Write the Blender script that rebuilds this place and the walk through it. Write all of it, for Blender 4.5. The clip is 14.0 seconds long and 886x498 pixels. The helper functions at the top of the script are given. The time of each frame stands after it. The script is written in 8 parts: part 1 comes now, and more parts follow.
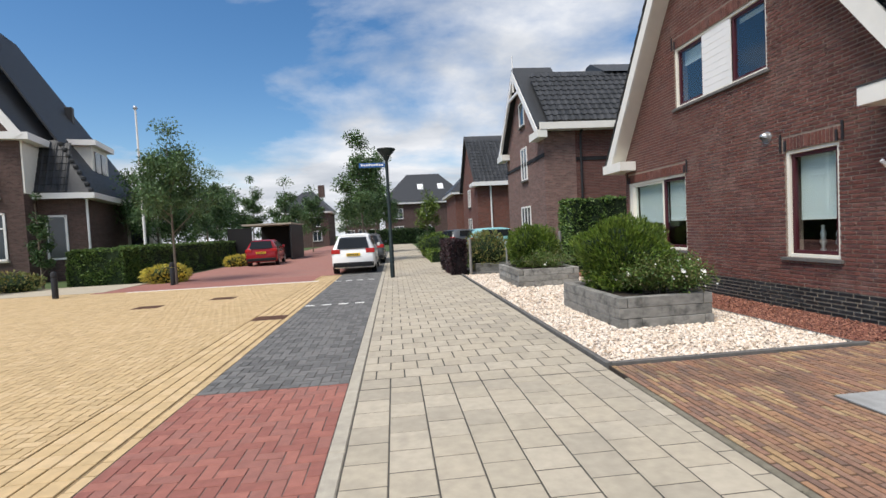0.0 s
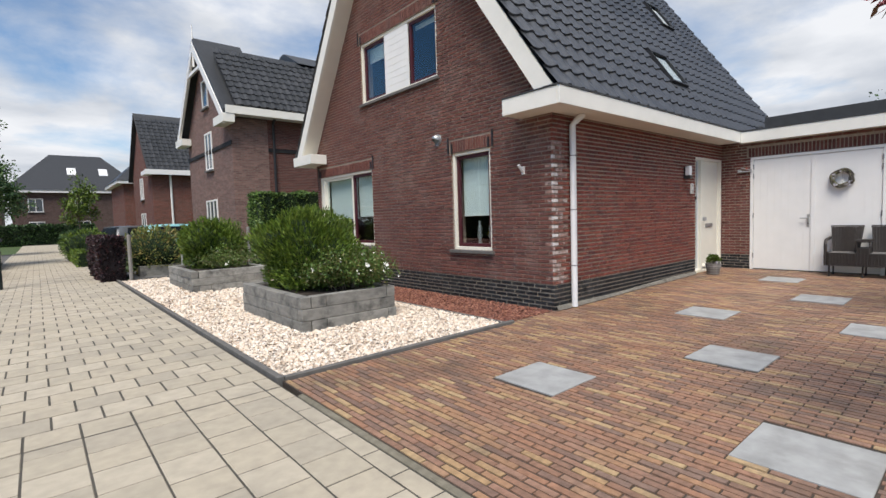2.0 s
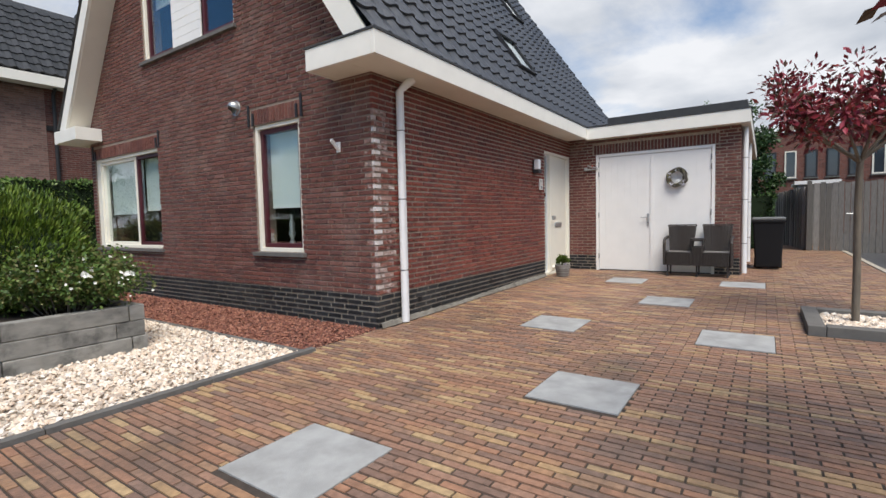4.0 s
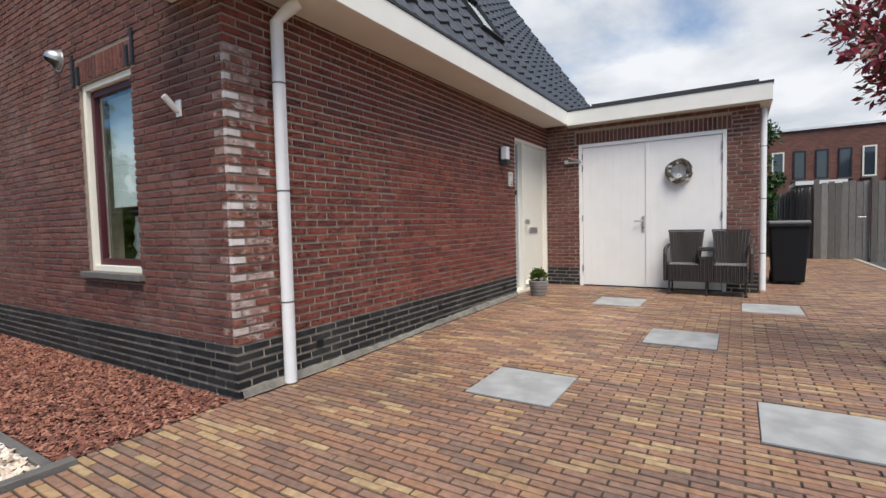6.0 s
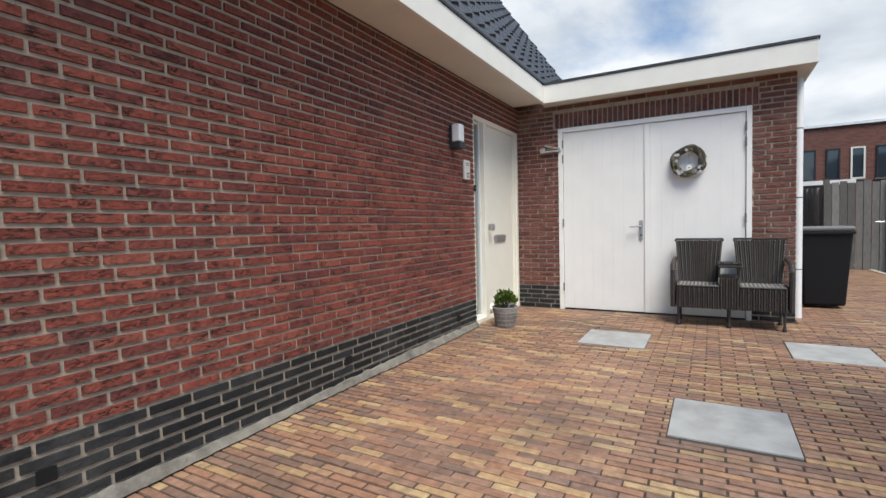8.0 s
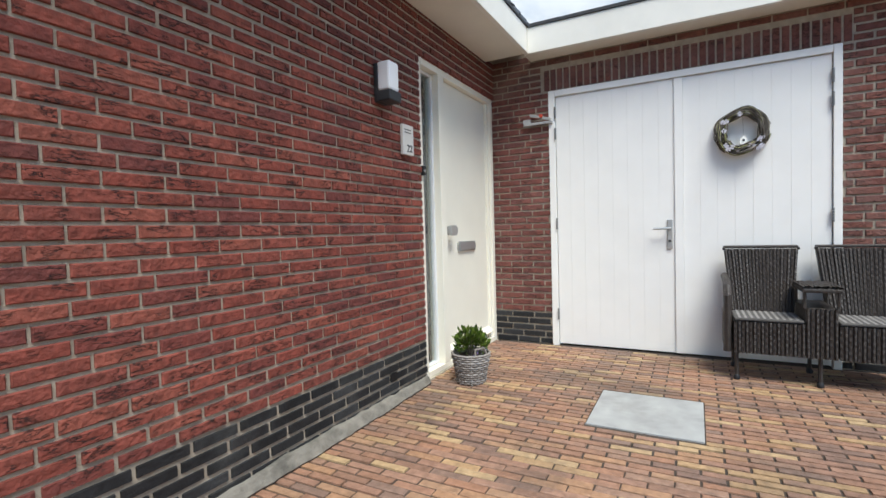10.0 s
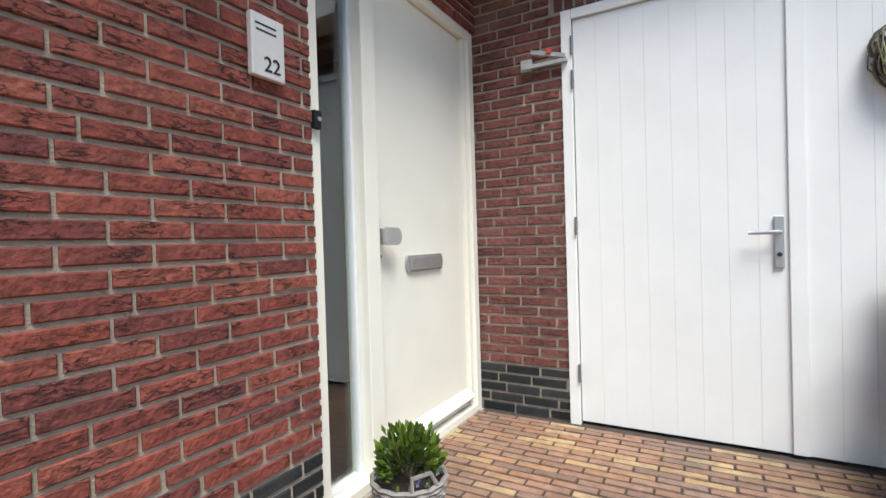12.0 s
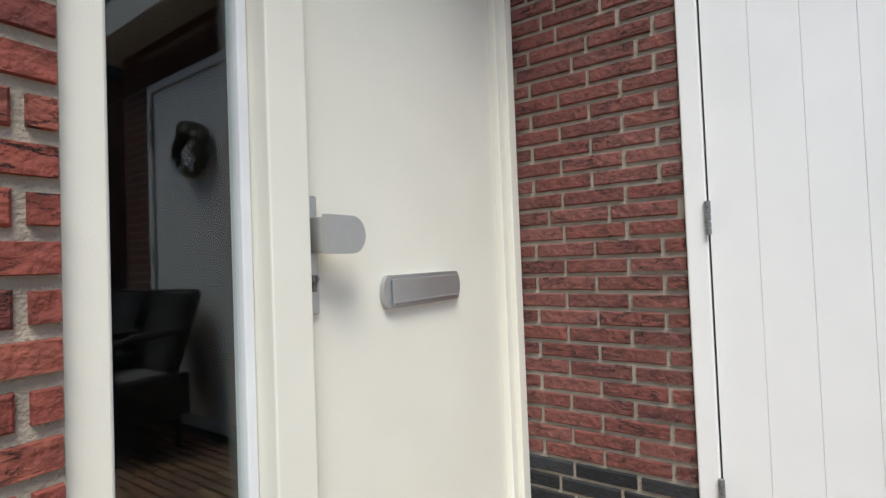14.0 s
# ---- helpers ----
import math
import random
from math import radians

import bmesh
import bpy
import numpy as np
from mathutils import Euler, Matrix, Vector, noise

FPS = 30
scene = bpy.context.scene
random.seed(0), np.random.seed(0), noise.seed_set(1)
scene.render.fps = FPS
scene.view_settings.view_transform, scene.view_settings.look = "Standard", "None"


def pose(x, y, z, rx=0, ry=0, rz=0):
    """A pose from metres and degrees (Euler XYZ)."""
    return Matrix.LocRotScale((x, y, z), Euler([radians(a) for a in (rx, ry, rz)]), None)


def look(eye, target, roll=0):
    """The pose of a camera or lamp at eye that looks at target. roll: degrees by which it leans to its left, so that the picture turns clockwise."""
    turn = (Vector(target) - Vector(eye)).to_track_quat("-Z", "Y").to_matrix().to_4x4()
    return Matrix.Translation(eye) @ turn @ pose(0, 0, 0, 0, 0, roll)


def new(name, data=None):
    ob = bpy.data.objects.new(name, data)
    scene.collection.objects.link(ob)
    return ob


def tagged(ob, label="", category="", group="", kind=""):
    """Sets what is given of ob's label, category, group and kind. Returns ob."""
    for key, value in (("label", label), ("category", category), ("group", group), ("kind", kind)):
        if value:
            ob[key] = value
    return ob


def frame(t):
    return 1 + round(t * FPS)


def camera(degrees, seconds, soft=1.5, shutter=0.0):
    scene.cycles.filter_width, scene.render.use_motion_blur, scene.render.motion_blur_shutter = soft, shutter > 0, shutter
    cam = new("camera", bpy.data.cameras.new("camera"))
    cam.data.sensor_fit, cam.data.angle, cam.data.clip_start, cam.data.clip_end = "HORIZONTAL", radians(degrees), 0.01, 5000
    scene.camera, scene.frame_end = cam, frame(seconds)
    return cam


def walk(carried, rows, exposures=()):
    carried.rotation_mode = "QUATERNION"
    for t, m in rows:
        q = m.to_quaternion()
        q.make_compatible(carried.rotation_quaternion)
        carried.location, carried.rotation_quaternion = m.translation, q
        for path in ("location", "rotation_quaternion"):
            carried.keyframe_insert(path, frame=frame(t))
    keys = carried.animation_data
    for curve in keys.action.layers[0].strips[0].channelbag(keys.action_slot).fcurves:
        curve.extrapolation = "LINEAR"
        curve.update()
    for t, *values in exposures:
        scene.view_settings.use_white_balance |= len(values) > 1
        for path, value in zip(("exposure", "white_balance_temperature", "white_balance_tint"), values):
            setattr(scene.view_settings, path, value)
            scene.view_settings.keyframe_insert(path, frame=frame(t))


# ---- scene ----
EXPOSURES = [(0.0, -0.02, 6500, 10), (3.0, -0.02, 6500, 10), (7.2, 0.04, 6450, 9), (9.3, 0.18, 6200, 5), (10.5, 0.28, 6150, 5), (12.0, 0.36, 6150, 6), (13.2, 0.22, 6150, 6), (14.0, 0.10, 6150, 6)]
cam = camera(86.0, 14.0)
PATH = [
    (0, (1.72, 0.679, 1.513), (1.921, 2.667, 1.433), -2.9),
    (0.5, (1.809, 0.847, 1.48), (2.240, 2.798, 1.384), -2.7),
    (1, (1.896, 1.029, 1.454), (2.600, 2.898, 1.346), -2.6),
    (1.5, (2.075, 1.231, 1.422), (3.080, 2.955, 1.297), -2.1),
    (2, (2.359, 1.427, 1.364), (3.654, 2.945, 1.235), -1.8),
    (2.5, (2.767, 1.572, 1.297), (4.249, 2.909, 1.172), -1.7),
    (3, (3.191, 1.697, 1.255), (4.768, 2.921, 1.128), -1.6),
    (3.5, (3.583, 1.835, 1.212), (5.207, 2.996, 1.084), -1.4),
    (6, (5.927, 2.605, 1.155), (7.622, 3.662, 1.054), -1.4),
    (6.5, (6.386, 2.708, 1.175), (8.085, 3.759, 1.078), -1.4),
    (7, (6.861, 2.822, 1.185), (8.569, 3.858, 1.09), -1.3),
    (9.5, (9.161, 3.625, 1.163), (10.928, 4.556, 1.086), -1.6),
    (10, (9.628, 3.714, 1.164), (11.392, 4.654, 1.093), -1.6),
    (10.5, (10.078, 3.812, 1.159), (11.838, 4.762, 1.096), -1.6),
    (11, (10.524, 3.93, 1.141), (12.279, 4.887, 1.091), -1.6),
    (11.5, (10.953, 4.048, 1.138), (12.699, 5.024, 1.099), -1.6),
    (12, (11.327, 4.181, 1.14), (13.065, 5.171, 1.112), -1.7),
    (12.5, (11.663, 4.32, 1.136), (13.392, 5.326, 1.126), -1.7),
    (13, (11.982, 4.462, 1.14), (13.680, 5.519, 1.142), -2.0),
    (13.5, (12.244, 4.605, 1.124), (13.914, 5.705, 1.148), -1.7),
    (14, (12.407, 4.737, 1.111), (14.072, 5.845, 1.160), -2.2),
]
walk(cam, [(t, look(eye, target, roll)) for t, eye, target, roll in PATH], EXPOSURES)

# ---- world and sun ----
SUN_EL, SUN_AZ = 59.0, 226.0   # degrees; azimuth clockwise from +y
world = bpy.data.worlds.new("sky")
scene.world = world
world.use_nodes = True
wn, wl = world.node_tree.nodes, world.node_tree.links
wn.clear()
w_out = wn.new("ShaderNodeOutputWorld")
w_bg = wn.new("ShaderNodeBackground")
w_sky = wn.new("ShaderNodeTexSky")
w_sky.sky_type = "NISHITA"
w_sky.sun_disc = False
w_sky.sun_elevation, w_sky.sun_rotation = radians(SUN_EL), radians(SUN_AZ)
w_sky.air_density, w_sky.dust_density, w_sky.ozone_density = 1.0, 0.6, 1.6
w_co = wn.new("ShaderNodeTexCoord")
w_sep = wn.new("ShaderNodeSeparateXYZ")
wl.new(w_co.outputs["Generated"], w_sep.inputs[0])
# cloud deck: the direction laid out on a flat layer, so that clouds flatten towards the horizon
w_h = wn.new("ShaderNodeMath"); w_h.operation = "ADD"; w_h.inputs[1].default_value = 0.16
wl.new(w_sep.outputs["Z"], w_h.inputs[0])
w_hm = wn.new("ShaderNodeMath"); w_hm.operation = "MAXIMUM"; w_hm.inputs[1].default_value = 0.05
wl.new(w_h.outputs[0], w_hm.inputs[0])
w_dx = wn.new("ShaderNodeMath"); w_dx.operation = "DIVIDE"
w_dy = wn.new("ShaderNodeMath"); w_dy.operation = "DIVIDE"
wl.new(w_sep.outputs["X"], w_dx.inputs[0]); wl.new(w_hm.outputs[0], w_dx.inputs[1])
wl.new(w_sep.outputs["Y"], w_dy.inputs[0]); wl.new(w_hm.outputs[0], w_dy.inputs[1])
w_com = wn.new("ShaderNodeCombineXYZ")
wl.new(w_dx.outputs[0], w_com.inputs[0]); wl.new(w_dy.outputs[0], w_com.inputs[1])
w_noise = wn.new("ShaderNodeTexNoise")
w_noise.inputs["Scale"].default_value = 0.75
w_noise.inputs["Detail"].default_value = 9.0
w_noise.inputs["Roughness"].default_value = 0.56
w_noise.inputs["Distortion"].default_value = 0.25
w_off = wn.new("ShaderNodeVectorMath"); w_off.operation = "ADD"; w_off.inputs[1].default_value = (3.1, 7.7, 0.0)
wl.new(w_com.outputs[0], w_off.inputs[0]); wl.new(w_off.outputs[0], w_noise.inputs["Vector"])
# more cloud to the east (+x) than to the north
w_east = wn.new("ShaderNodeMath"); w_east.operation = "MULTIPLY_ADD"; w_east.inputs[1].default_value = 0.13
wl.new(w_sep.outputs["X"], w_east.inputs[0]); wl.new(w_noise.outputs[0], w_east.inputs[2])
w_low = wn.new("ShaderNodeMath"); w_low.operation = "MULTIPLY_ADD"; w_low.inputs[1].default_value = -0.80
wl.new(w_sep.outputs["Z"], w_low.inputs[0]); w_low.inputs[2].default_value = 0.25
w_lowm = wn.new("ShaderNodeMath"); w_lowm.operation = "MAXIMUM"; w_lowm.inputs[1].default_value = -0.02
wl.new(w_low.outputs[0], w_lowm.inputs[0])
w_sum = wn.new("ShaderNodeMath"); w_sum.operation = "ADD"
wl.new(w_east.outputs[0], w_sum.inputs[0]); wl.new(w_lowm.outputs[0], w_sum.inputs[1])
w_blue = wn.new("ShaderNodeHueSaturation"); w_blue.inputs["Saturation"].default_value = 1.28; w_blue.inputs["Value"].default_value = 1.5
wl.new(w_sky.outputs[0], w_blue.inputs["Color"])
w_ramp = wn.new("ShaderNodeValToRGB")
w_ramp.color_ramp.elements[0].position, w_ramp.color_ramp.elements[1].position = 0.47, 0.64
wl.new(w_sum.outputs[0], w_ramp.inputs[0])
w_noise2 = wn.new("ShaderNodeTexNoise")
w_noise2.inputs["Scale"].default_value = 1.7
w_noise2.inputs["Detail"].default_value = 6.0
wl.new(w_off.outputs[0], w_noise2.inputs["Vector"])
w_cr = wn.new("ShaderNodeValToRGB")
w_cr.color_ramp.elements[0].position, w_cr.color_ramp.elements[0].color = 0.3, (5.6, 6.1, 6.9, 1)
w_cr.color_ramp.elements[1].position, w_cr.color_ramp.elements[1].color = 0.62, (9.6, 9.8, 10.2, 1)
wl.new(w_noise2.outputs[0], w_cr.inputs[0])
w_mix = wn.new("ShaderNodeMixRGB")
wl.new(w_ramp.outputs[0], w_mix.inputs[0]); wl.new(w_blue.outputs[0], w_mix.inputs[1]); wl.new(w_cr.outputs[0], w_mix.inputs[2])
w_bg.inputs["Strength"].default_value = 0.094
wl.new(w_mix.outputs[0], w_bg.inputs["Color"]); wl.new(w_bg.outputs[0], w_out.inputs["Surface"])

sun_data = bpy.data.lights.new("sun", "SUN")
sun_data.energy, sun_data.angle, sun_data.color = 4.6, radians(30.0), (1.0, 0.95, 0.88)
sun = new("sun", sun_data)
saz, sel = radians(SUN_AZ), radians(SUN_EL)
to_sun = Vector((math.sin(saz) * math.cos(sel), math.cos(saz) * math.cos(sel), math.sin(sel)))
sun.matrix_world = Matrix.Translation((0, 0, 30)) @ to_sun.to_track_quat("Z", "Y").to_matrix().to_4x4()


# ---- materials ----
def mat(name, colors, rough=0.8, var=0.18, scale=6.0, bump=0.25, bscale=90.0, metal=0.0, random_by="", stain=None, stain_scale=1.5, stain_amount=0.5, spec=0.4, stretch=(1, 1, 1), crack_shade=0.0, courses=None):
    """A procedural surface. colors: one colour or several, spread by Object Info's Random ('object') or Random Per Island ('island')."""
    m = bpy.data.materials.new(name)
    m.use_nodes = True
    nt = m.node_tree
    n, l = nt.nodes, nt.links
    b = n["Principled BSDF"]
    b.inputs["Roughness"].default_value, b.inputs["Metallic"].default_value = rough, metal
    b.inputs["Specular IOR Level"].default_value = spec
    geo = n.new("ShaderNodeNewGeometry")
    pos = n.new("ShaderNodeVectorMath"); pos.operation = "MULTIPLY"; pos.inputs[1].default_value = stretch
    l.new(geo.outputs["Position"], pos.inputs[0])
    if isinstance(colors[0], (int, float)):
        colors = [colors]
    if len(colors) > 1:
        ramp = n.new("ShaderNodeValToRGB")
        ramp.color_ramp.interpolation = "CONSTANT" if random_by else "LINEAR"
        while len(ramp.color_ramp.elements) < len(colors):
            ramp.color_ramp.elements.new(0.5)
        for i, (e, c) in enumerate(zip(ramp.color_ramp.elements, colors)):
            e.position, e.color = (i / len(colors) if random_by else i / (len(colors) - 1)), (*c, 1)
        if random_by == "object":
            info = n.new("ShaderNodeObjectInfo"); l.new(info.outputs["Random"], ramp.inputs[0])
        elif random_by == "island":
            l.new(geo.outputs["Random Per Island"], ramp.inputs[0])
        else:
            big = n.new("ShaderNodeTexNoise"); big.inputs["Scale"].default_value = scale * 0.35
            l.new(pos.outputs[0], big.inputs["Vector"]); l.new(big.outputs[0], ramp.inputs[0])
        col = ramp.outputs[0]
    else:
        rgb = n.new("ShaderNodeRGB"); rgb.outputs[0].default_value = (*colors[0], 1)
        col = rgb.outputs[0]
    noise_a = n.new("ShaderNodeTexNoise"); noise_a.inputs["Scale"].default_value = scale; noise_a.inputs["Detail"].default_value = 8
    l.new(pos.outputs[0], noise_a.inputs["Vector"])
    rng = n.new("ShaderNodeMapRange")
    rng.inputs[1].default_value, rng.inputs[2].default_value, rng.inputs[3].default_value, rng.inputs[4].default_value = 0.25, 0.75, 1 - var, 1 + var
    l.new(noise_a.outputs[0], rng.inputs[0])
    hsv = n.new("ShaderNodeHueSaturation"); l.new(col, hsv.inputs["Color"]); l.new(rng.outputs[0], hsv.inputs["Value"])
    col = hsv.outputs[0]
    if stain is not None:
        ns = n.new("ShaderNodeTexNoise"); ns.inputs["Scale"].default_value = stain_scale; ns.inputs["Detail"].default_value = 6; ns.inputs["Roughness"].default_value = 0.65
        l.new(geo.outputs["Position"], ns.inputs["Vector"])
        sr = n.new("ShaderNodeMapRange"); sr.inputs[1].default_value, sr.inputs[2].default_value, sr.inputs[3].default_value, sr.inputs[4].default_value = 0.5, 0.72, 0, stain_amount
        l.new(ns.outputs[0], sr.inputs[0])
        mx = n.new("ShaderNodeMixRGB"); mx.inputs[2].default_value = (*stain, 1)
        l.new(sr.outputs[0], mx.inputs[0]); l.new(col, mx.inputs[1])
        col = mx.outputs[0]
    if courses is not None:
        # brick courses and staggered upright joints in the mortar's colour
        sp = n.new("ShaderNodeSeparateXYZ"); l.new(geo.outputs["Position"], sp.inputs[0])
        def math_node(op, a, b_val=0.0):
            nd = n.new("ShaderNodeMath"); nd.operation = op
            l.new(a, nd.inputs[0])
            if isinstance(b_val, (int, float)):
                nd.inputs[1].default_value = b_val
            else:
                l.new(b_val, nd.inputs[1])
            return nd.outputs[0]
        row = math_node("DIVIDE", sp.outputs[2], 0.0625)
        bed = math_node("GREATER_THAN", math_node("FRACT", row), 0.82)
        along = math_node("DIVIDE", math_node("ADD", sp.outputs[0], sp.outputs[1]), 0.22)
        stag = math_node("ADD", along, math_node("MULTIPLY", math_node("FLOOR", row), 0.5))
        perp = math_node("GREATER_THAN", math_node("FRACT", stag), 0.95)
        jn = math_node("MAXIMUM", bed, perp)
        wn = n.new("ShaderNodeTexWhiteNoise"); wn.noise_dimensions = "2D"
        cb = n.new("ShaderNodeCombineXYZ"); l.new(math_node("FLOOR", row), cb.inputs[0]); l.new(math_node("FLOOR", stag), cb.inputs[1]); l.new(cb.outputs[0], wn.inputs["Vector"])
        vr = n.new("ShaderNodeMapRange"); vr.inputs[3].default_value, vr.inputs[4].default_value = 0.72, 1.28; l.new(wn.outputs["Value"], vr.inputs[0])
        hv = n.new("ShaderNodeHueSaturation"); l.new(col, hv.inputs["Color"]); l.new(vr.outputs[0], hv.inputs["Value"])
        mj = n.new("ShaderNodeMixRGB"); mj.inputs[2].default_value = (*courses, 1)
        l.new(jn, mj.inputs[0]); l.new(hv.outputs[0], mj.inputs[1])
        col = mj.outputs[0]
    height = None
    if crack_shade:
        # folds and crevices of hand-moulded brick, their shade painted near-black over the colour
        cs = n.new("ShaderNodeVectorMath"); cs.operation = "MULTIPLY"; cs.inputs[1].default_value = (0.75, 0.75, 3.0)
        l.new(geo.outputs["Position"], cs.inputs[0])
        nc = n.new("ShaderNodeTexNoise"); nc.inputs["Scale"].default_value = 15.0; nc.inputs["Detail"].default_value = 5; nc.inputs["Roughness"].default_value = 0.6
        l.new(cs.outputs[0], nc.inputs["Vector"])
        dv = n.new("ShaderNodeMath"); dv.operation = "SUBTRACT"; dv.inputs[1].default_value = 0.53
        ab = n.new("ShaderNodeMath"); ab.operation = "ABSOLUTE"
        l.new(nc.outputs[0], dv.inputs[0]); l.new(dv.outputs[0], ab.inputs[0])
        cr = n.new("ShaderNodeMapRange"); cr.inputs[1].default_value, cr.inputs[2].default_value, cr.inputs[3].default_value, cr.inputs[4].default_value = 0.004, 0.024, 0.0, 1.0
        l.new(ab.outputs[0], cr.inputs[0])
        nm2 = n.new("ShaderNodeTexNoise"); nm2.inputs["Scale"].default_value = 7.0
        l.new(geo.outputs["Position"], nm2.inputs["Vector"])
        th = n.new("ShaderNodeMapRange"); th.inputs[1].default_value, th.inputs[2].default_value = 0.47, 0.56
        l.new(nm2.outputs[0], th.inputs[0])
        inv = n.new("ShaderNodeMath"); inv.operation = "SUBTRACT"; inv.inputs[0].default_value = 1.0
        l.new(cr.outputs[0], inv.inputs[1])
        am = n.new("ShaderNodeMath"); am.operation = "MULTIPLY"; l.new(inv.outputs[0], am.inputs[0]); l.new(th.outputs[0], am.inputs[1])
        am2 = n.new("ShaderNodeMath"); am2.operation = "MULTIPLY"; am2.inputs[1].default_value = crack_shade; l.new(am.outputs[0], am2.inputs[0])
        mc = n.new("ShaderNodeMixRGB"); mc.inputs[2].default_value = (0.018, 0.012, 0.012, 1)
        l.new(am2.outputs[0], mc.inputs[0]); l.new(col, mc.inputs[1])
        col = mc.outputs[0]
        height = am.outputs[0]
    l.new(col, b.inputs["Base Color"])
    if bump:
        nb = n.new("ShaderNodeTexNoise"); nb.inputs["Scale"].default_value = bscale; nb.inputs["Detail"].default_value = 4
        l.new(pos.outputs[0], nb.inputs["Vector"])
        bp = n.new("ShaderNodeBump"); bp.inputs["Strength"].default_value = bump; bp.inputs["Distance"].default_value = 0.01
        if height is not None:
            hs = n.new("ShaderNodeMath"); hs.operation = "SUBTRACT"
            l.new(nb.outputs[0], hs.inputs[0]); l.new(height, hs.inputs[1])
            l.new(hs.outputs[0], bp.inputs["Height"])
        else:
            l.new(nb.outputs[0], bp.inputs["Height"])
        l.new(bp.outputs[0], b.inputs["Normal"])
        rr = n.new("ShaderNodeMapRange"); rr.inputs[3].default_value, rr.inputs[4].default_value = max(rough - 0.1, 0.02), min(rough + 0.1, 1)
        l.new(noise_a.outputs[0], rr.inputs[0]); l.new(rr.outputs[0], b.inputs["Roughness"])
    return m


def leaf_mat(name, colors, rough=0.5):
    m = mat(name, colors, rough=rough, var=0.25, scale=5.0, bump=0, random_by="island", spec=0.35)
    b = m.node_tree.nodes["Principled BSDF"]
    b.inputs["Subsurface Weight"].default_value = 0.0
    b.inputs["Transmission Weight"].default_value = 0.0
    return m


def glass_mat(name, tint=(0.9, 0.95, 0.95), alpha_mix=0.85, rough=0.01):
    """Window glass: see-through, with a mirror sheen by Fresnel."""
    m = bpy.data.materials.new(name); m.use_nodes = True
    n, l = m.node_tree.nodes, m.node_tree.links
    n.clear()
    out = n.new("ShaderNodeOutputMaterial")
    tr = n.new("ShaderNodeBsdfTransparent"); tr.inputs[0].default_value = (*tint, 1)
    gl = n.new("ShaderNodeBsdfGlossy"); gl.inputs["Roughness"].default_value = rough
    lw = n.new("ShaderNodeLayerWeight"); lw.inputs["Blend"].default_value = 0.5
    pw = n.new("ShaderNodeMath"); pw.operation = "POWER"; pw.inputs[1].default_value = 3.2
    l.new(lw.outputs["Facing"], pw.inputs[0])
    fr = n.new("ShaderNodeMath"); fr.operation = "MULTIPLY_ADD"; fr.inputs[1].default_value, fr.inputs[2].default_value = 0.80, 0.07
    l.new(pw.outputs[0], fr.inputs[0])
    mx = n.new("ShaderNodeMixShader")
    l.new(fr.outputs[0], mx.inputs[0]); l.new(tr.outputs[0], mx.inputs[1]); l.new(gl.outputs[0], mx.inputs[2])
    l.new(mx.outputs[0], out.inputs["Surface"])
    return m


RED = [(0.183, 0.045, 0.031), (0.207, 0.054, 0.037), (0.164, 0.042, 0.032), (0.193, 0.047, 0.032), (0.230, 0.066, 0.044), (0.139, 0.038, 0.031), (0.179, 0.048, 0.034), (0.216, 0.056, 0.038)]
BROWN = [(0.150, 0.054, 0.040), (0.168, 0.062, 0.046), (0.136, 0.050, 0.039), (0.158, 0.057, 0.042), (0.178, 0.072, 0.055), (0.122, 0.048, 0.039)]
DUSK = [(0.140, 0.046, 0.036), (0.160, 0.053, 0.041), (0.125, 0.043, 0.036), (0.150, 0.049, 0.038), (0.170, 0.062, 0.050)]
BLACK = [(0.015, 0.0155, 0.0165), (0.021, 0.0215, 0.0225), (0.029, 0.0295, 0.031), (0.018, 0.0175, 0.0185)]
CLINK = [(0.30, 0.165, 0.105), (0.24, 0.138, 0.092), (0.34, 0.195, 0.11), (0.27, 0.15, 0.096), (0.20, 0.125, 0.092), (0.385, 0.25, 0.13), (0.27, 0.165, 0.112), (0.31, 0.165, 0.10), (0.22, 0.142, 0.105), (0.28, 0.16, 0.108), (0.41, 0.285, 0.155), (0.30, 0.175, 0.118), (0.33, 0.20, 0.12)]
M = {}
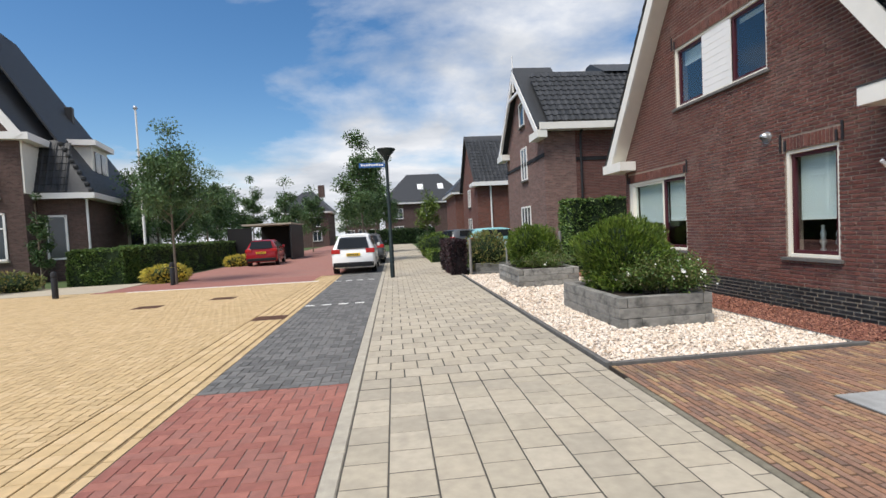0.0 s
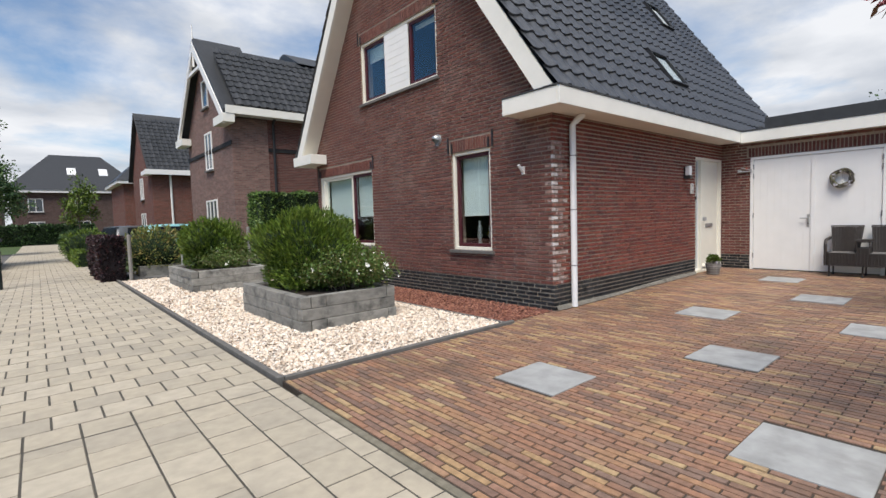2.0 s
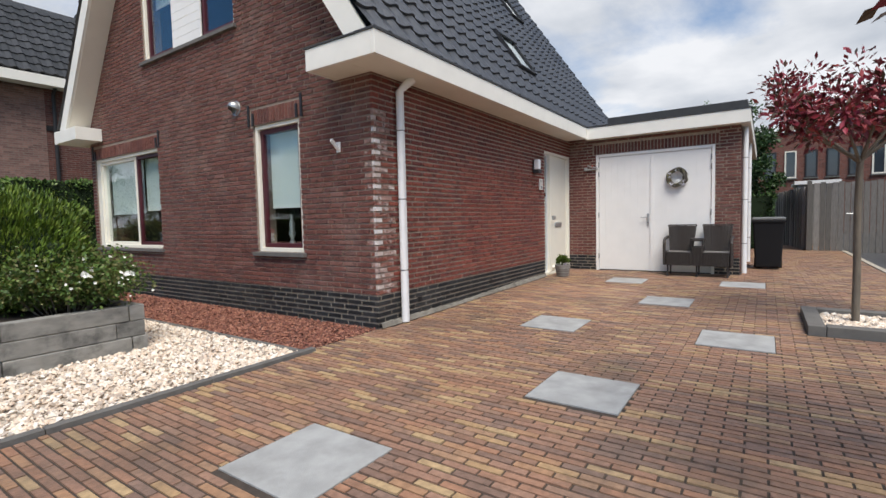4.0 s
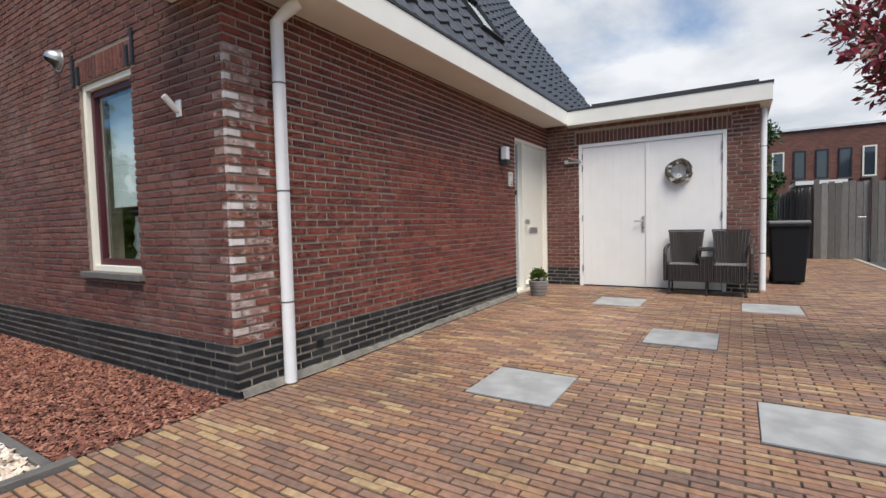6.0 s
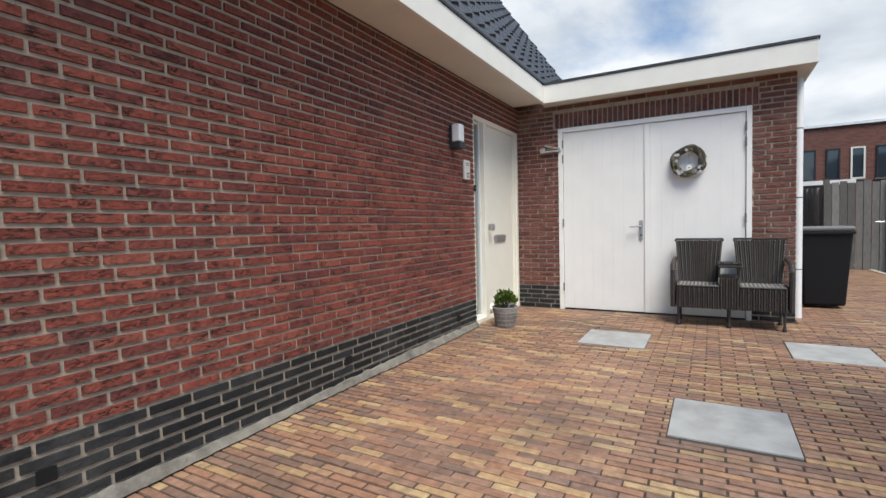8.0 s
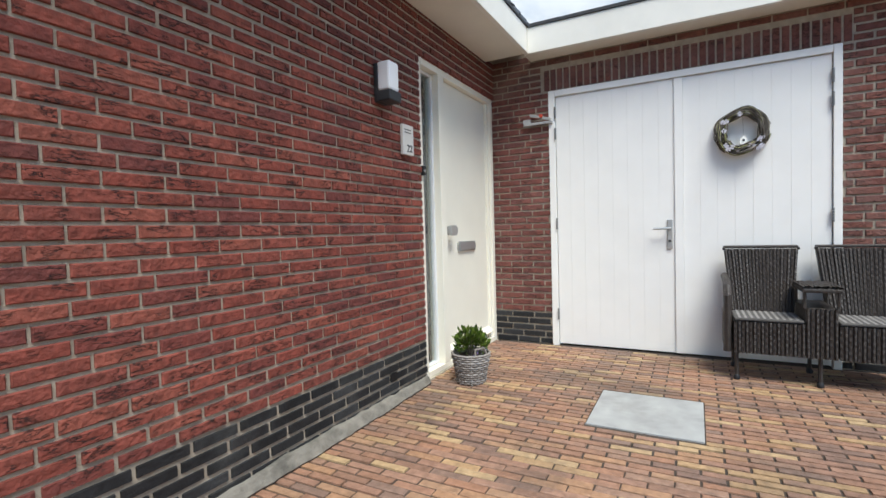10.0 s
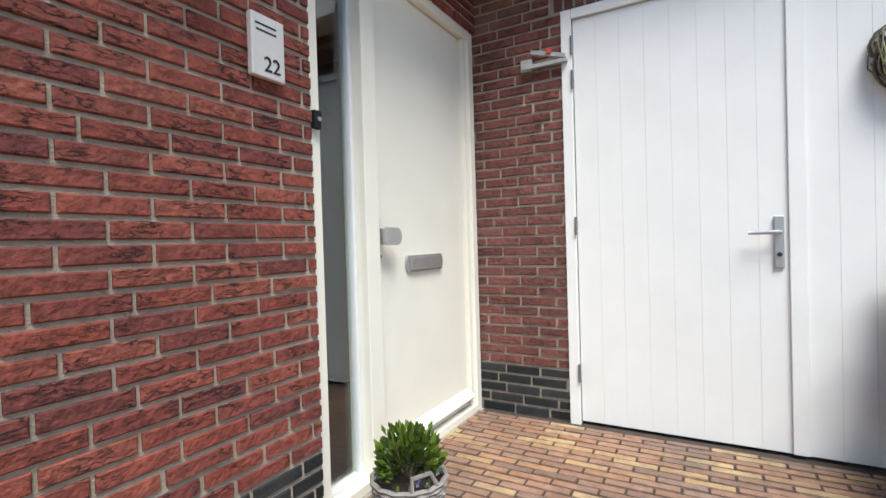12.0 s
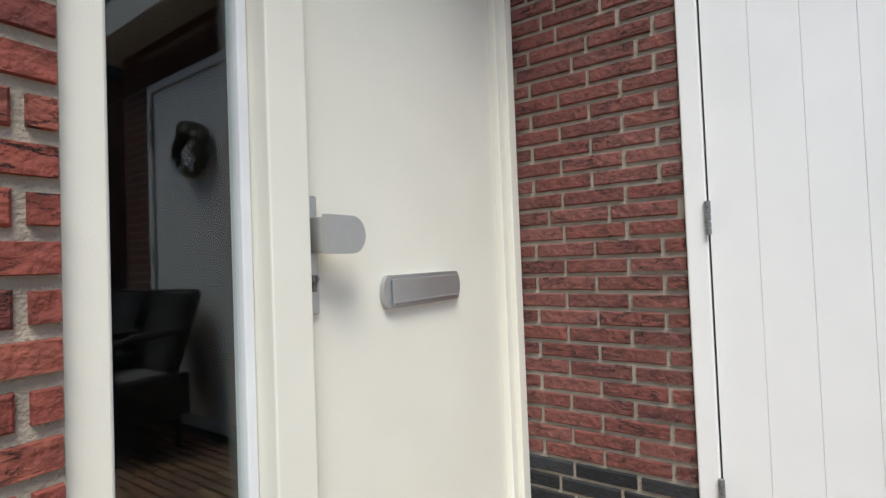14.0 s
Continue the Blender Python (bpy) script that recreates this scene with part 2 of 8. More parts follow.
for who, tag in (("object", ""), ("island", "_s")):
    M["brick_red" + tag] = mat("red_brick" + tag, RED, 0.85, 0.4, 30, 1.0, 48, random_by=who, stain=(0.10, 0.04, 0.033), stain_scale=2.2, stain_amount=0.3, crack_shade=0.9)
    M["brick_brown" + tag] = mat("brown_brick" + tag, BROWN, 0.85, 0.3, 30, 0.9, 55, random_by=who, stain=(0.29, 0.20, 0.165), stain_scale=1.6, stain_amount=0.4, crack_shade=0.75)
    M["brick_dusk" + tag] = mat("dark_red_brick" + tag, DUSK, 0.85, 0.35, 30, 0.9, 50, random_by=who, stain=(0.20, 0.12, 0.10), stain_scale=3.0, stain_amount=0.3, crack_shade=0.85)
    M["brick_black" + tag] = mat("black_brick" + tag, BLACK, 0.72, 0.3, 20, 0.5, 70, spec=0.25, random_by=who, stain=(0.10, 0.10, 0.095), stain_scale=3, stain_amount=0.35)
    M["brick_white" + tag] = mat("limed_brick" + tag, [(0.23, 0.095, 0.068), (0.32, 0.19, 0.155), (0.20, 0.065, 0.045), (0.38, 0.27, 0.235), (0.22, 0.08, 0.056)], 0.85, 0.35, 22, 0.9, 50, random_by=who, stain=(0.66, 0.61, 0.57), stain_scale=9, stain_amount=0.95, crack_shade=0.6)
    M["brick_lime" + tag] = mat("white_limed_brick" + tag, [(0.62, 0.57, 0.54), (0.50, 0.42, 0.38), (0.66, 0.62, 0.59)], 0.85, 0.25, 22, 0.8, 50, random_by=who, stain=(0.26, 0.11, 0.08), stain_scale=11, stain_amount=0.6)
    M["clinker" + tag] = mat("clinker_paving" + tag, CLINK, 0.58, 0.3, 25, 0.6, 80, random_by=who, stain=(0.105, 0.078, 0.06), stain_scale=1.1, stain_amount=0.75)
    M["tile" + tag] = mat("concrete_paving_tile" + tag, [(0.40, 0.35, 0.265), (0.44, 0.385, 0.295), (0.37, 0.325, 0.25), (0.42, 0.365, 0.275)], 0.9, 0.12, 12, 0.4, 160, random_by=who, stain=(0.24, 0.215, 0.17), stain_scale=1.8, stain_amount=0.45)
    M["yellow" + tag] = mat("yellow_paving_brick" + tag, [(0.51, 0.365, 0.19), (0.55, 0.40, 0.22), (0.48, 0.345, 0.18), (0.53, 0.38, 0.20)], 0.9, 0.12, 10, 0.4, 150, random_by=who, stain=(0.40, 0.29, 0.15), stain_scale=0.5, stain_amount=0.4)
    M["redpave" + tag] = mat("red_paving_brick" + tag, [(0.30, 0.118, 0.09), (0.265, 0.103, 0.08), (0.325, 0.132, 0.10), (0.28, 0.122, 0.096)], 0.9, 0.15, 12, 0.4, 150, random_by=who)
    M["greypave" + tag] = mat("grey_paving_brick" + tag, [(0.132, 0.128, 0.121), (0.152, 0.148, 0.139), (0.113, 0.110, 0.104), (0.166, 0.160, 0.150)], 0.9, 0.15, 12, 0.4, 150, random_by=who)
M["mortar"] = mat("mortar", (0.365, 0.31, 0.24), 0.95, 0.2, 20, 0.5, 200)
M["mortar_dark"] = mat("dark_mortar", (0.275, 0.215, 0.172), 0.95, 0.2, 20, 0.5, 200)
M["joint_sand"] = mat("joint_sand", (0.06, 0.046, 0.036), 0.95, 0.3, 15, 0.5, 200)
M["joint_grey"] = mat("grey_joint", (0.075, 0.068, 0.055), 0.95, 0.3, 15, 0.5, 200)
M["joint_mid"] = mat("mid_grey_joint", (0.12, 0.105, 0.095), 0.95, 0.3, 15, 0.5, 200)
M["joint_yellow"] = mat("yellow_joint", (0.26, 0.18, 0.09), 0.95, 0.3, 15, 0.5, 200)
M["concrete"] = mat("concrete_kerb", (0.40, 0.36, 0.285), 0.9, 0.15, 10, 0.4, 150, stain=(0.22, 0.20, 0.17), stain_scale=3, stain_amount=0.4)
M["bluestone"] = mat("grey_slab", (0.34, 0.34, 0.325), 0.75, 0.2, 7, 0.3, 160, stain=(0.21, 0.205, 0.19), stain_scale=2.6, stain_amount=0.6)
M["sleeper"] = mat("concrete_sleeper", [(0.235, 0.225, 0.20), (0.31, 0.30, 0.27), (0.27, 0.26, 0.232), (0.20, 0.193, 0.172)], 0.85, 0.25, 8, 0.4, 90, random_by="object", stain=(0.045, 0.045, 0.043), stain_scale=4.2, stain_amount=0.9, stretch=(1, 1, 2.5))
M["cement"] = mat("cement_smear", (0.185, 0.17, 0.142), 0.95, 0.35, 12, 0.9, 45, stain=(0.07, 0.065, 0.055), stain_scale=4, stain_amount=0.85)
M["road_red"] = mat("red_street_paving", [(0.27, 0.125, 0.10), (0.33, 0.16, 0.125)], 0.9, 0.18, 9, 0.4, 60, stain=(0.22, 0.15, 0.12), stain_scale=0.6, stain_amount=0.5)
M["mossy"] = mat("mossy_edging", (0.19, 0.17, 0.125), 0.95, 0.3, 14, 0.5, 90, stain=(0.07, 0.065, 0.04), stain_scale=5, stain_amount=0.6)
M["edging"] = mat("dark_edging", (0.13, 0.123, 0.112), 0.85, 0.2, 9, 0.4, 120)
M["gravel"] = mat("pale_gravel", [(0.68, 0.575, 0.455), (0.76, 0.665, 0.55), (0.62, 0.485, 0.365), (0.73, 0.61, 0.48), (0.46, 0.375, 0.30), (0.79, 0.715, 0.62)], 0.8, 0.15, 40, 0.3, 120, random_by="island")
M["gravel_bed"] = mat("gravel_bed", (0.42, 0.36, 0.29), 0.95, 0.35, 60, 0.8, 90)
M["mulch"] = mat("red_bark", [(0.26, 0.105, 0.065), (0.19, 0.072, 0.05), (0.34, 0.16, 0.105), (0.13, 0.055, 0.04)], 0.9, 0.25, 40, 0.3, 120, random_by="island")
M["mulch_bed"] = mat("bark_bed", (0.10, 0.04, 0.028), 0.95, 0.3, 40, 0.6, 90)
M["white"] = mat("white_paint", (0.80, 0.785, 0.748), 0.45, 0.03, 4, 0.05, 200)
M["cream"] = mat("cream_paint", (0.81, 0.775, 0.66), 0.4, 0.03, 4, 0.05, 200)
M["fascia"] = mat("fascia_board", (0.78, 0.76, 0.69), 0.5, 0.05, 3, 0.08, 120, stain=(0.55, 0.53, 0.46), stain_scale=1.2, stain_amount=0.25)
M["soffit"] = mat("soffit_board", (0.74, 0.70, 0.60), 0.6, 0.05, 3, 0.08, 120)
M["maroon"] = mat("maroon_frame", (0.065, 0.012, 0.018), 0.4, 0.1, 6, 0.05, 120)
M["roof"] = mat("black_roof_tile", [(0.045, 0.047, 0.050), (0.055, 0.057, 0.060), (0.038, 0.040, 0.043)], 0.32, 0.2, 8, 0.25, 90, random_by="island", spec=0.7)
M["roof_matt"] = mat("matt_black_roof_tile", [(0.028, 0.030, 0.033), (0.036, 0.038, 0.041), (0.024, 0.026, 0.028)], 0.5, 0.2, 8, 0.25, 90, random_by="island", spec=0.35)
M["zinc"] = mat("grey_pvc_pipe", (0.74, 0.74, 0.73), 0.45, 0.06, 6, 0.05, 120)
M["bitumen"] = mat("roof_felt", (0.045, 0.047, 0.05), 0.85, 0.2, 6, 0.3, 90)
M["steel"] = mat("brushed_steel", (0.48, 0.48, 0.47), 0.38, 0.05, 30, 0.05, 300, metal=0.75)
M["lead"] = mat("black_iron", (0.02, 0.02, 0.022), 0.5, 0.2, 10, 0.2, 120)
# the rooms' lack of light is put into this dark colour
M["unlit_room"] = mat("unlit_interior", (0.05, 0.05, 0.052), 0.9, 0.2, 3, 0.1, 60)
M["blind"] = mat("roller_blind", (0.72, 0.78, 0.75), 0.8, 0.04, 4, 0.1, 300)
M["glass"] = glass_mat("window_glass")
M["rattan"] = mat("dark_wicker", [(0.030, 0.024, 0.021), (0.052, 0.043, 0.037)], 0.5, 0.35, 40, 0.5, 160)
M["basket"] = mat("grey_wicker", [(0.259, 0.238, 0.216), (0.173, 0.151, 0.133), (0.331, 0.310, 0.288)], 0.8, 0.2, 30, 0.4, 150, random_by="island")
M["cushion_pale"] = mat("pale_cushion_stripe", (0.24, 0.225, 0.21), 0.9, 0.15, 20, 0.3, 250)
M["cushion"] = mat("striped_grey_cushion", [(0.065, 0.06, 0.055), (0.12, 0.113, 0.105)], 0.9, 0.15, 20, 0.3, 250)
M["plastic_black"] = mat("black_plastic", (0.011, 0.011, 0.012), 0.55, 0.1, 8, 0.1, 150, spec=0.25)
M["plastic_lid"] = mat("grey_bin_lid", (0.16, 0.165, 0.16), 0.5, 0.1, 8, 0.1, 150)
M["grass"] = mat("grass", [(0.045, 0.075, 0.02), (0.07, 0.10, 0.03)], 0.95, 0.3, 3, 0.5, 60)
M["asphalt"] = mat("asphalt", (0.07, 0.07, 0.072), 0.9, 0.2, 8, 0.5, 140)
M["wood_grey"] = mat("weathered_wood", [(0.17, 0.16, 0.145), (0.23, 0.215, 0.195), (0.12, 0.112, 0.10)], 0.85, 0.25, 9, 0.4, 70, random_by="object", stretch=(6, 6, 0.7))
M["bark"] = mat("tree_bark", (0.15, 0.125, 0.095), 0.9, 0.3, 15, 0.6, 50, stretch=(1, 1, 0.3))
M["paint_white"] = mat("road_marking", (0.72, 0.71, 0.67), 0.8, 0.15, 12, 0.2, 120)
M["iron_drain"] = mat("rusty_iron", (0.11, 0.055, 0.032), 0.8, 0.3, 25, 0.4, 90)
M["soil"] = mat("soil", (0.04, 0.03, 0.022), 0.95, 0.3, 20, 0.6, 60)


# ---- mesh helpers ----
def box(bm, x0, x1, y0, y1, z0, z1, bevel=0.0, rot=None):
    vs = [bm.verts.new((x, y, z)) for x in (x0, x1) for y in (y0, y1) for z in (z0, z1)]
    fs = [(0, 1, 3, 2), (4, 6, 7, 5), (0, 4, 5, 1), (2, 3, 7, 6), (0, 2, 6, 4), (1, 5, 7, 3)]
    faces = [bm.faces.new([vs[i] for i in f]) for f in fs]
    if bevel:
        edges = list({e for f in faces for e in f.edges})
        bmesh.ops.bevel(bm, geom=edges, offset=bevel, segments=2, affect="EDGES", profile=0.5)
    return vs


def tube(bm, path, r0, r1=None, seg=10, cap=True):
    """A round bar along a list of points, tapering from r0 to r1."""
    r1 = r0 if r1 is None else r1
    pts = [Vector(p) for p in path]
    rings = []
    u = None
    for i, p in enumerate(pts):
        d = (pts[min(i + 1, len(pts) - 1)] - pts[max(i - 1, 0)]).normalized()
        if u is None:
            u = d.cross(Vector((0, 0, 1)))
            if u.length < 1e-3:
                u = Vector((1, 0, 0))
        u = u - d * u.dot(d)
        if u.length < 1e-3:
            u = d.orthogonal()
        u.normalize()
        v = d.cross(u)
        r = r0 + (r1 - r0) * i / max(len(pts) - 1, 1)
        rings.append([bm.verts.new(p + r * (math.cos(a) * u + math.sin(a) * v)) for a in [2 * math.pi * k / seg for k in range(seg)]])
    for a, b in zip(rings, rings[1:]):
        for k in range(seg):
            bm.faces.new((a[k], a[(k + 1) % seg], b[(k + 1) % seg], b[k]))
    if cap:
        bm.faces.new(rings[0][::-1]); bm.faces.new(rings[-1])


def lathe(bm, profile, cx, cy, seg=20, cap=True):
    """A turned body: profile of (radius, z) from bottom to top."""
    rings = [[bm.verts.new((cx + r * math.cos(2 * math.pi * k / seg), cy + r * math.sin(2 * math.pi * k / seg), z)) for k in range(seg)] for r, z in profile]
    for a, b in zip(rings, rings[1:]):
        for k in range(seg):
            bm.faces.new((a[k], a[(k + 1) % seg], b[(k + 1) % seg], b[k]))
    if cap:
        bm.faces.new(rings[0][::-1]); bm.faces.new(rings[-1])


def part(name, bm, material, parent=None, label="", smooth=False):
    me = bpy.data.meshes.new(name)
    bmesh.ops.recalc_face_normals(bm, faces=bm.faces[:])
    bm.to_mesh(me); bm.free()
    me.materials.append(material)
    if smooth:
        me.polygons.foreach_set("use_smooth", [True] * len(me.polygons))
        me.set_sharp_from_angle(angle=radians(42))
    ob = new(name, me)
    if parent is not None:
        ob.parent = parent
        ob.matrix_parent_inverse = parent.matrix_basis.inverted()
    if label:
        ob["label"] = label
    return ob


def soup(name, verts, faces, material, parent=None, label="", kind="", smooth=False):
    me = bpy.data.meshes.new(name)
    me.from_pydata([tuple(v) for v in verts], [], [tuple(f) for f in faces])
    me.validate()
    me.materials.append(material)
    if smooth:
        me.polygons.foreach_set("use_smooth", [True] * len(me.polygons))
    ob = new(name, me)
    if parent is not None:
        ob.parent = parent
        ob.matrix_parent_inverse = parent.matrix_basis.inverted()
    if label:
        ob["label"] = label
    if kind:
        ob["kind"] = kind
    return ob


def quad_box(name, x0, x1, y0, y1, z0, z1, material, parent=None, label="", bevel=0.0):
    bm = bmesh.new()
    box(bm, x0, x1, y0, y1, z0, z1, bevel)
    return part(name, bm, material, parent, label)


def thing(name, x, y, z, label, category, group="", kind="", rz=0):
    e = new(name)
    e.empty_display_size = 0.1
    e.matrix_basis = pose(x, y, z, 0, 0, rz)
    return tagged(e, label, category, group, kind)


def structure(ob, label, category=""):
    return tagged(ob, label, category or "structure", "", "structure")


BOXF = np.array([(0, 1, 3, 2), (4, 6, 7, 5), (0, 4, 5, 1), (2, 3, 7, 6), (1, 5, 7, 3)])


def boxes_soup(name, rects, z0, z1, material, parent, kind="stuff", jitter=0.0, rng=None, climb=None):
    """Many flat-lying blocks (x0, x1, y0, y1) joined into one mesh, without undersides."""
    if not len(rects):
        return None
    r = np.asarray(rects, float)
    n = len(r)
    dz = (rng.uniform(-jitter, jitter, n) if jitter else np.zeros(n))
    lift = np.array([climb((q[0] + q[1]) / 2) for q in r]) if climb else np.zeros(n)
    v = np.empty((n, 8, 3))
    c = 0.003
    k = 0
    for ix in (0, 1):
        for iy in (0, 1):
            for iz in (0, 1):
                e = c if iz else 0
                v[:, k, 0] = r[:, ix] + (e if ix == 0 else -e)
                v[:, k, 1] = r[:, 2 + iy] + (e if iy == 0 else -e)
                v[:, k, 2] = ((z1 + dz) if iz else z0) + lift
                k += 1
    f = (np.arange(n)[:, None, None] * 8 + BOXF[None]).reshape(-1, 4)
    return soup(name, v.reshape(-1, 3), f.tolist(), material, parent, kind=kind)


PIECES = {}


def piece(name, key, make, material, parent, m):
    """One small piece of paving or walling: an object of its own on shared mesh data."""
    if key not in PIECES:
        bm = bmesh.new()
        make(bm)
        me = bpy.data.meshes.new(name)
        bmesh.ops.recalc_face_normals(bm, faces=bm.faces[:])
        bm.to_mesh(me); bm.free()
        me.materials.append(material)
        PIECES[key] = me
    ob = new(name, PIECES[key])
    ob.parent = parent
    ob.matrix_basis = parent.matrix_basis.inverted() @ m
    return ob


def chamfered(w, d, h, c=0.004):
    """A block centred on x and y with its top at z = 0 and a chamfered top edge."""
    def make(bm):
        lo = [bm.verts.new((sx * w / 2, sy * d / 2, -h)) for sx, sy in ((-1, -1), (1, -1), (1, 1), (-1, 1))]
        mid = [bm.verts.new((sx * w / 2, sy * d / 2, -c)) for sx, sy in ((-1, -1), (1, -1), (1, 1), (-1, 1))]
        top = [bm.verts.new((sx * (w / 2 - c), sy * (d / 2 - c), 0)) for sx, sy in ((-1, -1), (1, -1), (1, 1), (-1, 1))]
        for a, b in ((lo, mid), (mid, top)):
            for k in range(4):
                bm.faces.new((a[k], a[(k + 1) % 4], b[(k + 1) % 4], b[k]))
        bm.faces.new(top)
    return make


def paving(parent, name, rects, near, material_key, z=0.0, depth=0.05, limit=300, jitter=0.0015, seed=1, climb=None):
    """Lays blocks (x0, x1, y0, y1). Those in the rectangle near = (x0, x1, y0, y1) become single pieces, up to limit; the rest one mesh."""
    rng = np.random.default_rng(seed)
    rest, count = [], 0
    cx, cy = (near[0] + near[1]) / 2, (near[2] + near[3]) / 2
    order = sorted(rects, key=lambda r: max(abs((r[0] + r[1]) / 2 - cx) / (near[1] - near[0]), abs((r[2] + r[3]) / 2 - cy) / (near[3] - near[2])))
    for r in order:
        if count < limit:
            count += 1
            w, d = round(r[1] - r[0], 4), round(r[3] - r[2], 4)
            piece(name, (name, material_key, w, d), chamfered(w, d, depth), M[material_key], parent, pose((r[0] + r[1]) / 2, (r[2] + r[3]) / 2, z + (climb((r[0] + r[1]) / 2) if climb else 0.0) + rng.uniform(-jitter, jitter), rng.uniform(-0.25, 0.25), rng.uniform(-0.25, 0.25), 0))
        else:
            rest.append(r)
    return boxes_soup(name + "_field", rest, z - depth, z, M[material_key + "_s"], parent, "stuff", jitter, rng, climb)


def herringbone(x0, x1, y0, y1, w=0.1, gap=0.006):
    out = []
    nx, ny = int(math.ceil((x1 - x0) / w)), int(math.ceil((y1 - y0) / w))
    for i in range(-1, nx):
        for j in range(-1, ny):
            r = (i - j) % 4
            if r == 0:
                q = [i, i + 2, j, j + 1]
            elif r == 3:
                q = [i, i + 1, j, j + 2]
            else:
                continue
            q = [max(q[0], 0), min(q[1], nx), max(q[2], 0), min(q[3], ny)]
            if q[1] - q[0] < 0.5 or q[3] - q[2] < 0.5:
                continue
            out.append((x0 + q[0] * w + gap / 2, min(x0 + q[1] * w, x1) - gap / 2, y0 + q[2] * w + gap / 2, min(y0 + q[3] * w, y1) - gap / 2))
    return [q for q in out if q[1] - q[0] > 0.02 and q[3] - q[2] > 0.02]


def running(x0, x1, y0, y1, lx, ly, along="x", gap=0.006, seed=0, half=0.5):
    """Running bond: rows of blocks lx by ly with their long joints along the given axis."""
    out = []
    rnd = random.Random(seed)
    if along == "x":
        rows = int((y1 - y0) / ly + 0.999)
        for j in range(rows):
            ya, yb = y0 + j * ly, min(y0 + (j + 1) * ly, y1)
            x = x0 - (half * lx if j % 2 else 0) - rnd.uniform(0, 0.02 * lx)
            while x < x1:
                a, b = max(x, x0), min(x + lx, x1)
                if b - a > 0.03 and yb - ya > 0.02:
                    out.append((a + gap / 2, b - gap / 2, ya + gap / 2, yb - gap / 2))
                x += lx
        return out
    return [(c, d, a, b) for a, b, c, d in running(y0, y1, x0, x1, ly, lx, "x", gap, seed, half)]


def rise(x):
    """The driveway climbs gently from the house corner to the garage."""
    return 0.066 * min(max((x - 8.0) / 6.0, 0.0), 1.0)


# ---- ground, road and paving ----
def slab(name, x0, x1, y0, y1, z0, z1, material, label):
    return structure(quad_box(name, x0, x1, y0, y1, z0, z1, material), label, name.rstrip("_123456789"))


bm = bmesh.new()
box(bm, -900, 900, -900, 900, -0.6, -0.07)
structure(part("ground", bm, M["grass"]), "grass and soil ground reaching the horizon", "ground")

KX0, KX1, PX1 = 1.18, 1.30, 3.84          # kerb and pavement
GX = -0.42                                # parking strip's road side
pave = slab("pavement", KX1, PX1 + 0.0, -8, 70, -0.068, -0.0042, M["joint_grey"], "pavement of pale square concrete tiles")
park = slab("parking_strip", GX, KX0, -8, 40, -0.067, -0.006, M["joint_mid"], "parking strip of grey and red paving bricks")
road = slab("road", -14.0, GX - 0.002, -14, 19.2, -0.066, -0.012, M["joint_yellow"], "road junction of yellow paving bricks")
road2 = slab("road_2", -8.2, GX - 0.002, 19.204, 75, -0.066, -0.006, M["road_red"], "street of red paving bricks")
bm = bmesh.new()
ring = [[bm.verts.new((x, y, rise(x) + z)) for y, z in ((0.22, -0.0065), (5.52, -0.0065), (5.52, -0.066), (0.22, -0.066))] for x in (PX1 + 0.06, 8.0, 14.0, 30.0)]
for a, b in zip(ring, ring[1:]):
    for k in range(4):
        bm.faces.new((a[k], b[k], b[(k + 1) % 4], a[(k + 1) % 4]))
bm.faces.new(ring[0]); bm.faces.new(ring[-1][::-1])
drive = structure(part("driveway", bm, M["joint_sand"]), "driveway of mixed brown and yellow clinker bricks", "driveway")
drive2 = slab("driveway_2", PX1 + 0.06, 9.0, -6, 0.218, -0.066, -0.012, M["joint_sand"], "driveway of mixed brown and yellow clinker bricks")
yard = slab("neighbour_yard", 9.02, 40, -9, 0.10, -0.066, 0.012, M["asphalt"], "dark paved yard beside the driveway")

kerb = structure(new("kerb"), "pale concrete kerb flush with the pavement", "kerb")
for k in range(-6, 40):
    piece("kerb_stone", "kerb_stone", chamfered(KX1 - KX0 - 0.004, 0.994, 0.12, 0.008), M["concrete"], kerb, pose((KX0 + KX1) / 2, k + 0.5, 0.004))
band = structure(new("edging_band"), "narrow concrete edging between pavement and driveway", "edging")
for k in range(-6, 6):
    if k < 5:
        piece("edging_stone", "edging_stone", chamfered(0.05, 0.994, 0.12, 0.008), M["mossy"], band, pose(PX1 + 0.03, k + 0.5, 0.004))
band2 = structure(new("edging_band_2"), "concrete edging beside the neighbour's yard", "edging")
for k in range(9, 30):
    piece("edging_stone", "edging_stone_2", chamfered(0.994, 0.10, 0.12, 0.006), M["concrete"], band2, pose(k + 0.5, 0.16, 0.01 + rise(k + 0.5)))

# ---- house measures ----
HX, HY0, HY1, HXE = 7.87, 5.48, 12.72, 17.75      # gable front, side wall, far side, back
NE = 13.15                                        # far eave
YC = 0.5 * (5.05 + NE)
EAVE_Y, EAVE_Z, SLOPE = 5.05, 2.99, 1.45
RIDGE_Z = EAVE_Z + SLOPE * (YC - EAVE_Y)
GX0, GY0, GY1 = 14.10, 2.36, 5.48                 # garage front and its sides
COURSE, PLINTH = 0.0613, 0.368
OPEN_W = [(6.68, 7.59, 0.82, 2.465), (10.15, 12.57, 0.82, 2.455), (7.90, 10.42, 3.85, 5.10)]   # y0, y1, z0, z1
OPEN_S = [(12.645, 14.10, 0.0, 2.47)]                                                          # x0, x1, z0, z1
OPEN_G = [(2.76, 4.93, 0.0, 2.455)]                                                            # y0, y1


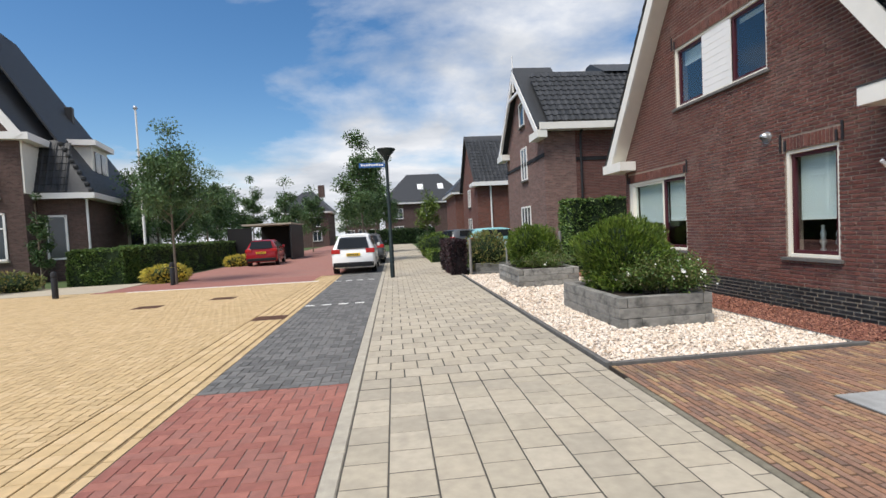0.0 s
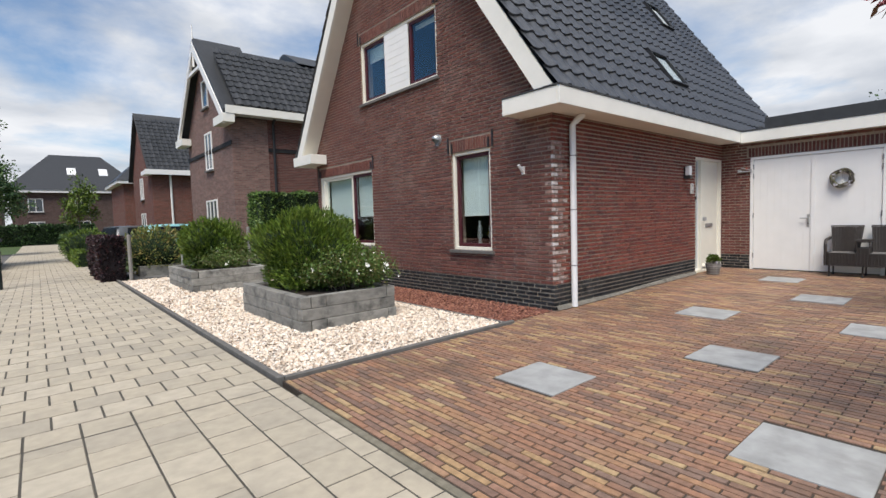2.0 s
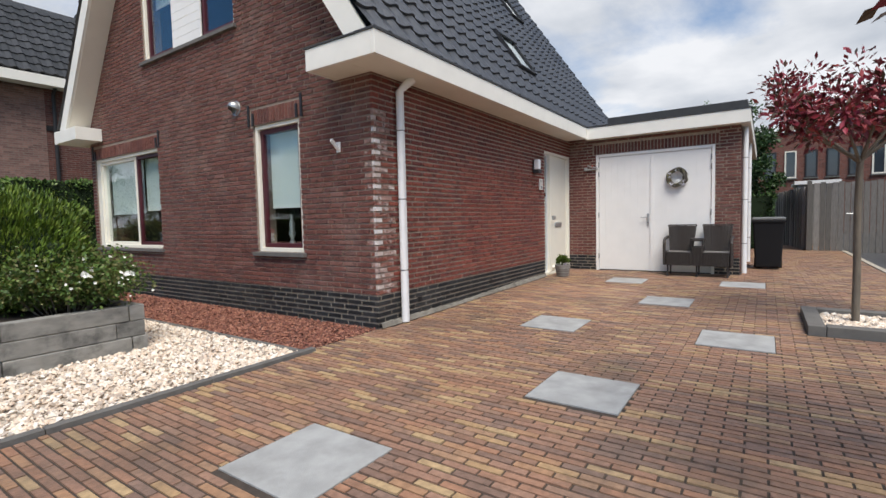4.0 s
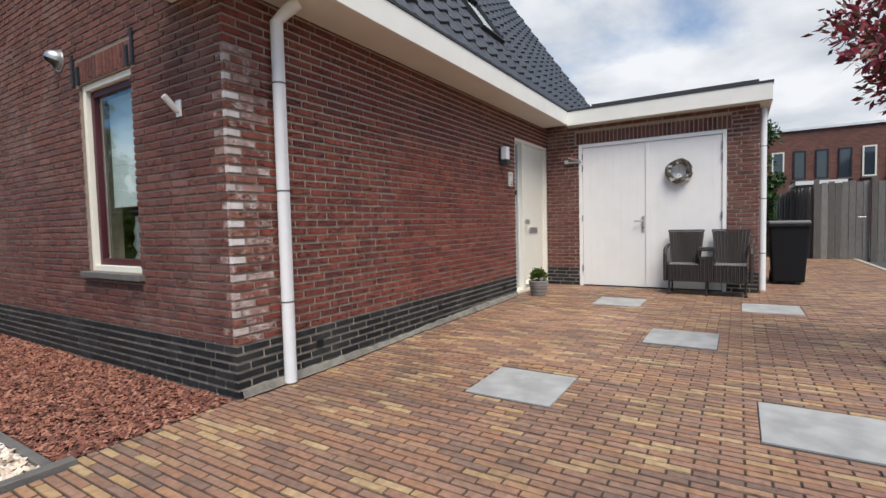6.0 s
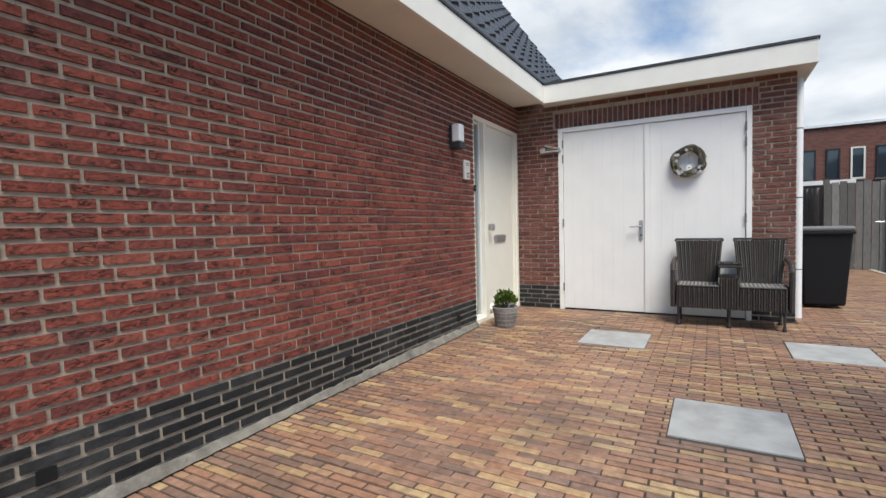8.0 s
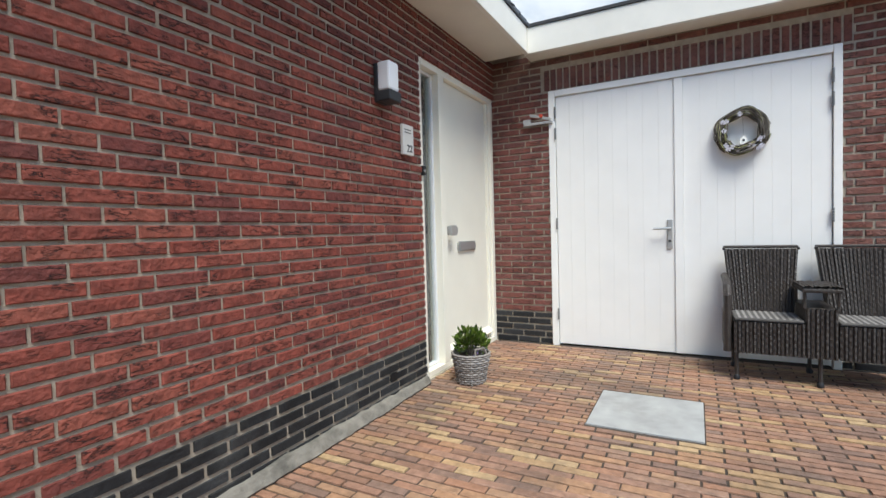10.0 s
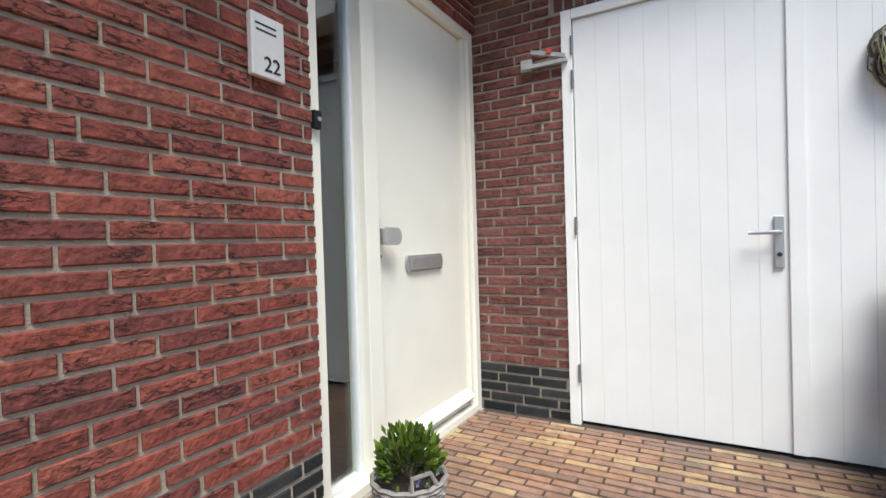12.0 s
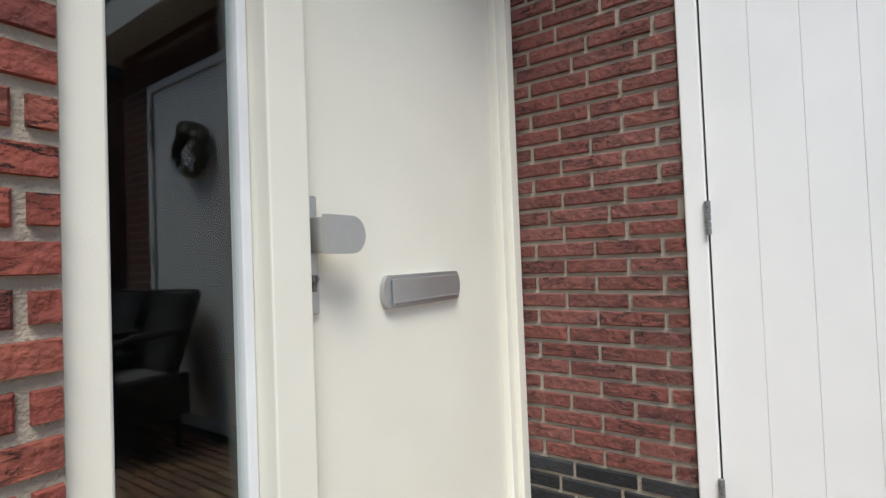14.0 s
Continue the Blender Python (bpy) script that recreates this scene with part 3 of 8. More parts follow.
def roof_z(y):
    return EAVE_Z + SLOPE * ((y - EAVE_Y) if y < YC else (2 * YC - EAVE_Y - y))


def cells(u0, u1, z0, z1, openings, clip=None, step=0.12):
    """Rectangles that fill a wall outside its openings."""
    zs = sorted({z0, z1, *[o[2] for o in openings], *[o[3] for o in openings]})
    if clip:
        zs = sorted({*zs, *[z0 + step * k for k in range(int((z1 - z0) / step) + 1)]})
    out = []
    for a, b in zip(zs, zs[1:]):
        if b - a < 1e-4:
            continue
        lo, hi = (u0, u1) if not clip else clip(b, u0, u1)
        if hi - lo < 0.02:
            continue
        cuts = sorted((max(o[0], lo), min(o[1], hi)) for o in openings if o[2] < b - 1e-5 and o[3] > a + 1e-5)
        x = lo
        for c, d in cuts:
            if c > x + 1e-4:
                out.append((x, c, a, b))
            x = max(x, d)
        if hi > x + 1e-4:
            out.append((x, hi, a, b))
    return out


def gable_clip(z, u0, u1):
    if z <= 2.95:
        return u0, u1
    d = (z - EAVE_Z) / SLOPE
    return max(u0, EAVE_Y + d + 0.10), min(u1, 2 * YC - EAVE_Y - d - 0.10)


def wall(name, axis, at, depth, rects, material, label):
    bm = bmesh.new()
    for u0, u1, z0, z1 in rects:
        if axis == "x":
            box(bm, min(at, at + depth), max(at, at + depth), u0, u1, z0, z1)
        else:
            box(bm, u0, u1, min(at, at + depth), max(at, at + depth), z0, z1)
    return structure(part(name, bm, material), label, "wall")


wall("wall_west_foot", "x", HX + 0.008, 0.292, cells(HY0 + 0.008, HY1, -0.05, PLINTH - 0.004, []), M["mortar"], "foot of the gable front behind its black bricks")
wall_w = wall("wall_west", "x", HX + 0.008, 0.292, cells(HY0 + 0.008, HY1, PLINTH - 0.004, RIDGE_Z - 0.2, OPEN_W, gable_clip), M["mortar_dark"], "gable front of brown brick with a black brick plinth")
wall_s = wall("wall_south", "y", HY0 + 0.008, 0.30, cells(HX + 0.302, GX0 - 0.002, -0.05, 2.86, OPEN_S), M["mortar"], "side wall of red brick with a black brick plinth")
wall_g = wall("wall_garage", "x", GX0 + 0.008, 0.25, cells(GY0 + 0.008, GY1 + 0.15, -0.05, 2.86, OPEN_G), M["mortar"], "garage front wall of dark red brick")
wall_gs = wall("wall_garage_south", "y", GY0 + 0.008, 0.25, cells(GX0 + 0.26, 21.0, -0.05, 2.83, []), M["brick_brown_s"], "garage side wall of dark brick")
wall_n = wall("wall_north", "y", HY1 - 0.3, 0.3, cells(HX + 0.302, HXE, -0.05, 2.86, []), M["brick_brown_s"], "far side wall of brown brick")
wall_e = wall("wall_east", "x", HXE - 0.3, 0.3, cells(HY0 + 0.31, HY1 - 0.302, -0.05, RIDGE_Z - 0.2, [], gable_clip), M["brick_brown_s"], "rear gable wall of brown brick")
# added inner surfaces, coloured as unlit rooms; the ceiling also blocks daylight
structure(quad_box("wall_hall", 14.36, 14.5, 5.80, HY1 - 0.31, -0.05, 2.68, M["unlit_room"]), "inner wall of the house, coloured dark as an unlit room", "wall")
structure(quad_box("floor", HX + 0.31, HXE - 0.31, HY0 + 0.32, HY1 - 0.31, -0.05, 0.02, M["unlit_room"]), "floor inside the house, coloured dark as an unlit room", "floor")
structure(quad_box("ceiling", HX + 0.31, HXE - 0.31, HY0 + 0.31, HY1 - 0.31, 2.70, 2.84, M["unlit_room"]), "added ceiling that keeps light out of the house, coloured dark", "ceiling")


def brick_face(parent, axis, at, out, u0, u1, z1, openings, pick, clip=None, near=None, limit=300, seed=3, length=0.22, soldiers=()):
    """Single bricks on a wall face. axis: the wall's normal axis; out: +1 or -1; pick(u, z): the material's key."""
    rnd = random.Random(seed)
    cands = []
    rows = int(z1 / COURSE + 0.5)
    blocked = list(openings) + [(s[0], s[1], s[2], s[3]) for s in soldiers]
    for k in range(rows):
        a, b = k * COURSE + 0.0065, (k + 1) * COURSE - 0.0075
        lo, hi = (u0, u1) if not clip else clip(b + 0.02, u0, u1)
        cuts = sorted((o[0], o[1]) for o in blocked if o[2] < b - 0.012 and o[3] > a + 0.012)
        spans, x = [], lo
        for c, d in cuts:
            if c > x:
                spans.append((x, min(c, hi)))
            x = max(x, d)
        if hi > x:
            spans.append((x, hi))
        for s0, s1 in spans:
            x = u0 - length * ((0.5 if k % 2 else 0.0) + rnd.choice((0, 0, 0, 0.25)))
            while x < s1:
                w = length
                p, q = max(x, s0), min(x + w, s1)
                if q - p > 0.03:
                    cands.append((p + (0.006 if p > s0 + 1e-6 else 0.0), q - (0.006 if q < s1 - 1e-6 else 0.0), a, b, rnd.uniform(0, 0.0035)))
                x += w
    for s in soldiers:
        x = s[0]
        while x < s[1] - 0.03:
            cands.append((x + 0.004, min(x + 0.0615, s[1]) - 0.005, s[2] + 0.004, s[3] - 0.004, rnd.uniform(0, 0.002)))
            x += 0.0615
    nrm = Vector((out, 0, 0)) if axis == "x" else Vector((0, out, 0))
    uax = Vector((0, 1, 0)) if axis == "x" else Vector((1, 0, 0))
    vax = nrm.cross(uax)
    rest, count = {}, 0
    if near:
        cands.sort(key=lambda c: max(abs((c[0] + c[1]) / 2 - near[0]) / near[2], abs((c[2] + c[3]) / 2 - near[1]) / near[3]))
    for p, q, a, b, pr in cands:
        key = pick((p + q) / 2, (a + b) / 2)
        full = abs(q - p - (length - 0.012)) < 1e-4 and abs(b - a - (COURSE - 0.014)) < 1e-4
        if full and near and count < limit:
            count += 1
            w, h = round(q - p, 4), round(b - a, 4)
            cu, cz = (p + q) / 2, (a + b) / 2
            org = (Vector((at, cu, cz)) if axis == "x" else Vector((cu, at, cz))) + nrm * pr
            m = Matrix((uax, vax, nrm)).transposed().to_4x4()
            m.translation = org
            piece("brick", ("brick", key, w, h, seed % 1), chamfered(w, h, 0.03, 0.004), M[key], parent, m)
        else:
            rest.setdefault(key, []).append((p, q, a, b, pr))
    for key, rs in rest.items():
        r = np.array(rs)
        n = len(r)
        v = np.empty((n, 8, 3))
        k = 0
        for iu in (0, 1):
            for iz in (0, 1):
                for io in (0, 1):
                    e = 0.004 if io else 0.0
                    uu = r[:, iu] + (e if iu == 0 else -e)
                    zz = r[:, 2 + iz] + (e if iz == 0 else -e)
                    dd = (r[:, 4] if io else np.full(n, -0.03)) * out + at
                    v[:, k, 0], v[:, k, 1], v[:, k, 2] = (dd, uu, zz) if axis == "x" else (uu, dd, zz)
                    k += 1
        f = (np.arange(n)[:, None, None] * 8 + BOXF[None]).reshape(-1, 4)
        soup("brick_field", v.reshape(-1, 3), f.tolist(), M[key + "_s"], parent, kind="stuff")


def eave_box(name, x0, x1, y0, y1, z0, z1, label):
    return structure(quad_box(name, x0, x1, y0, y1, z0, z1, M["fascia"], bevel=0.004), label, "trim")


bm = bmesh.new()
rnd = random.Random(4)
xs = [HX + 0.02 + 0.06 * k for k in range(int((12.64 - HX - 0.02) / 0.06) + 1)]
prof = [(0.050 + 0.012 * math.sin(x * 2.3) + rnd.uniform(-0.006, 0.006), rise(x) + 0.058 + 0.012 * math.sin(x * 1.7 + 1) + rnd.uniform(-0.007, 0.007)) for x in xs]
ring = [[bm.verts.new(p) for p in ((x, HY0 - 0.001, h), (x, HY0 - d * 0.45, h - 0.006), (x, HY0 - d, rise(x) + 0.012), (x, HY0 - 0.001, -0.02))] for x, (d, h) in zip(xs, prof)]
for a, b in zip(ring, ring[1:]):
    for k in range(3):
        bm.faces.new((a[k], a[k + 1], b[k + 1], b[k]))
structure(part("trim_footing", bm, M["cement"]), "rough cement fillet along the foot of the wall", "trim")

# ---- eaves, fascia and soffits ----
eave_box("trim_fascia_south", 7.45, 13.90, 5.05, 5.09, 2.77, 2.995, "cream painted fascia board under the eave")
eave_box("trim_fascia_west", 7.45, 7.49, 5.092, 6.02, 2.77, 2.995, "cream painted fascia board returning on the gable")
eave_box("trim_return_end", 7.492, 7.862, 5.985, 6.02, 2.77, 2.995, "cream painted end of the boxed eave")
eave_box("trim_fascia_garage", 13.86, 13.90, 2.22, 5.048, 2.755, 2.985, "cream painted fascia board over the garage")
eave_box("trim_fascia_garage_south", 13.902, 21.1, 2.22, 2.26, 2.755, 2.985, "cream painted fascia board along the garage roof")
structure(quad_box("trim_soffit_south", 7.492, 13.898, 5.092, 5.476, 2.775, 2.80, M["soffit"]), "cream soffit under the eave", "trim")
structure(quad_box("trim_soffit_west", 7.492, 7.866, 5.48, 5.983, 2.775, 2.80, M["soffit"]), "cream soffit under the gable return", "trim")
structure(quad_box("trim_soffit_garage", 13.902, 14.098, 2.262, 5.09, 2.76, 2.785, M["soffit"]), "cream soffit under the garage roof edge", "trim")
structure(quad_box("trim_soffit_garage_south", 14.10, 21.0, 2.262, 2.364, 2.76, 2.785, M["soffit"]), "cream soffit under the garage roof edge", "trim")
structure(quad_box("trim_gutter_felt", 7.44, 13.91, 5.04, 5.30, 2.998, 3.02, M["bitumen"]), "dark gutter lining along the eave", "trim")
structure(quad_box("trim_gutter_felt_west", 7.44, 7.86, 5.302, 6.03, 2.998, 3.015, M["bitumen"]), "dark lining on the boxed eave", "trim")
structure(quad_box("roof_garage", 13.85, 21.1, 2.21, 5.03, 2.988, 3.015, M["bitumen"]), "flat garage roof with dark felt edge", "roof")
structure(quad_box("roof_garage_upstand", 16.0, 21.0, 2.32, 5.2, 3.017, 3.56, M["bitumen"]), "raised dark edge of the flat roof behind", "roof")
eave_box("trim_fascia_north_return", 7.45, 7.862, NE - 1.0, NE, 2.77, 2.995, "cream painted boxed eave end on the gable")
eave_box("trim_fascia_north", 7.87, 17.9, NE - 0.04, NE, 2.77, 2.995, "cream painted fascia board under the far eave")
structure(quad_box("trim_soffit_north", 7.87, 17.9, HY1 + 0.01, NE - 0.042, 2.775, 2.80, M["soffit"]), "cream soffit under the far eave", "trim")

# ---- roof: slopes, verge boards and pantiles ----
TH = math.atan(SLOPE)
LEN = (YC - EAVE_Y) / math.cos(TH)
VX0, VX1 = 7.50, 17.95
roof_s = None
for side in (1, -1):
    bm = bmesh.new()
    y0 = EAVE_Y + 0.14 if side == 1 else 2 * YC - EAVE_Y - 0.14
    base = EAVE_Z + 0.02
    prof = [(y0, base), (YC, base + SLOPE * abs(YC - y0)), (YC, base + SLOPE * abs(YC - y0) - 0.16), (y0, base - 0.16 * 0 - 0.0)]
    a = [bm.verts.new((VX0 + 0.045, y, z)) for y, z in prof[:3]] + [bm.verts.new((VX0 + 0.045, y0 + side * 0.11, base))]
    b = [bm.verts.new((VX1, y, z)) for y, z in prof[:3]] + [bm.verts.new((VX1, y0 + side * 0.11, base))]
    bm.faces.new(a); bm.faces.new(b[::-1])
    for k in range(4):
        bm.faces.new((a[k], b[k], b[(k + 1) % 4], a[(k + 1) % 4]))
    ob = structure(part("roof_south" if side == 1 else "roof_north", bm, M["bitumen"]), "steep roof slope of black glazed pantiles", "roof")
    if side == 1:
        roof_s = ob
    else:
        roof_n = ob
    # verge board with its soffit
    for vx in (VX0, VX1 + 0.001):
        bm = bmesh.new()
        w = 0.24
        e = 0.30
        ya, yb = EAVE_Y + e, YC
        za = EAVE_Z + 0.03 + SLOPE * (ya - EAVE_Y - 0.14)
        zb = EAVE_Z + 0.03 + SLOPE * (yb - EAVE_Y - 0.14)
        drop = w * math.sqrt(1 + SLOPE ** 2)
        yl = ya + (drop - (za - 2.997)) / SLOPE if drop > za - 2.997 else ya
        ring = [(ya - (za - 2.997) / SLOPE, 2.997), (yb, zb), (yb, zb - drop), (yl, 2.997)]
        ring = [(y if side == 1 else 2 * YC - y, z) for y, z in ring]
        f = [bm.verts.new((vx, y, z)) for y, z in ring]
        g = [bm.verts.new((vx + 0.04, y, z)) for y, z in ring]
        bm.faces.new(f); bm.faces.new(g[::-1])
        for k in range(4):
            bm.faces.new((f[k], g[k], g[(k + 1) % 4], f[(k + 1) % 4]))
        structure(part("trim_verge", bm, M["fascia"]), "cream verge board along the roof edge", "trim")
    bm = bmesh.new()
    ring = [(ya + 0.10, 3.0), (yb, zb - 0.20 * math.sqrt(1 + SLOPE ** 2)), (yb, zb - drop), (yl + 0.02, 3.0)]
    ring = [(y if side == 1 else 2 * YC - y, z) for y, z in ring]
    f = [bm.verts.new((VX0 + 0.041, y, z)) for y, z in ring]
    g = [bm.verts.new((HX + 0.0, y, z)) for y, z in ring]
    bm.faces.new(f); bm.faces.new(g[::-1])
    for k in range(4):
        bm.faces.new((f[k], g[k], g[(k + 1) % 4], f[(k + 1) % 4]))
    structure(part("trim_verge_soffit", bm, M["soffit"]), "cream soffit under the roof verge", "trim")


TW, TL = 0.30, 0.345


def pantile(bm):
    """One pantile: a roll at one side and a shallow trough, lower edge thick. Local x across, y up the slope, z out."""
    n = 8
    prof = []
    for i in range(n + 1):
        t = i / n
        prof.append((t * TW, 0.018 + 0.034 * max(0.0, math.sin(math.pi * min(max((t - 0.55) / 0.45, 0), 1))) - 0.010 * math.sin(math.pi * min(t / 0.55, 1))))
    lo = [bm.verts.new((x, -0.03, z + 0.034)) for x, z in prof]
    hi = [bm.verts.new((x, TL, z)) for x, z in prof]
    un = [bm.verts.new((x, -0.03, z - 0.004)) for x, z in prof]
    for i in range(n):
        bm.faces.new((lo[i], lo[i + 1], hi[i + 1], hi[i]))
        bm.faces.new((un[i], un[i + 1], lo[i + 1], lo[i]))


def tile_slope(parent, x0, x1, ey, ez, slope, length, side, limit, holes=()):
    th = math.atan(slope)
    xax = Vector((1, 0, 0))
    yax = Vector((0, side * math.cos(th), math.sin(th)))
    zax = xax.cross(yax) if side == 1 else -xax.cross(yax)
    cols, rows = int((x1 - x0) / TW), int(length / TL)
    bmt = bmesh.new(); pantile(bmt); bmt.verts.index_update()
    tv = np.array([v.co[:] for v in bmt.verts]); tf = [[v.index for v in f.verts] for f in bmt.faces]
    bmt.free()
    rot = np.array([xax[:], yax[:], zax[:]])
    verts, faces, n, count = [], [], 0, 0
    for r in range(rows):
        for c in range(cols):
            cx, cs = c * TW, r * TL
            if any(h[0] < x0 + cx + TW * 0.5 < h[1] and h[2] < cs + TL * 0.5 < h[3] for h in holes):
                continue
            o = Vector((x0 + cx, ey, ez)) + yax * cs
            if count < limit:
                count += 1
                m = Matrix((xax, yax, zax)).transposed().to_4x4()
                m.translation = o
                piece("roof_tile", "roof_tile" + str(side), pantile, M["roof"], parent, m)
            else:
                verts.append(tv @ rot + np.array(o[:])); faces += [[i + n for i in f] for f in tf]; n += len(tv)
    if verts:
        soup("roof_tile_field", np.concatenate(verts), faces, M["roof"], parent, kind="stuff", smooth=False)


# ---- windows and doors ----
def opening_frame(bm, axis, at0, at1, u0, u1, z0, z1, w, sill=None):
    """Four bars of a frame in a wall opening, between depths at0 and at1."""
    def bar(a, b, c, d):
        if axis == "x":
            box(bm, at0, at1, a, b, c, d, 0.004)
        else:
            box(bm, a, b, at0, at1, c, d, 0.004)
    bar(u0, u0 + w, z0, z1); bar(u1 - w, u1, z0, z1)
    bar(u0 + w + 0.001, u1 - w - 0.001, z0, z0 + (sill or w)); bar(u0 + w + 0.001, u1 - w - 0.001, z1 - w, z1)


def pane(name, x0, x1, y0, y1, z0, z1, parent):
    ob = quad_box(name, x0, x1, y0, y1, z0, z1, M["glass"], parent, "clear window glass")
    ob.visible_shadow = False
    return ob


def casement(parent, u0, u1, z0, z1, blind=0.0, x=HX):
    """A maroon sash with its glass, and a roller blind behind it."""
    bm = bmesh.new(); opening_frame(bm, "x", x + 0.07, x + 0.13, u0, u1, z0, z1, 0.055)
    part("sash", bm, M["maroon"], parent, "maroon painted sash")
    pane("pane", x + 0.095, x + 0.105, u0 + 0.05, u1 - 0.05, z0 + 0.05, z1 - 0.05, parent)
    if blind:
        quad_box("blind", x + 0.20, x + 0.206, u0 + 0.03, u1 - 0.03, z1 - blind, z1 - 0.04, M["blind"], parent, "pale green roller blind")
        quad_box("blind_rail", x + 0.195, x + 0.212, u0 + 0.03, u1 - 0.03, z1 - blind - 0.025, z1 - blind, M["white"], parent)


def window(name, y0, y1, z0, z1, label):
    w = structure(new(name), label, "window")
    bm = bmesh.new(); opening_frame(bm, "x", HX + 0.03, HX + 0.16, y0, y1, z0, z1, 0.05)
    part("window_frame", bm, M["cream"], w, "cream outer frame")
    quad_box("window_sill", HX - 0.05, HX + 0.10, y0 - 0.06, y1 + 0.06, z0 - 0.055, z0 - 0.003, M["edging"], w, "dark stone sill", 0.004)
    return w


w1 = window("window_1", *OPEN_W[0], "tall window with maroon sash and half-drawn blind")
casement(w1, 6.735, 7.535, 0.872, 2.412, 1.00)
for y in (6.92, 7.18):
    bm = bmesh.new()
    lathe(bm, [(0.035, 0.88), (0.045, 0.91), (0.02, 0.98), (0.05, 1.05), (0.03, 1.11), (0.042, 1.17), (0.02, 1.25), (0.03, 1.30)], HX + 0.24, y, 14)
    tagged(part("vase", bm, M["steel"], smooth=True), "silver ornament standing on the window ledge", "ornament")
structure(quad_box("window_ledge", HX + 0.165, HX + 0.42, 6.6, 7.7, 0.84, 0.88, M["white"]), "white inner window ledge", "trim")

w2 = window("window_2", *OPEN_W[1], "wide front window with cream and maroon frames and blinds")
bm = bmesh.new(); opening_frame(bm, "x", HX + 0.06, HX + 0.15, 11.06, 12.42, 0.87, 2.40, 0.05)
part("frame_bar", bm, M["cream"], w2)
quad_box("frame_panel", HX + 0.032, HX + 0.158, 12.422, 12.518, 0.87, 2.40, M["cream"], w2)
pane("pane", HX + 0.10, HX + 0.11, 11.10, 12.38, 0.91, 2.36, w2)
quad_box("blind", HX + 0.20, HX + 0.206, 11.10, 12.38, 1.42, 2.36, M["blind"], w2, "pale green roller blind")
casement(w2, 10.202, 11.055, 0.87, 2.40, 0.92)
w3 = window("window_3", *OPEN_W[2], "upper window pair with a white boarded panel between them")
casement(w3, 7.952, 8.76, 3.90, 5.05, 0.10)
casement(w3, 9.56, 10.368, 3.90, 5.05, 0.30)
for k in range(9):
    z = 3.90 + k * 0.1275
    quad_box("board", HX + 0.035, HX + 0.06 + 0.0, 8.764, 9.556, z + 0.003, z + 0.1275, M["white"], w3, "white weatherboard", 0.003)
for u0, u1, z0 in ((6.61, 7.66, 2.465), (10.08, 12.6, 2.455), (7.84, 10.48, 5.10)):
    for u in (u0, u0 + 0.09, u1 - 0.09, u1):
        structure(quad_box("trim_strap", HX - 0.018, HX - 0.001, u - 0.017, u + 0.017, z0 + (0.0 if u in (u0, u1) else -0.0), z0 + (0.27 if u in (u0, u1) else 0.16), M["lead"]), "black iron strap beside a window head", "trim")

# front door with side light, in the side wall
DY = HY0 + 0.075
door1 = structure(new("door_1"), "cream front door with a tall glazed side light", "door")
bm = bmesh.new()
opening_frame(bm, "y", DY - 0.055, DY + 0.07, 12.645, 14.095, 0.062, 2.47, 0.06, 0.045)
box(bm, 12.972, 13.068, DY - 0.055, DY + 0.07, 0.108, 2.409, 0.004)
box(bm, 13.99, 14.034, DY - 0.035, DY + 0.065, 0.108, 2.409, 0.004)
part("door_frame", bm, M["cream"], door1, "cream door frame")
quad_box("threshold", 12.645, 14.095, DY - 0.07, DY + 0.07, -0.01, 0.061, M["concrete"], door1, "stone threshold")
bm = bmesh.new(); opening_frame(bm, "y", DY + 0.0, DY + 0.04, 12.706, 12.971, 0.109, 2.408, 0.022)
part("glazing_bead", bm, M["zinc"], door1, "grey glazing bead")
g = quad_box("pane", 12.72, 12.958, DY + 0.015, DY + 0.025, 0.12, 2.39, M["glass"], door1, "dark reflecting glass"); g.visible_shadow = False
leaf = quad_box("door_leaf", 13.071, 13.987, DY - 0.01, DY + 0.04, 0.11, 2.406, M["cream"], door1, "smooth cream door leaf", 0.004)
LY0 = DY - 0.011                                  # face of the leaf


def stadium(bm, x0, x1, z0, z1, y0, y1, right=True, left=True, seg=10, bulge=0.55):
    """A flat plate in the door's plane whose ends are rounded."""
    r = (z1 - z0) / 2
    zc = (z0 + z1) / 2
    ring = []
    if right:
        ring += [(x1 - r * bulge + r * bulge * math.cos(a), zc + r * math.sin(a)) for a in [-math.pi / 2 + math.pi * k / seg for k in range(seg + 1)]]
    else:
        ring += [(x1, z0), (x1, z1)]
    if left:
        ring += [(x0 + r * bulge + r * bulge * math.cos(a), zc + r * math.sin(a)) for a in [math.pi / 2 + math.pi * k / seg for k in range(seg + 1)]]
    else:
        ring += [(x0, z1), (x0, z0)]
    f = [bm.verts.new((x, y0, z)) for x, z in ring]
    g = [bm.verts.new((x, y1, z)) for x, z in ring]
    bm.faces.new(f); bm.faces.new(g[::-1])
    for k in range(len(ring)):
        bm.faces.new((f[k], f[(k + 1) % len(ring)], g[(k + 1) % len(ring)], g[k]))


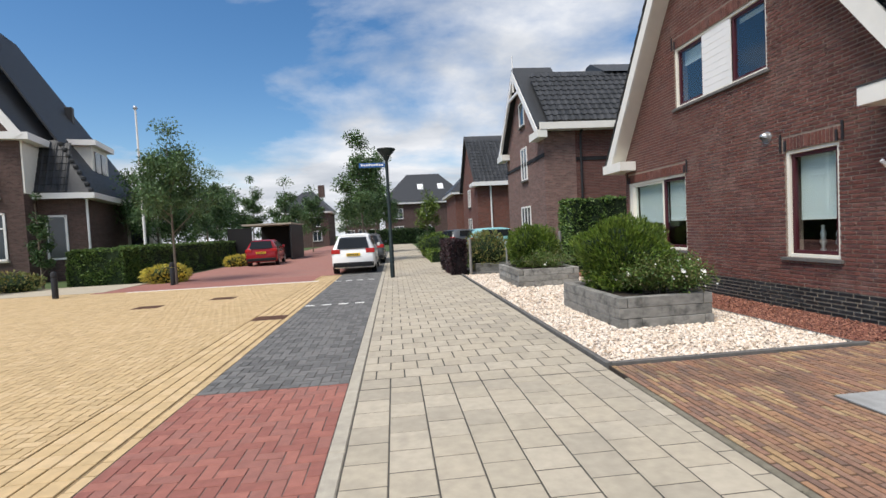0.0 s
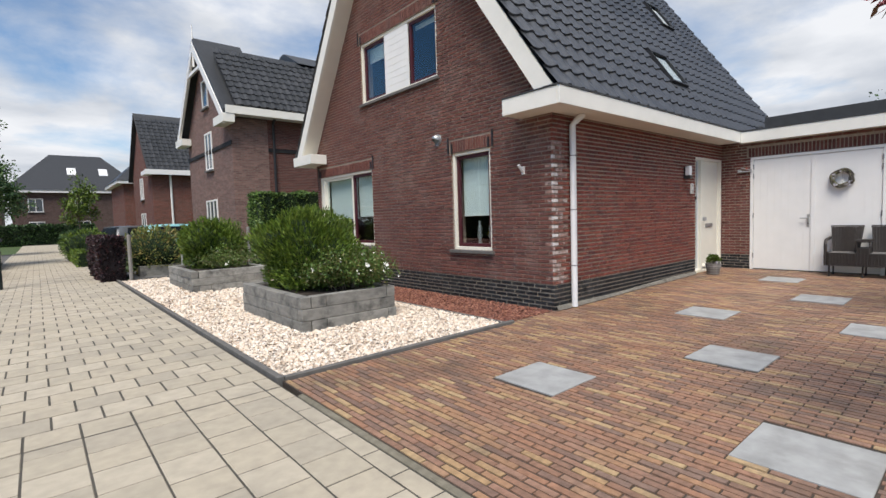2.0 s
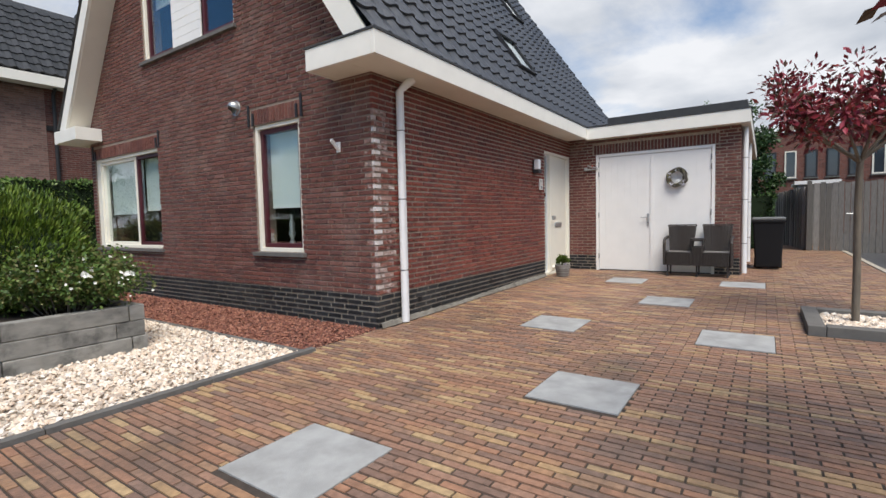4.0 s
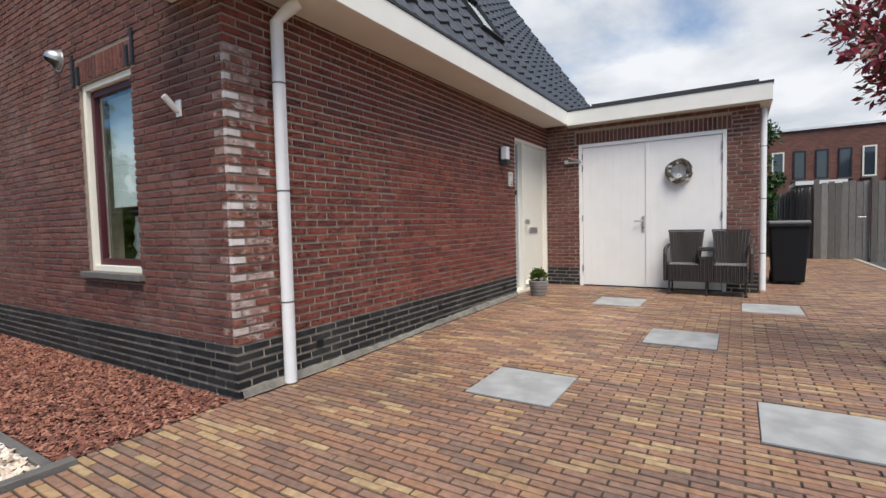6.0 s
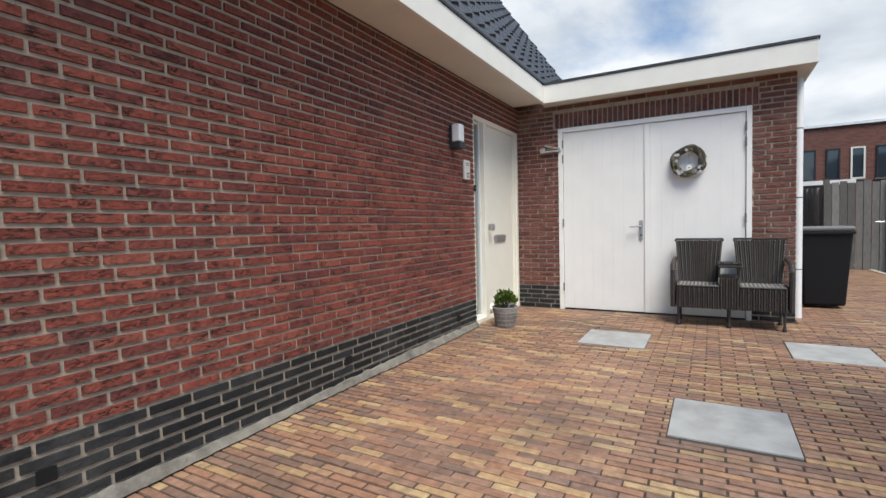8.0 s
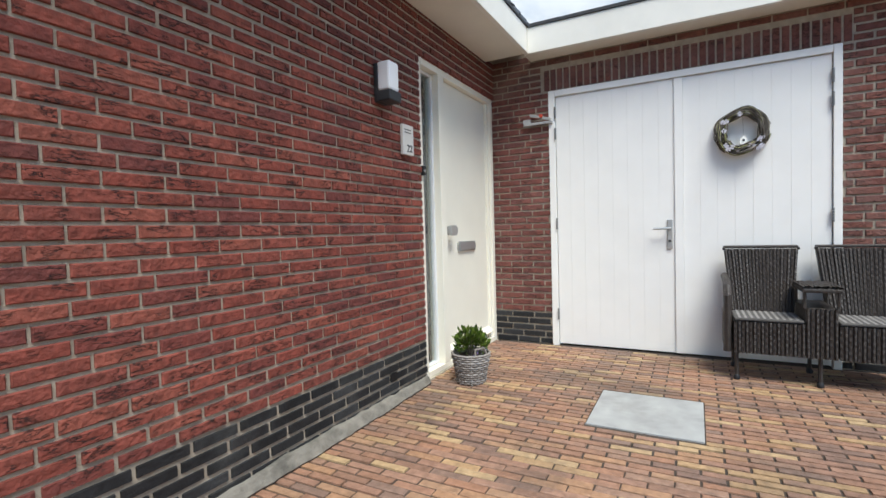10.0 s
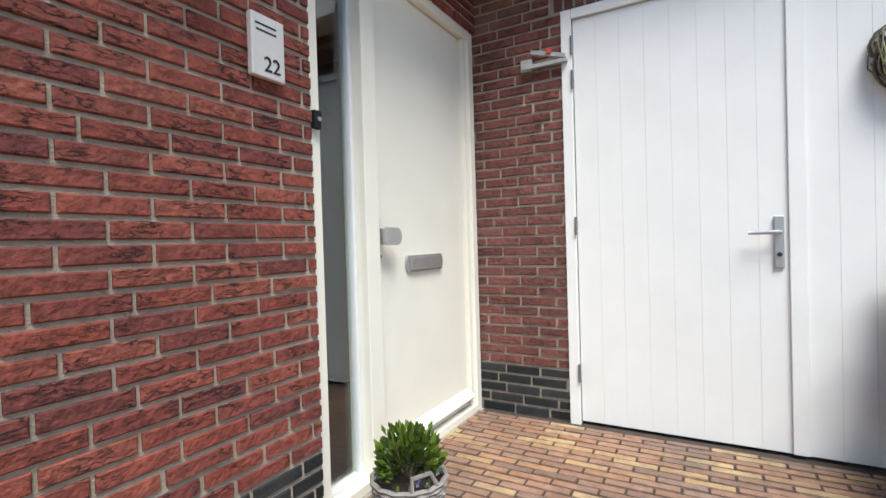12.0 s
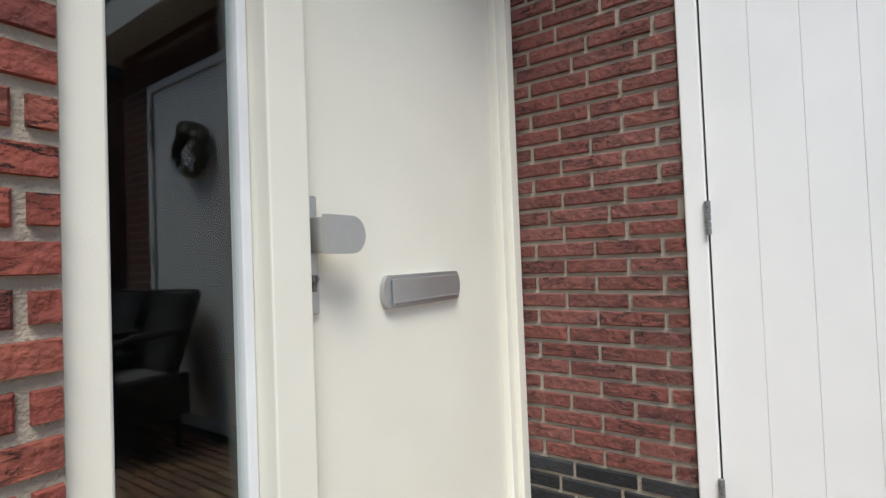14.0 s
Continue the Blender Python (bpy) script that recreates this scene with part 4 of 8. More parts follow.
bm = bmesh.new()
prof = [(LY0 - 0.002, 0.168), (LY0 - 0.052, 0.168), (LY0 - 0.055, 0.176), (LY0 - 0.048, 0.186), (LY0 - 0.012, 0.218), (LY0 - 0.002, 0.222)]
a = [bm.verts.new((13.08, y, z)) for y, z in prof]
b = [bm.verts.new((13.975, y, z)) for y, z in prof]
bm.faces.new(a); bm.faces.new(b[::-1])
for k in range(len(prof)):
    bm.faces.new((a[k], a[(k + 1) % len(prof)], b[(k + 1) % len(prof)], b[k]))
part("weather_bar", bm, M["cream"], door1, "sloped weather bar")
bm = bmesh.new(); stadium(bm, 13.322, 13.688, 0.992, 1.078, LY0 - 0.014, LY0 - 0.001)
lb = part("letter_plate", bm, M["steel"], door1, "brushed steel letter plate", True)
bm = bmesh.new(); box(bm, 13.352, 13.664, LY0 - 0.022, LY0 - 0.0145, 1.004, 1.068, 0.004)
part("letter_flap", bm, M["steel"], lb)
bm = bmesh.new(); tube(bm, [(13.352, LY0 - 0.018, 1.006), (13.664, LY0 - 0.018, 1.006)], 0.006, seg=8)
part("flap_lip", bm, M["steel"], lb, "", True)
bm = bmesh.new(); box(bm, 13.076, 13.116, LY0 - 0.010, LY0 - 0.001, 1.005, 1.262, 0.004)
lk = part("lock_plate", bm, M["steel"], door1, "steel lock plate")
bm = bmesh.new()
box(bm, 13.082, 13.110, LY0 - 0.062, LY0 - 0.0102, 1.138, 1.212, 0.003)
stadium(bm, 13.082, 13.196, 1.134, 1.216, LY0 - 0.076, LY0 - 0.0622, left=False, bulge=0.95)
part("door_knob", bm, M["steel"], door1, "flat steel pull knob with one rounded end", True)
bm = bmesh.new(); tube(bm, [(13.096, LY0 - 0.011, 1.082), (13.096, LY0 - 0.022, 1.082)], 0.0095, seg=14); box(bm, 13.0915, 13.1005, LY0 - 0.020, LY0 - 0.011, 1.055, 1.082)
kc = part("key_cylinder", bm, M["edging"], door1, "profile cylinder", True)
bm = bmesh.new(); box(bm, 13.0948, 13.0972, LY0 - 0.0232, LY0 - 0.0222, 1.075, 1.089)
part("key_slot", bm, M["lead"], kc)

M["hinge"] = mat("dull_hinge_steel", (0.20, 0.20, 0.20), 0.45, 0.15, 30, 0.1, 200, metal=0.5)
# garage doors: two tall boarded leaves
door2 = structure(new("door_2"), "pair of tall white boarded garage doors", "door")
bm = bmesh.new()
gx = GX0
box(bm, gx - 0.015, gx + 0.09, 4.868, 4.928, 0.0, 2.453, 0.004)
box(bm, gx - 0.015, gx + 0.09, 2.762, 2.815, 0.0, 2.453, 0.004)
box(bm, gx - 0.015, gx + 0.09, 2.816, 4.867, 2.398, 2.453, 0.004)
part("door_frame", bm, M["white"], door2, "white door frame")
for side, a, b in (("l", 3.864, 4.862), ("r", 2.821, 3.86)):
    n = 8
    wd = (b - a - (0.06 if side == "r" else 0.0)) / n
    leafp = quad_box("door_leaf", gx + 0.0065, gx + 0.05, a, b, 0.080, 2.392, M["white"], door2, "white boarded leaf")
    for k in range(n):
        y = a + k * wd
        quad_box("board", gx + 0.003, gx + 0.0062, y + 0.0003, y + wd - 0.0003, 0.080, 2.392, M["white"], leafp, "", 0.0007)
quad_box("cover_strip", gx - 0.012, gx + 0.0025, 3.802, 3.868, 0.080, 2.392, M["white"], door2, "", 0.003)
bm = bmesh.new(); box(bm, gx - 0.012, gx + 0.002, 3.888, 3.928, 0.97, 1.22, 0.004)
hp = part("lock_plate", bm, M["steel"], door2, "aluminium lock plate")
bm = bmesh.new(); tube(bm, [(gx - 0.012, 3.908, 1.142), (gx - 0.055, 3.908, 1.142), (gx - 0.06, 3.93, 1.142), (gx - 0.06, 4.035, 1.142)], 0.010, seg=8)
part("handle", bm, M["steel"], hp, "aluminium lever handle", True)
bm = bmesh.new(); tube(bm, [(gx - 0.012, 3.908, 1.035), (gx - 0.02, 3.908, 1.035)], 0.011)
part("key_cylinder", bm, M["lead"], hp)
for y, zs in ((4.865, (0.36, 1.21, 2.05, 2.245)), (2.818, (0.36, 1.21, 2.06, 2.23))):
    for z in zs:
        bm = bmesh.new()
        for k in range(5):
            tube(bm, [(gx - 0.02, y, z - 0.05 + k * 0.021), (gx - 0.02, y, z - 0.05 + k * 0.021 + 0.019)], 0.009, seg=8)
        part("hinge", bm, M["hinge"], door2, "steel knuckle hinge")

# ---- bricks on the faces that the walk passes ----
brick_face(wall_s, "y", HY0, -1, HX + 0.001, GX0 - 0.001, 2.80, OPEN_S,
           lambda u, z: "brick_black" if z < PLINTH else ("brick_lime" if u < 7.95 and 0.38 < z < 2.4 else ("brick_white" if u < 8.20 and 0.38 < z < 2.4 else "brick_red")), near=(11.5, 1.25, 2.2, 0.9), limit=300, seed=5)
brick_face(wall_w, "x", HX, -1, HY0 + 0.031, HY1, RIDGE_Z - 0.3, OPEN_W,
           lambda u, z: "brick_black" if z < PLINTH else ("brick_white" if u < 5.57 and 0.38 < z < 2.4 else "brick_brown"), clip=gable_clip, near=(7.2, 1.3, 2.2, 1.2), limit=300, seed=8,
           soldiers=[(6.63, 7.64, 2.47, 2.675), (10.10, 12.6, 2.46, 2.665), (7.86, 10.46, 5.105, 5.31)])
brick_face(wall_g, "x", GX0, -1, GY0, GY1 + 0.14, 2.79, OPEN_G,
           lambda u, z: "brick_black" if z < PLINTH else ("brick_brown" if u < 2.77 or z > 2.45 else "brick_dusk"), near=(5.2, 1.3, 0.3, 1.0), limit=300, seed=9, soldiers=[(2.70, 5.0, 2.458, 2.66)])
tile_slope(roof_s, VX0 - 0.02, VX1 + 0.06, EAVE_Y + 0.10, EAVE_Z + 0.035, SLOPE, LEN - 0.1, 1, 300, holes=[(11.95, 12.75, 0.95, 1.95), (15.0, 15.75, 3.75, 4.75)])
tile_slope(roof_n, VX0 - 0.02, VX1 + 0.06, 2 * YC - EAVE_Y - 0.10, EAVE_Z + 0.035, SLOPE, LEN - 0.1, -1, 0)

# ---- paving pieces ----
paving(pave, "paving_tile", running(KX1 + 0.004, PX1 - 0.004, -4.0, 5.30, 0.3, 0.3, "y", 0.011, 2), (1.4, 3.8, 2.0, 5.3), "tile", seed=2)
boxes_soup("paving_tile_field", running(KX1 + 0.004, PX1 - 0.004, 5.304, 60.0, 0.3, 0.3, "x", 0.010, 3), -0.05, 0.0, M["tile_s"], pave, "stuff", 0.0015, np.random.default_rng(3))
paving(park, "paving_brick", herringbone(GX + 0.1, KX0 - 0.002, -3.0, 5.55), (-0.4, 1.2, 3.0, 5.6), "redpave", seed=4)
boxes_soup("paving_brick_field", herringbone(GX + 0.1, KX0 - 0.002, 5.555, 38.0), -0.05, 0.0, M["greypave_s"], park, "stuff", 0.0015, np.random.default_rng(5))
boxes_soup("yellow_course", running(GX + 0.003, GX + 0.098, -4.0, 19.0, 0.1, 0.2, "y", 0.006, 6), -0.05, 0.0, M["yellow_s"], park, "stuff", 0.0015, np.random.default_rng(6))
rows = [r for k in range(4) for r in running(GX - 0.62 + 0.15 * k, GX - 0.62 + 0.15 * k + (0.145 if k < 3 else 0.16), -4.0, 19.0, 0.145, 0.21, "y", 0.010, 10 + k)]
paving(road, "gutter_brick", rows, (-1.1, -0.4, 4.0, 9.0), "yellow", seed=7)
boxes_soup("paving_brick_field", herringbone(-13.5, GX - 0.63, 2.0, 19.15), -0.05, 0.0, M["yellow_s"], road, "stuff", 0.0015, np.random.default_rng(8))
SLABS = [(5.24, 3.58), (8.73, 3.60), (12.36, 3.68), (6.87, 2.70), (10.58, 2.76), (5.20, 1.77), (8.79, 1.90), (12.50, 1.97)]
clk = running(PX1 + 0.065, 14.05, 0.22, 5.5, 0.054, 0.205, "y", 0.0068, 11) + running(14.05, 24.0, 0.22, 2.34, 0.054, 0.205, "y", 0.0068, 12) + running(PX1 + 0.065, 8.9, -3.0, 0.215, 0.054, 0.205, "y", 0.0068, 13)
TREEBED = (9.62, 10.75, 0.55, 1.64)
BOXBED = (5.25, 6.5, 0.4, 1.46)


def cut(rects, holes):
    out = []
    for r in rects:
        if any(r[0] < h[1] and r[1] > h[0] and r[2] < h[3] and r[3] > h[2] for h in holes):
            for h in holes:
                if r[0] < h[1] and r[1] > h[0] and r[2] < h[3] and r[3] > h[2]:
                    if r[2] < h[2] - 0.02:
                        out.append((r[0], r[1], r[2], h[2] - 0.003))
                    if r[3] > h[3] + 0.02:
                        out.append((r[0], r[1], h[3] + 0.003, r[3]))
        else:
            out.append(r)
    return out


clk = cut(clk, [(x, x + 0.6, y, y + 0.6) for x, y in SLABS] + [TREEBED, BOXBED, (3.8, 6.86, 5.405, 5.6)])
paving(drive, "clinker", clk, (9.0, 12.5, 3.2, 5.3), "clinker", seed=9, jitter=0.003, climb=rise)
for x, y in SLABS:
    piece("stepping_slab", "stepping_slab", chamfered(0.599, 0.599, 0.05, 0.003), M["bluestone"], drive, pose(x + 0.3, y + 0.3, 0.004 + rise(x + 0.3), 0, -0.6 if x > 7.7 else 0, 0))


# ---- foliage helpers ----
def leaves(name, pts, dirs, size, material, parent, seed=0, aspect=0.45, bend=0.25, kind=""):
    """Many small leaves, each a folded blade of four triangles: base points, outward directions and a mean length."""
    rng = np.random.default_rng(seed)
    n = len(pts)
    d = dirs / (np.linalg.norm(dirs, axis=1, keepdims=True) + 1e-9)
    ref = rng.normal(size=(n, 3))
    s = np.cross(d, ref); s /= np.linalg.norm(s, axis=1, keepdims=True) + 1e-9
    nn = np.cross(s, d)
    L = (size * rng.uniform(0.6, 1.35, n))[:, None]
    W = L * aspect * 0.5
    base = pts
    mid = pts + d * L * 0.5 + nn * L * bend * 0.3
    tip = pts + d * L - nn * L * bend * 0.2
    v = np.stack([base, mid + s * W - nn * W * 0.3, tip, mid - s * W - nn * W * 0.3], 1)
    f = (np.arange(n)[:, None, None] * 4 + np.array([[0, 1, 2], [0, 2, 3]])[None]).reshape(-1, 3)
    return soup(name, v.reshape(-1, 3), f.tolist(), material, parent, kind=kind)


def bumpy(p, seed, amp, freq):
    return np.array([noise.noise(Vector(q) * freq + Vector((seed, seed * 1.7, 0))) for q in p]) * amp


def shell(n, c, r, seed, lump=0.25, freq=1.4, depth=0.35, flat=-1.0):
    """Points and outward directions in the outer layer of a lumpy ellipsoid."""
    rng = np.random.default_rng(seed)
    d = rng.normal(size=(n, 3)); d /= np.linalg.norm(d, axis=1, keepdims=True)
    d = d[d[:, 2] > flat]
    k = 1 + bumpy(d, seed, lump, freq) + bumpy(d, seed + 9, lump * 0.5, freq * 3)
    q = 1 - depth * rng.random(len(d)) ** 2
    p = np.array(c) + d * np.array(r) * (k * q)[:, None]
    return p, d


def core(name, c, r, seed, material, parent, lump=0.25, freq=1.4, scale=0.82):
    # added solid inside a plant; its dark colour paints the shade between leaves
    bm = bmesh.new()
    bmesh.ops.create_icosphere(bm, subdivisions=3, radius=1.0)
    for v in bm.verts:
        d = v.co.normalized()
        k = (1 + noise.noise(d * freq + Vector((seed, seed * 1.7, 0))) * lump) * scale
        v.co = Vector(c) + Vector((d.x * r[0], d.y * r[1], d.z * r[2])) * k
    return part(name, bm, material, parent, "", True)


M["leaf_dark"] = leaf_mat("dark_green_leaf", [(0.022, 0.05, 0.014), (0.035, 0.075, 0.018), (0.05, 0.10, 0.022), (0.028, 0.06, 0.018)])
M["leaf_hedge"] = leaf_mat("hedge_leaf", [(0.073, 0.131, 0.027), (0.103, 0.175, 0.037), (0.056, 0.110, 0.025), (0.138, 0.206, 0.048)])
M["leaf_green"] = leaf_mat("green_leaf", [(0.060, 0.105, 0.011), (0.088, 0.145, 0.014), (0.115, 0.180, 0.019), (0.036, 0.066, 0.009), (0.155, 0.21, 0.030)])
M["leaf_rose"] = leaf_mat("rose_leaf", [(0.050, 0.096, 0.018), (0.080, 0.138, 0.024), (0.105, 0.150, 0.032), (0.120, 0.118, 0.036)])
M["leaf_tree"] = leaf_mat("tree_leaf", [(0.061, 0.115, 0.041), (0.081, 0.149, 0.047), (0.047, 0.095, 0.034), (0.108, 0.176, 0.061)])
M["leaf_gold"] = leaf_mat("golden_leaf", [(0.58, 0.46, 0.05), (0.48, 0.42, 0.06), (0.66, 0.53, 0.08), (0.26, 0.27, 0.05)])
M["leaf_varieg"] = leaf_mat("yellow_green_leaf", [(0.14, 0.17, 0.04), (0.22, 0.22, 0.06), (0.08, 0.12, 0.03), (0.28, 0.22, 0.07)])
M["leaf_purple"] = leaf_mat("purple_leaf", [(0.022, 0.012, 0.014), (0.035, 0.016, 0.018), (0.016, 0.01, 0.012), (0.05, 0.02, 0.022)])
M["leaf_red"] = leaf_mat("red_leaf", [(0.17, 0.018, 0.03), (0.24, 0.03, 0.045), (0.11, 0.015, 0.022), (0.30, 0.06, 0.06), (0.07, 0.04, 0.02)], 0.4)
M["petal"] = mat("white_petal", (0.85, 0.84, 0.78), 0.6, 0.05, 10, 0)
# near-black greens and purples: the shade deep inside plants, put into the colour
M["shade_core_green"] = mat("shaded_inner_foliage", (0.012, 0.024, 0.008), 1.0, 0.3, 10, 0)
M["shade_core_purple"] = mat("shaded_inner_purple_foliage", (0.010, 0.006, 0.007), 1.0, 0.3, 10, 0)


def shrub(name, x, y, z, rx, ry, rz, n, size, material, label, seed, up=0.6, core_mat="shade_core_green", lump=0.25, aspect=0.4, group=""):
    t = thing(name, x, y, z, label, "shrub", group)
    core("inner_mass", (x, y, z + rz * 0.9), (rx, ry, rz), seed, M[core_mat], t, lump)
    p, d = shell(n, (x, y, z + rz * 0.9), (rx, ry, rz), seed, lump)
    keep = p[:, 2] > z + 0.02
    p, d = p[keep], d[keep]
    rng = np.random.default_rng(seed)
    leaves("foliage", p, d + np.array([0, 0, up]) + rng.normal(size=d.shape) * 0.45, size, M[material], t, seed, aspect)
    return t


def hedge(name, x0, x1, y0, y1, z1, n, size, material, label, seed, core_mat="shade_core_green"):
    t = thing(name, (x0 + x1) / 2, (y0 + y1) / 2, 0, label, "hedge")
    # added dark block whose colour stands for the hedge's shaded inside
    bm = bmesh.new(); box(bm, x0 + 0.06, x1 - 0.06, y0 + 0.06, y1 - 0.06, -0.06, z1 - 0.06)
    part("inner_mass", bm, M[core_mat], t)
    rng = np.random.default_rng(seed)
    w, l = x1 - x0, y1 - y0
    areas = np.array([w * l, w * z1, w * z1, l * z1, l * z1])
    face = rng.choice(5, n, p=areas / areas.sum())
    u, v = rng.random(n), rng.random(n)
    p, d = np.empty((n, 3)), np.zeros((n, 3))
    for k in range(5):
        m = face == k
        if k == 0:
            p[m] = np.stack([x0 + w * u[m], y0 + l * v[m], np.full(m.sum(), z1)], 1); d[m] = (0, 0, 1)
        elif k < 3:
            p[m] = np.stack([x0 + w * u[m], np.full(m.sum(), y0 if k == 1 else y1), z1 * v[m]], 1); d[m] = (0, -1 if k == 1 else 1, 0.3)
        else:
            p[m] = np.stack([np.full(m.sum(), x0 if k == 3 else x1), y0 + l * u[m], z1 * v[m]], 1); d[m] = (-1 if k == 3 else 1, 0, 0.3)
    p += d * (bumpy(p, seed, 0.09, 1.8) - 0.05 - rng.random(n) * 0.05)[:, None]
    leaves("foliage", p, d + rng.normal(size=d.shape) * 0.6, size, M[material], t, seed, 0.55)
    return t


def tree(name, x, y, h, crown_z, r, n, size, material, label, seed, trunk=0.05, spread=1.0, limbs=9, stake=False, clumps=26):
    """A young street tree: tapered trunk, limbs and a loose crown of leaf clumps."""
    t = thing(name, x, y, -0.06, label, "tree")
    rnd = random.Random(seed)
    bm = bmesh.new()
    lean = (rnd.uniform(-0.02, 0.02), rnd.uniform(-0.02, 0.02))
    pts = [(x + lean[0] * k * h * 0.2, y + lean[1] * k * h * 0.2, -0.06 + (h * 0.92 + 0.06) * k / 8) for k in range(9)]
    tube(bm, pts, trunk, trunk * 0.15, 8)
    part("trunk", bm, M["bark"], t, "", True)
    ends = []
    bm = bmesh.new()
    for k in range(limbs):
        z0 = crown_z + (h - crown_z) * (0.02 + 0.72 * k / limbs)
        a = k * 2.4 + rnd.uniform(-0.4, 0.4)
        rr = r * spread * (1.0 - 0.55 * (k / limbs)) * rnd.uniform(0.7, 1.1)
        p0 = Vector((x, y, z0)); p2 = p0 + Vector((math.cos(a) * rr, math.sin(a) * rr, rr * rnd.uniform(0.5, 1.2)))
        p1 = p0 + (p2 - p0) * 0.5 + Vector((0, 0, -0.05 * rr))
        bl = bmesh.new()
        tube(bl, [p0, p1, p2], trunk * 0.35, 0.006, 6)
        ends += [p1 + (p2 - p1) * f for f in (0.2, 0.6, 1.0)]
        q = p1 + Vector((rnd.uniform(-0.4, 0.4), rnd.uniform(-0.4, 0.4), rnd.uniform(0.1, 0.5))) * r
        tube(bl, [p1, q], trunk * 0.2, 0.004, 5)
        part("limb", bl, M["bark"], t, "", True)
        ends.append(q)
    bm.free()
    ends.append(Vector((x, y, h)))
    while len(ends) < clumps:
        e = rnd.choice(ends)
        ends.append(e + Vector((rnd.uniform(-0.3, 0.3), rnd.uniform(-0.3, 0.3), rnd.uniform(-0.1, 0.35))) * r)
    P, D = [], []
    for i, e in enumerate(ends):
        cr = r * rnd.uniform(0.2, 0.42)
        p, d = shell(max(n // len(ends), 8), e, (cr, cr, cr * 0.85), seed + i, 0.5, 2.0, 0.95)
        P.append(p); D.append(d)
    P, D = np.concatenate(P), np.concatenate(D)
    rng = np.random.default_rng(seed)
    leaves("crown", P, D + rng.normal(size=D.shape) * 0.6, size, M[material], t, seed, 0.6)
    return t


# ---- gravel bed with edging, bark strip and raised planters ----
BX0, BX1, BY0, BY1 = 3.90, 6.83, 5.47, 15.9
slab("gravel_bed", BX0 + 0.02, BX1, BY0 + 0.02, BY1, -0.065, -0.005, M["gravel_bed"], "bed of pale crushed gravel")
slab("bark_bed", BX1 + 0.004, HX - 0.005, 5.522, BY1, -0.064, -0.010, M["mulch_bed"], "strip of red bark along the house wall")
edge = structure(new("bed_edging"), "dark concrete edging round the gravel bed", "edging")
for k in range(11):
    piece("edging_stone", "bed_edge_y", chamfered(0.06, 0.994, 0.14, 0.006), M["edging"], edge, pose(BX0 - 0.01, BY0 - 0.03 + k + 0.5, 0.035))
for k in range(3):
    piece("edging_stone", "bed_edge_x", chamfered(0.994, 0.06, 0.14, 0.006), M["edging"], edge, pose(BX0 + 0.022 + k + 0.5, BY0 - 0.03, 0.035))
for k in range(10):
    piece("edging_stone", "bed_edge_in", chamfered(0.05, 0.994, 0.14, 0.006), M["edging"], edge, pose(BX1 + 0.0, BY0 + 0.004 + k + 0.5, 0.02))
PLANTERS = [(4.76, 6.16, 6.95, 9.15), (4.68, 6.22, 12.0, 14.2)]


def pebbles(name, x0, x1, y0, y1, n, size, z, material, holes, label, seed, flat=0.6, slim=1.0):
    """Loose stones or chips, each a small uneven eight-sided body."""
    rng = np.random.default_rng(seed)
    p = np.stack([rng.uniform(x0, x1, n), rng.uniform(y0, y1, n)], 1)
    for h in holes:
        p = p[~((p[:, 0] > h[0]) & (p[:, 0] < h[1]) & (p[:, 1] > h[2]) & (p[:, 1] < h[3]))]
    n = len(p)
    octa = np.array([(1, 0, 0), (0, 1, 0), (-1, 0, 0), (0, -1, 0), (0.3, 0.2, 1), (-0.35, -0.2, 0.9), (0, 0, -1)], float)
    tri = np.array([(0, 1, 4), (1, 2, 5), (1, 5, 4), (2, 3, 5), (3, 0, 4), (3, 4, 5), (1, 0, 6), (2, 1, 6), (3, 2, 6), (0, 3, 6)])
    s = size * rng.uniform(0.55, 1.4, n)
    a = rng.uniform(0, 2 * np.pi, n)
    v = octa[None] * (1 + rng.uniform(-0.3, 0.3, (n, 7, 1))) * np.stack([s, s * rng.uniform(0.5, 0.95, n) * slim, s * flat], 1)[:, None]
    ca, sa = np.cos(a)[:, None], np.sin(a)[:, None]
    tx, ty = rng.normal(0, 0.35, n)[:, None], rng.normal(0, 0.35, n)[:, None]
    x, y, zz = v[..., 0] * ca - v[..., 1] * sa, v[..., 0] * sa + v[..., 1] * ca, v[..., 2] + v[..., 0] * tx + v[..., 1] * ty
    v = np.stack([x + p[:, :1], y + p[:, 1:], zz + z + rng.uniform(0, size * 0.5, n)[:, None]], -1)
    f = (np.arange(n)[:, None, None] * 7 + tri[None]).reshape(-1, 3)
    ob = soup(name, v.reshape(-1, 3), f.tolist(), M[material])
    return tagged(ob, label, "gravel", "", "stuff")


pebbles("gravel", BX0 + 0.04, BX1 - 0.04, BY0 + 0.02, 9.5, 14500, 0.022, 0.004, "gravel", PLANTERS, "loose pale crushed stones in the front bed", 31)
pebbles("gravel", BX0 + 0.04, BX1 - 0.04, 9.5, BY1 - 0.05, 9000, 0.030, 0.004, "gravel", PLANTERS, "loose pale crushed stones in the front bed", 32)
pebbles("bark_mulch", BX1 + 0.04, HX - 0.02, 5.50, 9.5, 9500, 0.020, 0.0, "mulch", [], "red bark chips along the house wall", 33, 0.28, 0.7)
pebbles("bark_mulch", BX1 + 0.04, HX - 0.02, 9.5, 15.8, 6500, 0.026, 0.0, "mulch", [], "red bark chips along the house wall", 34, 0.28, 0.7)


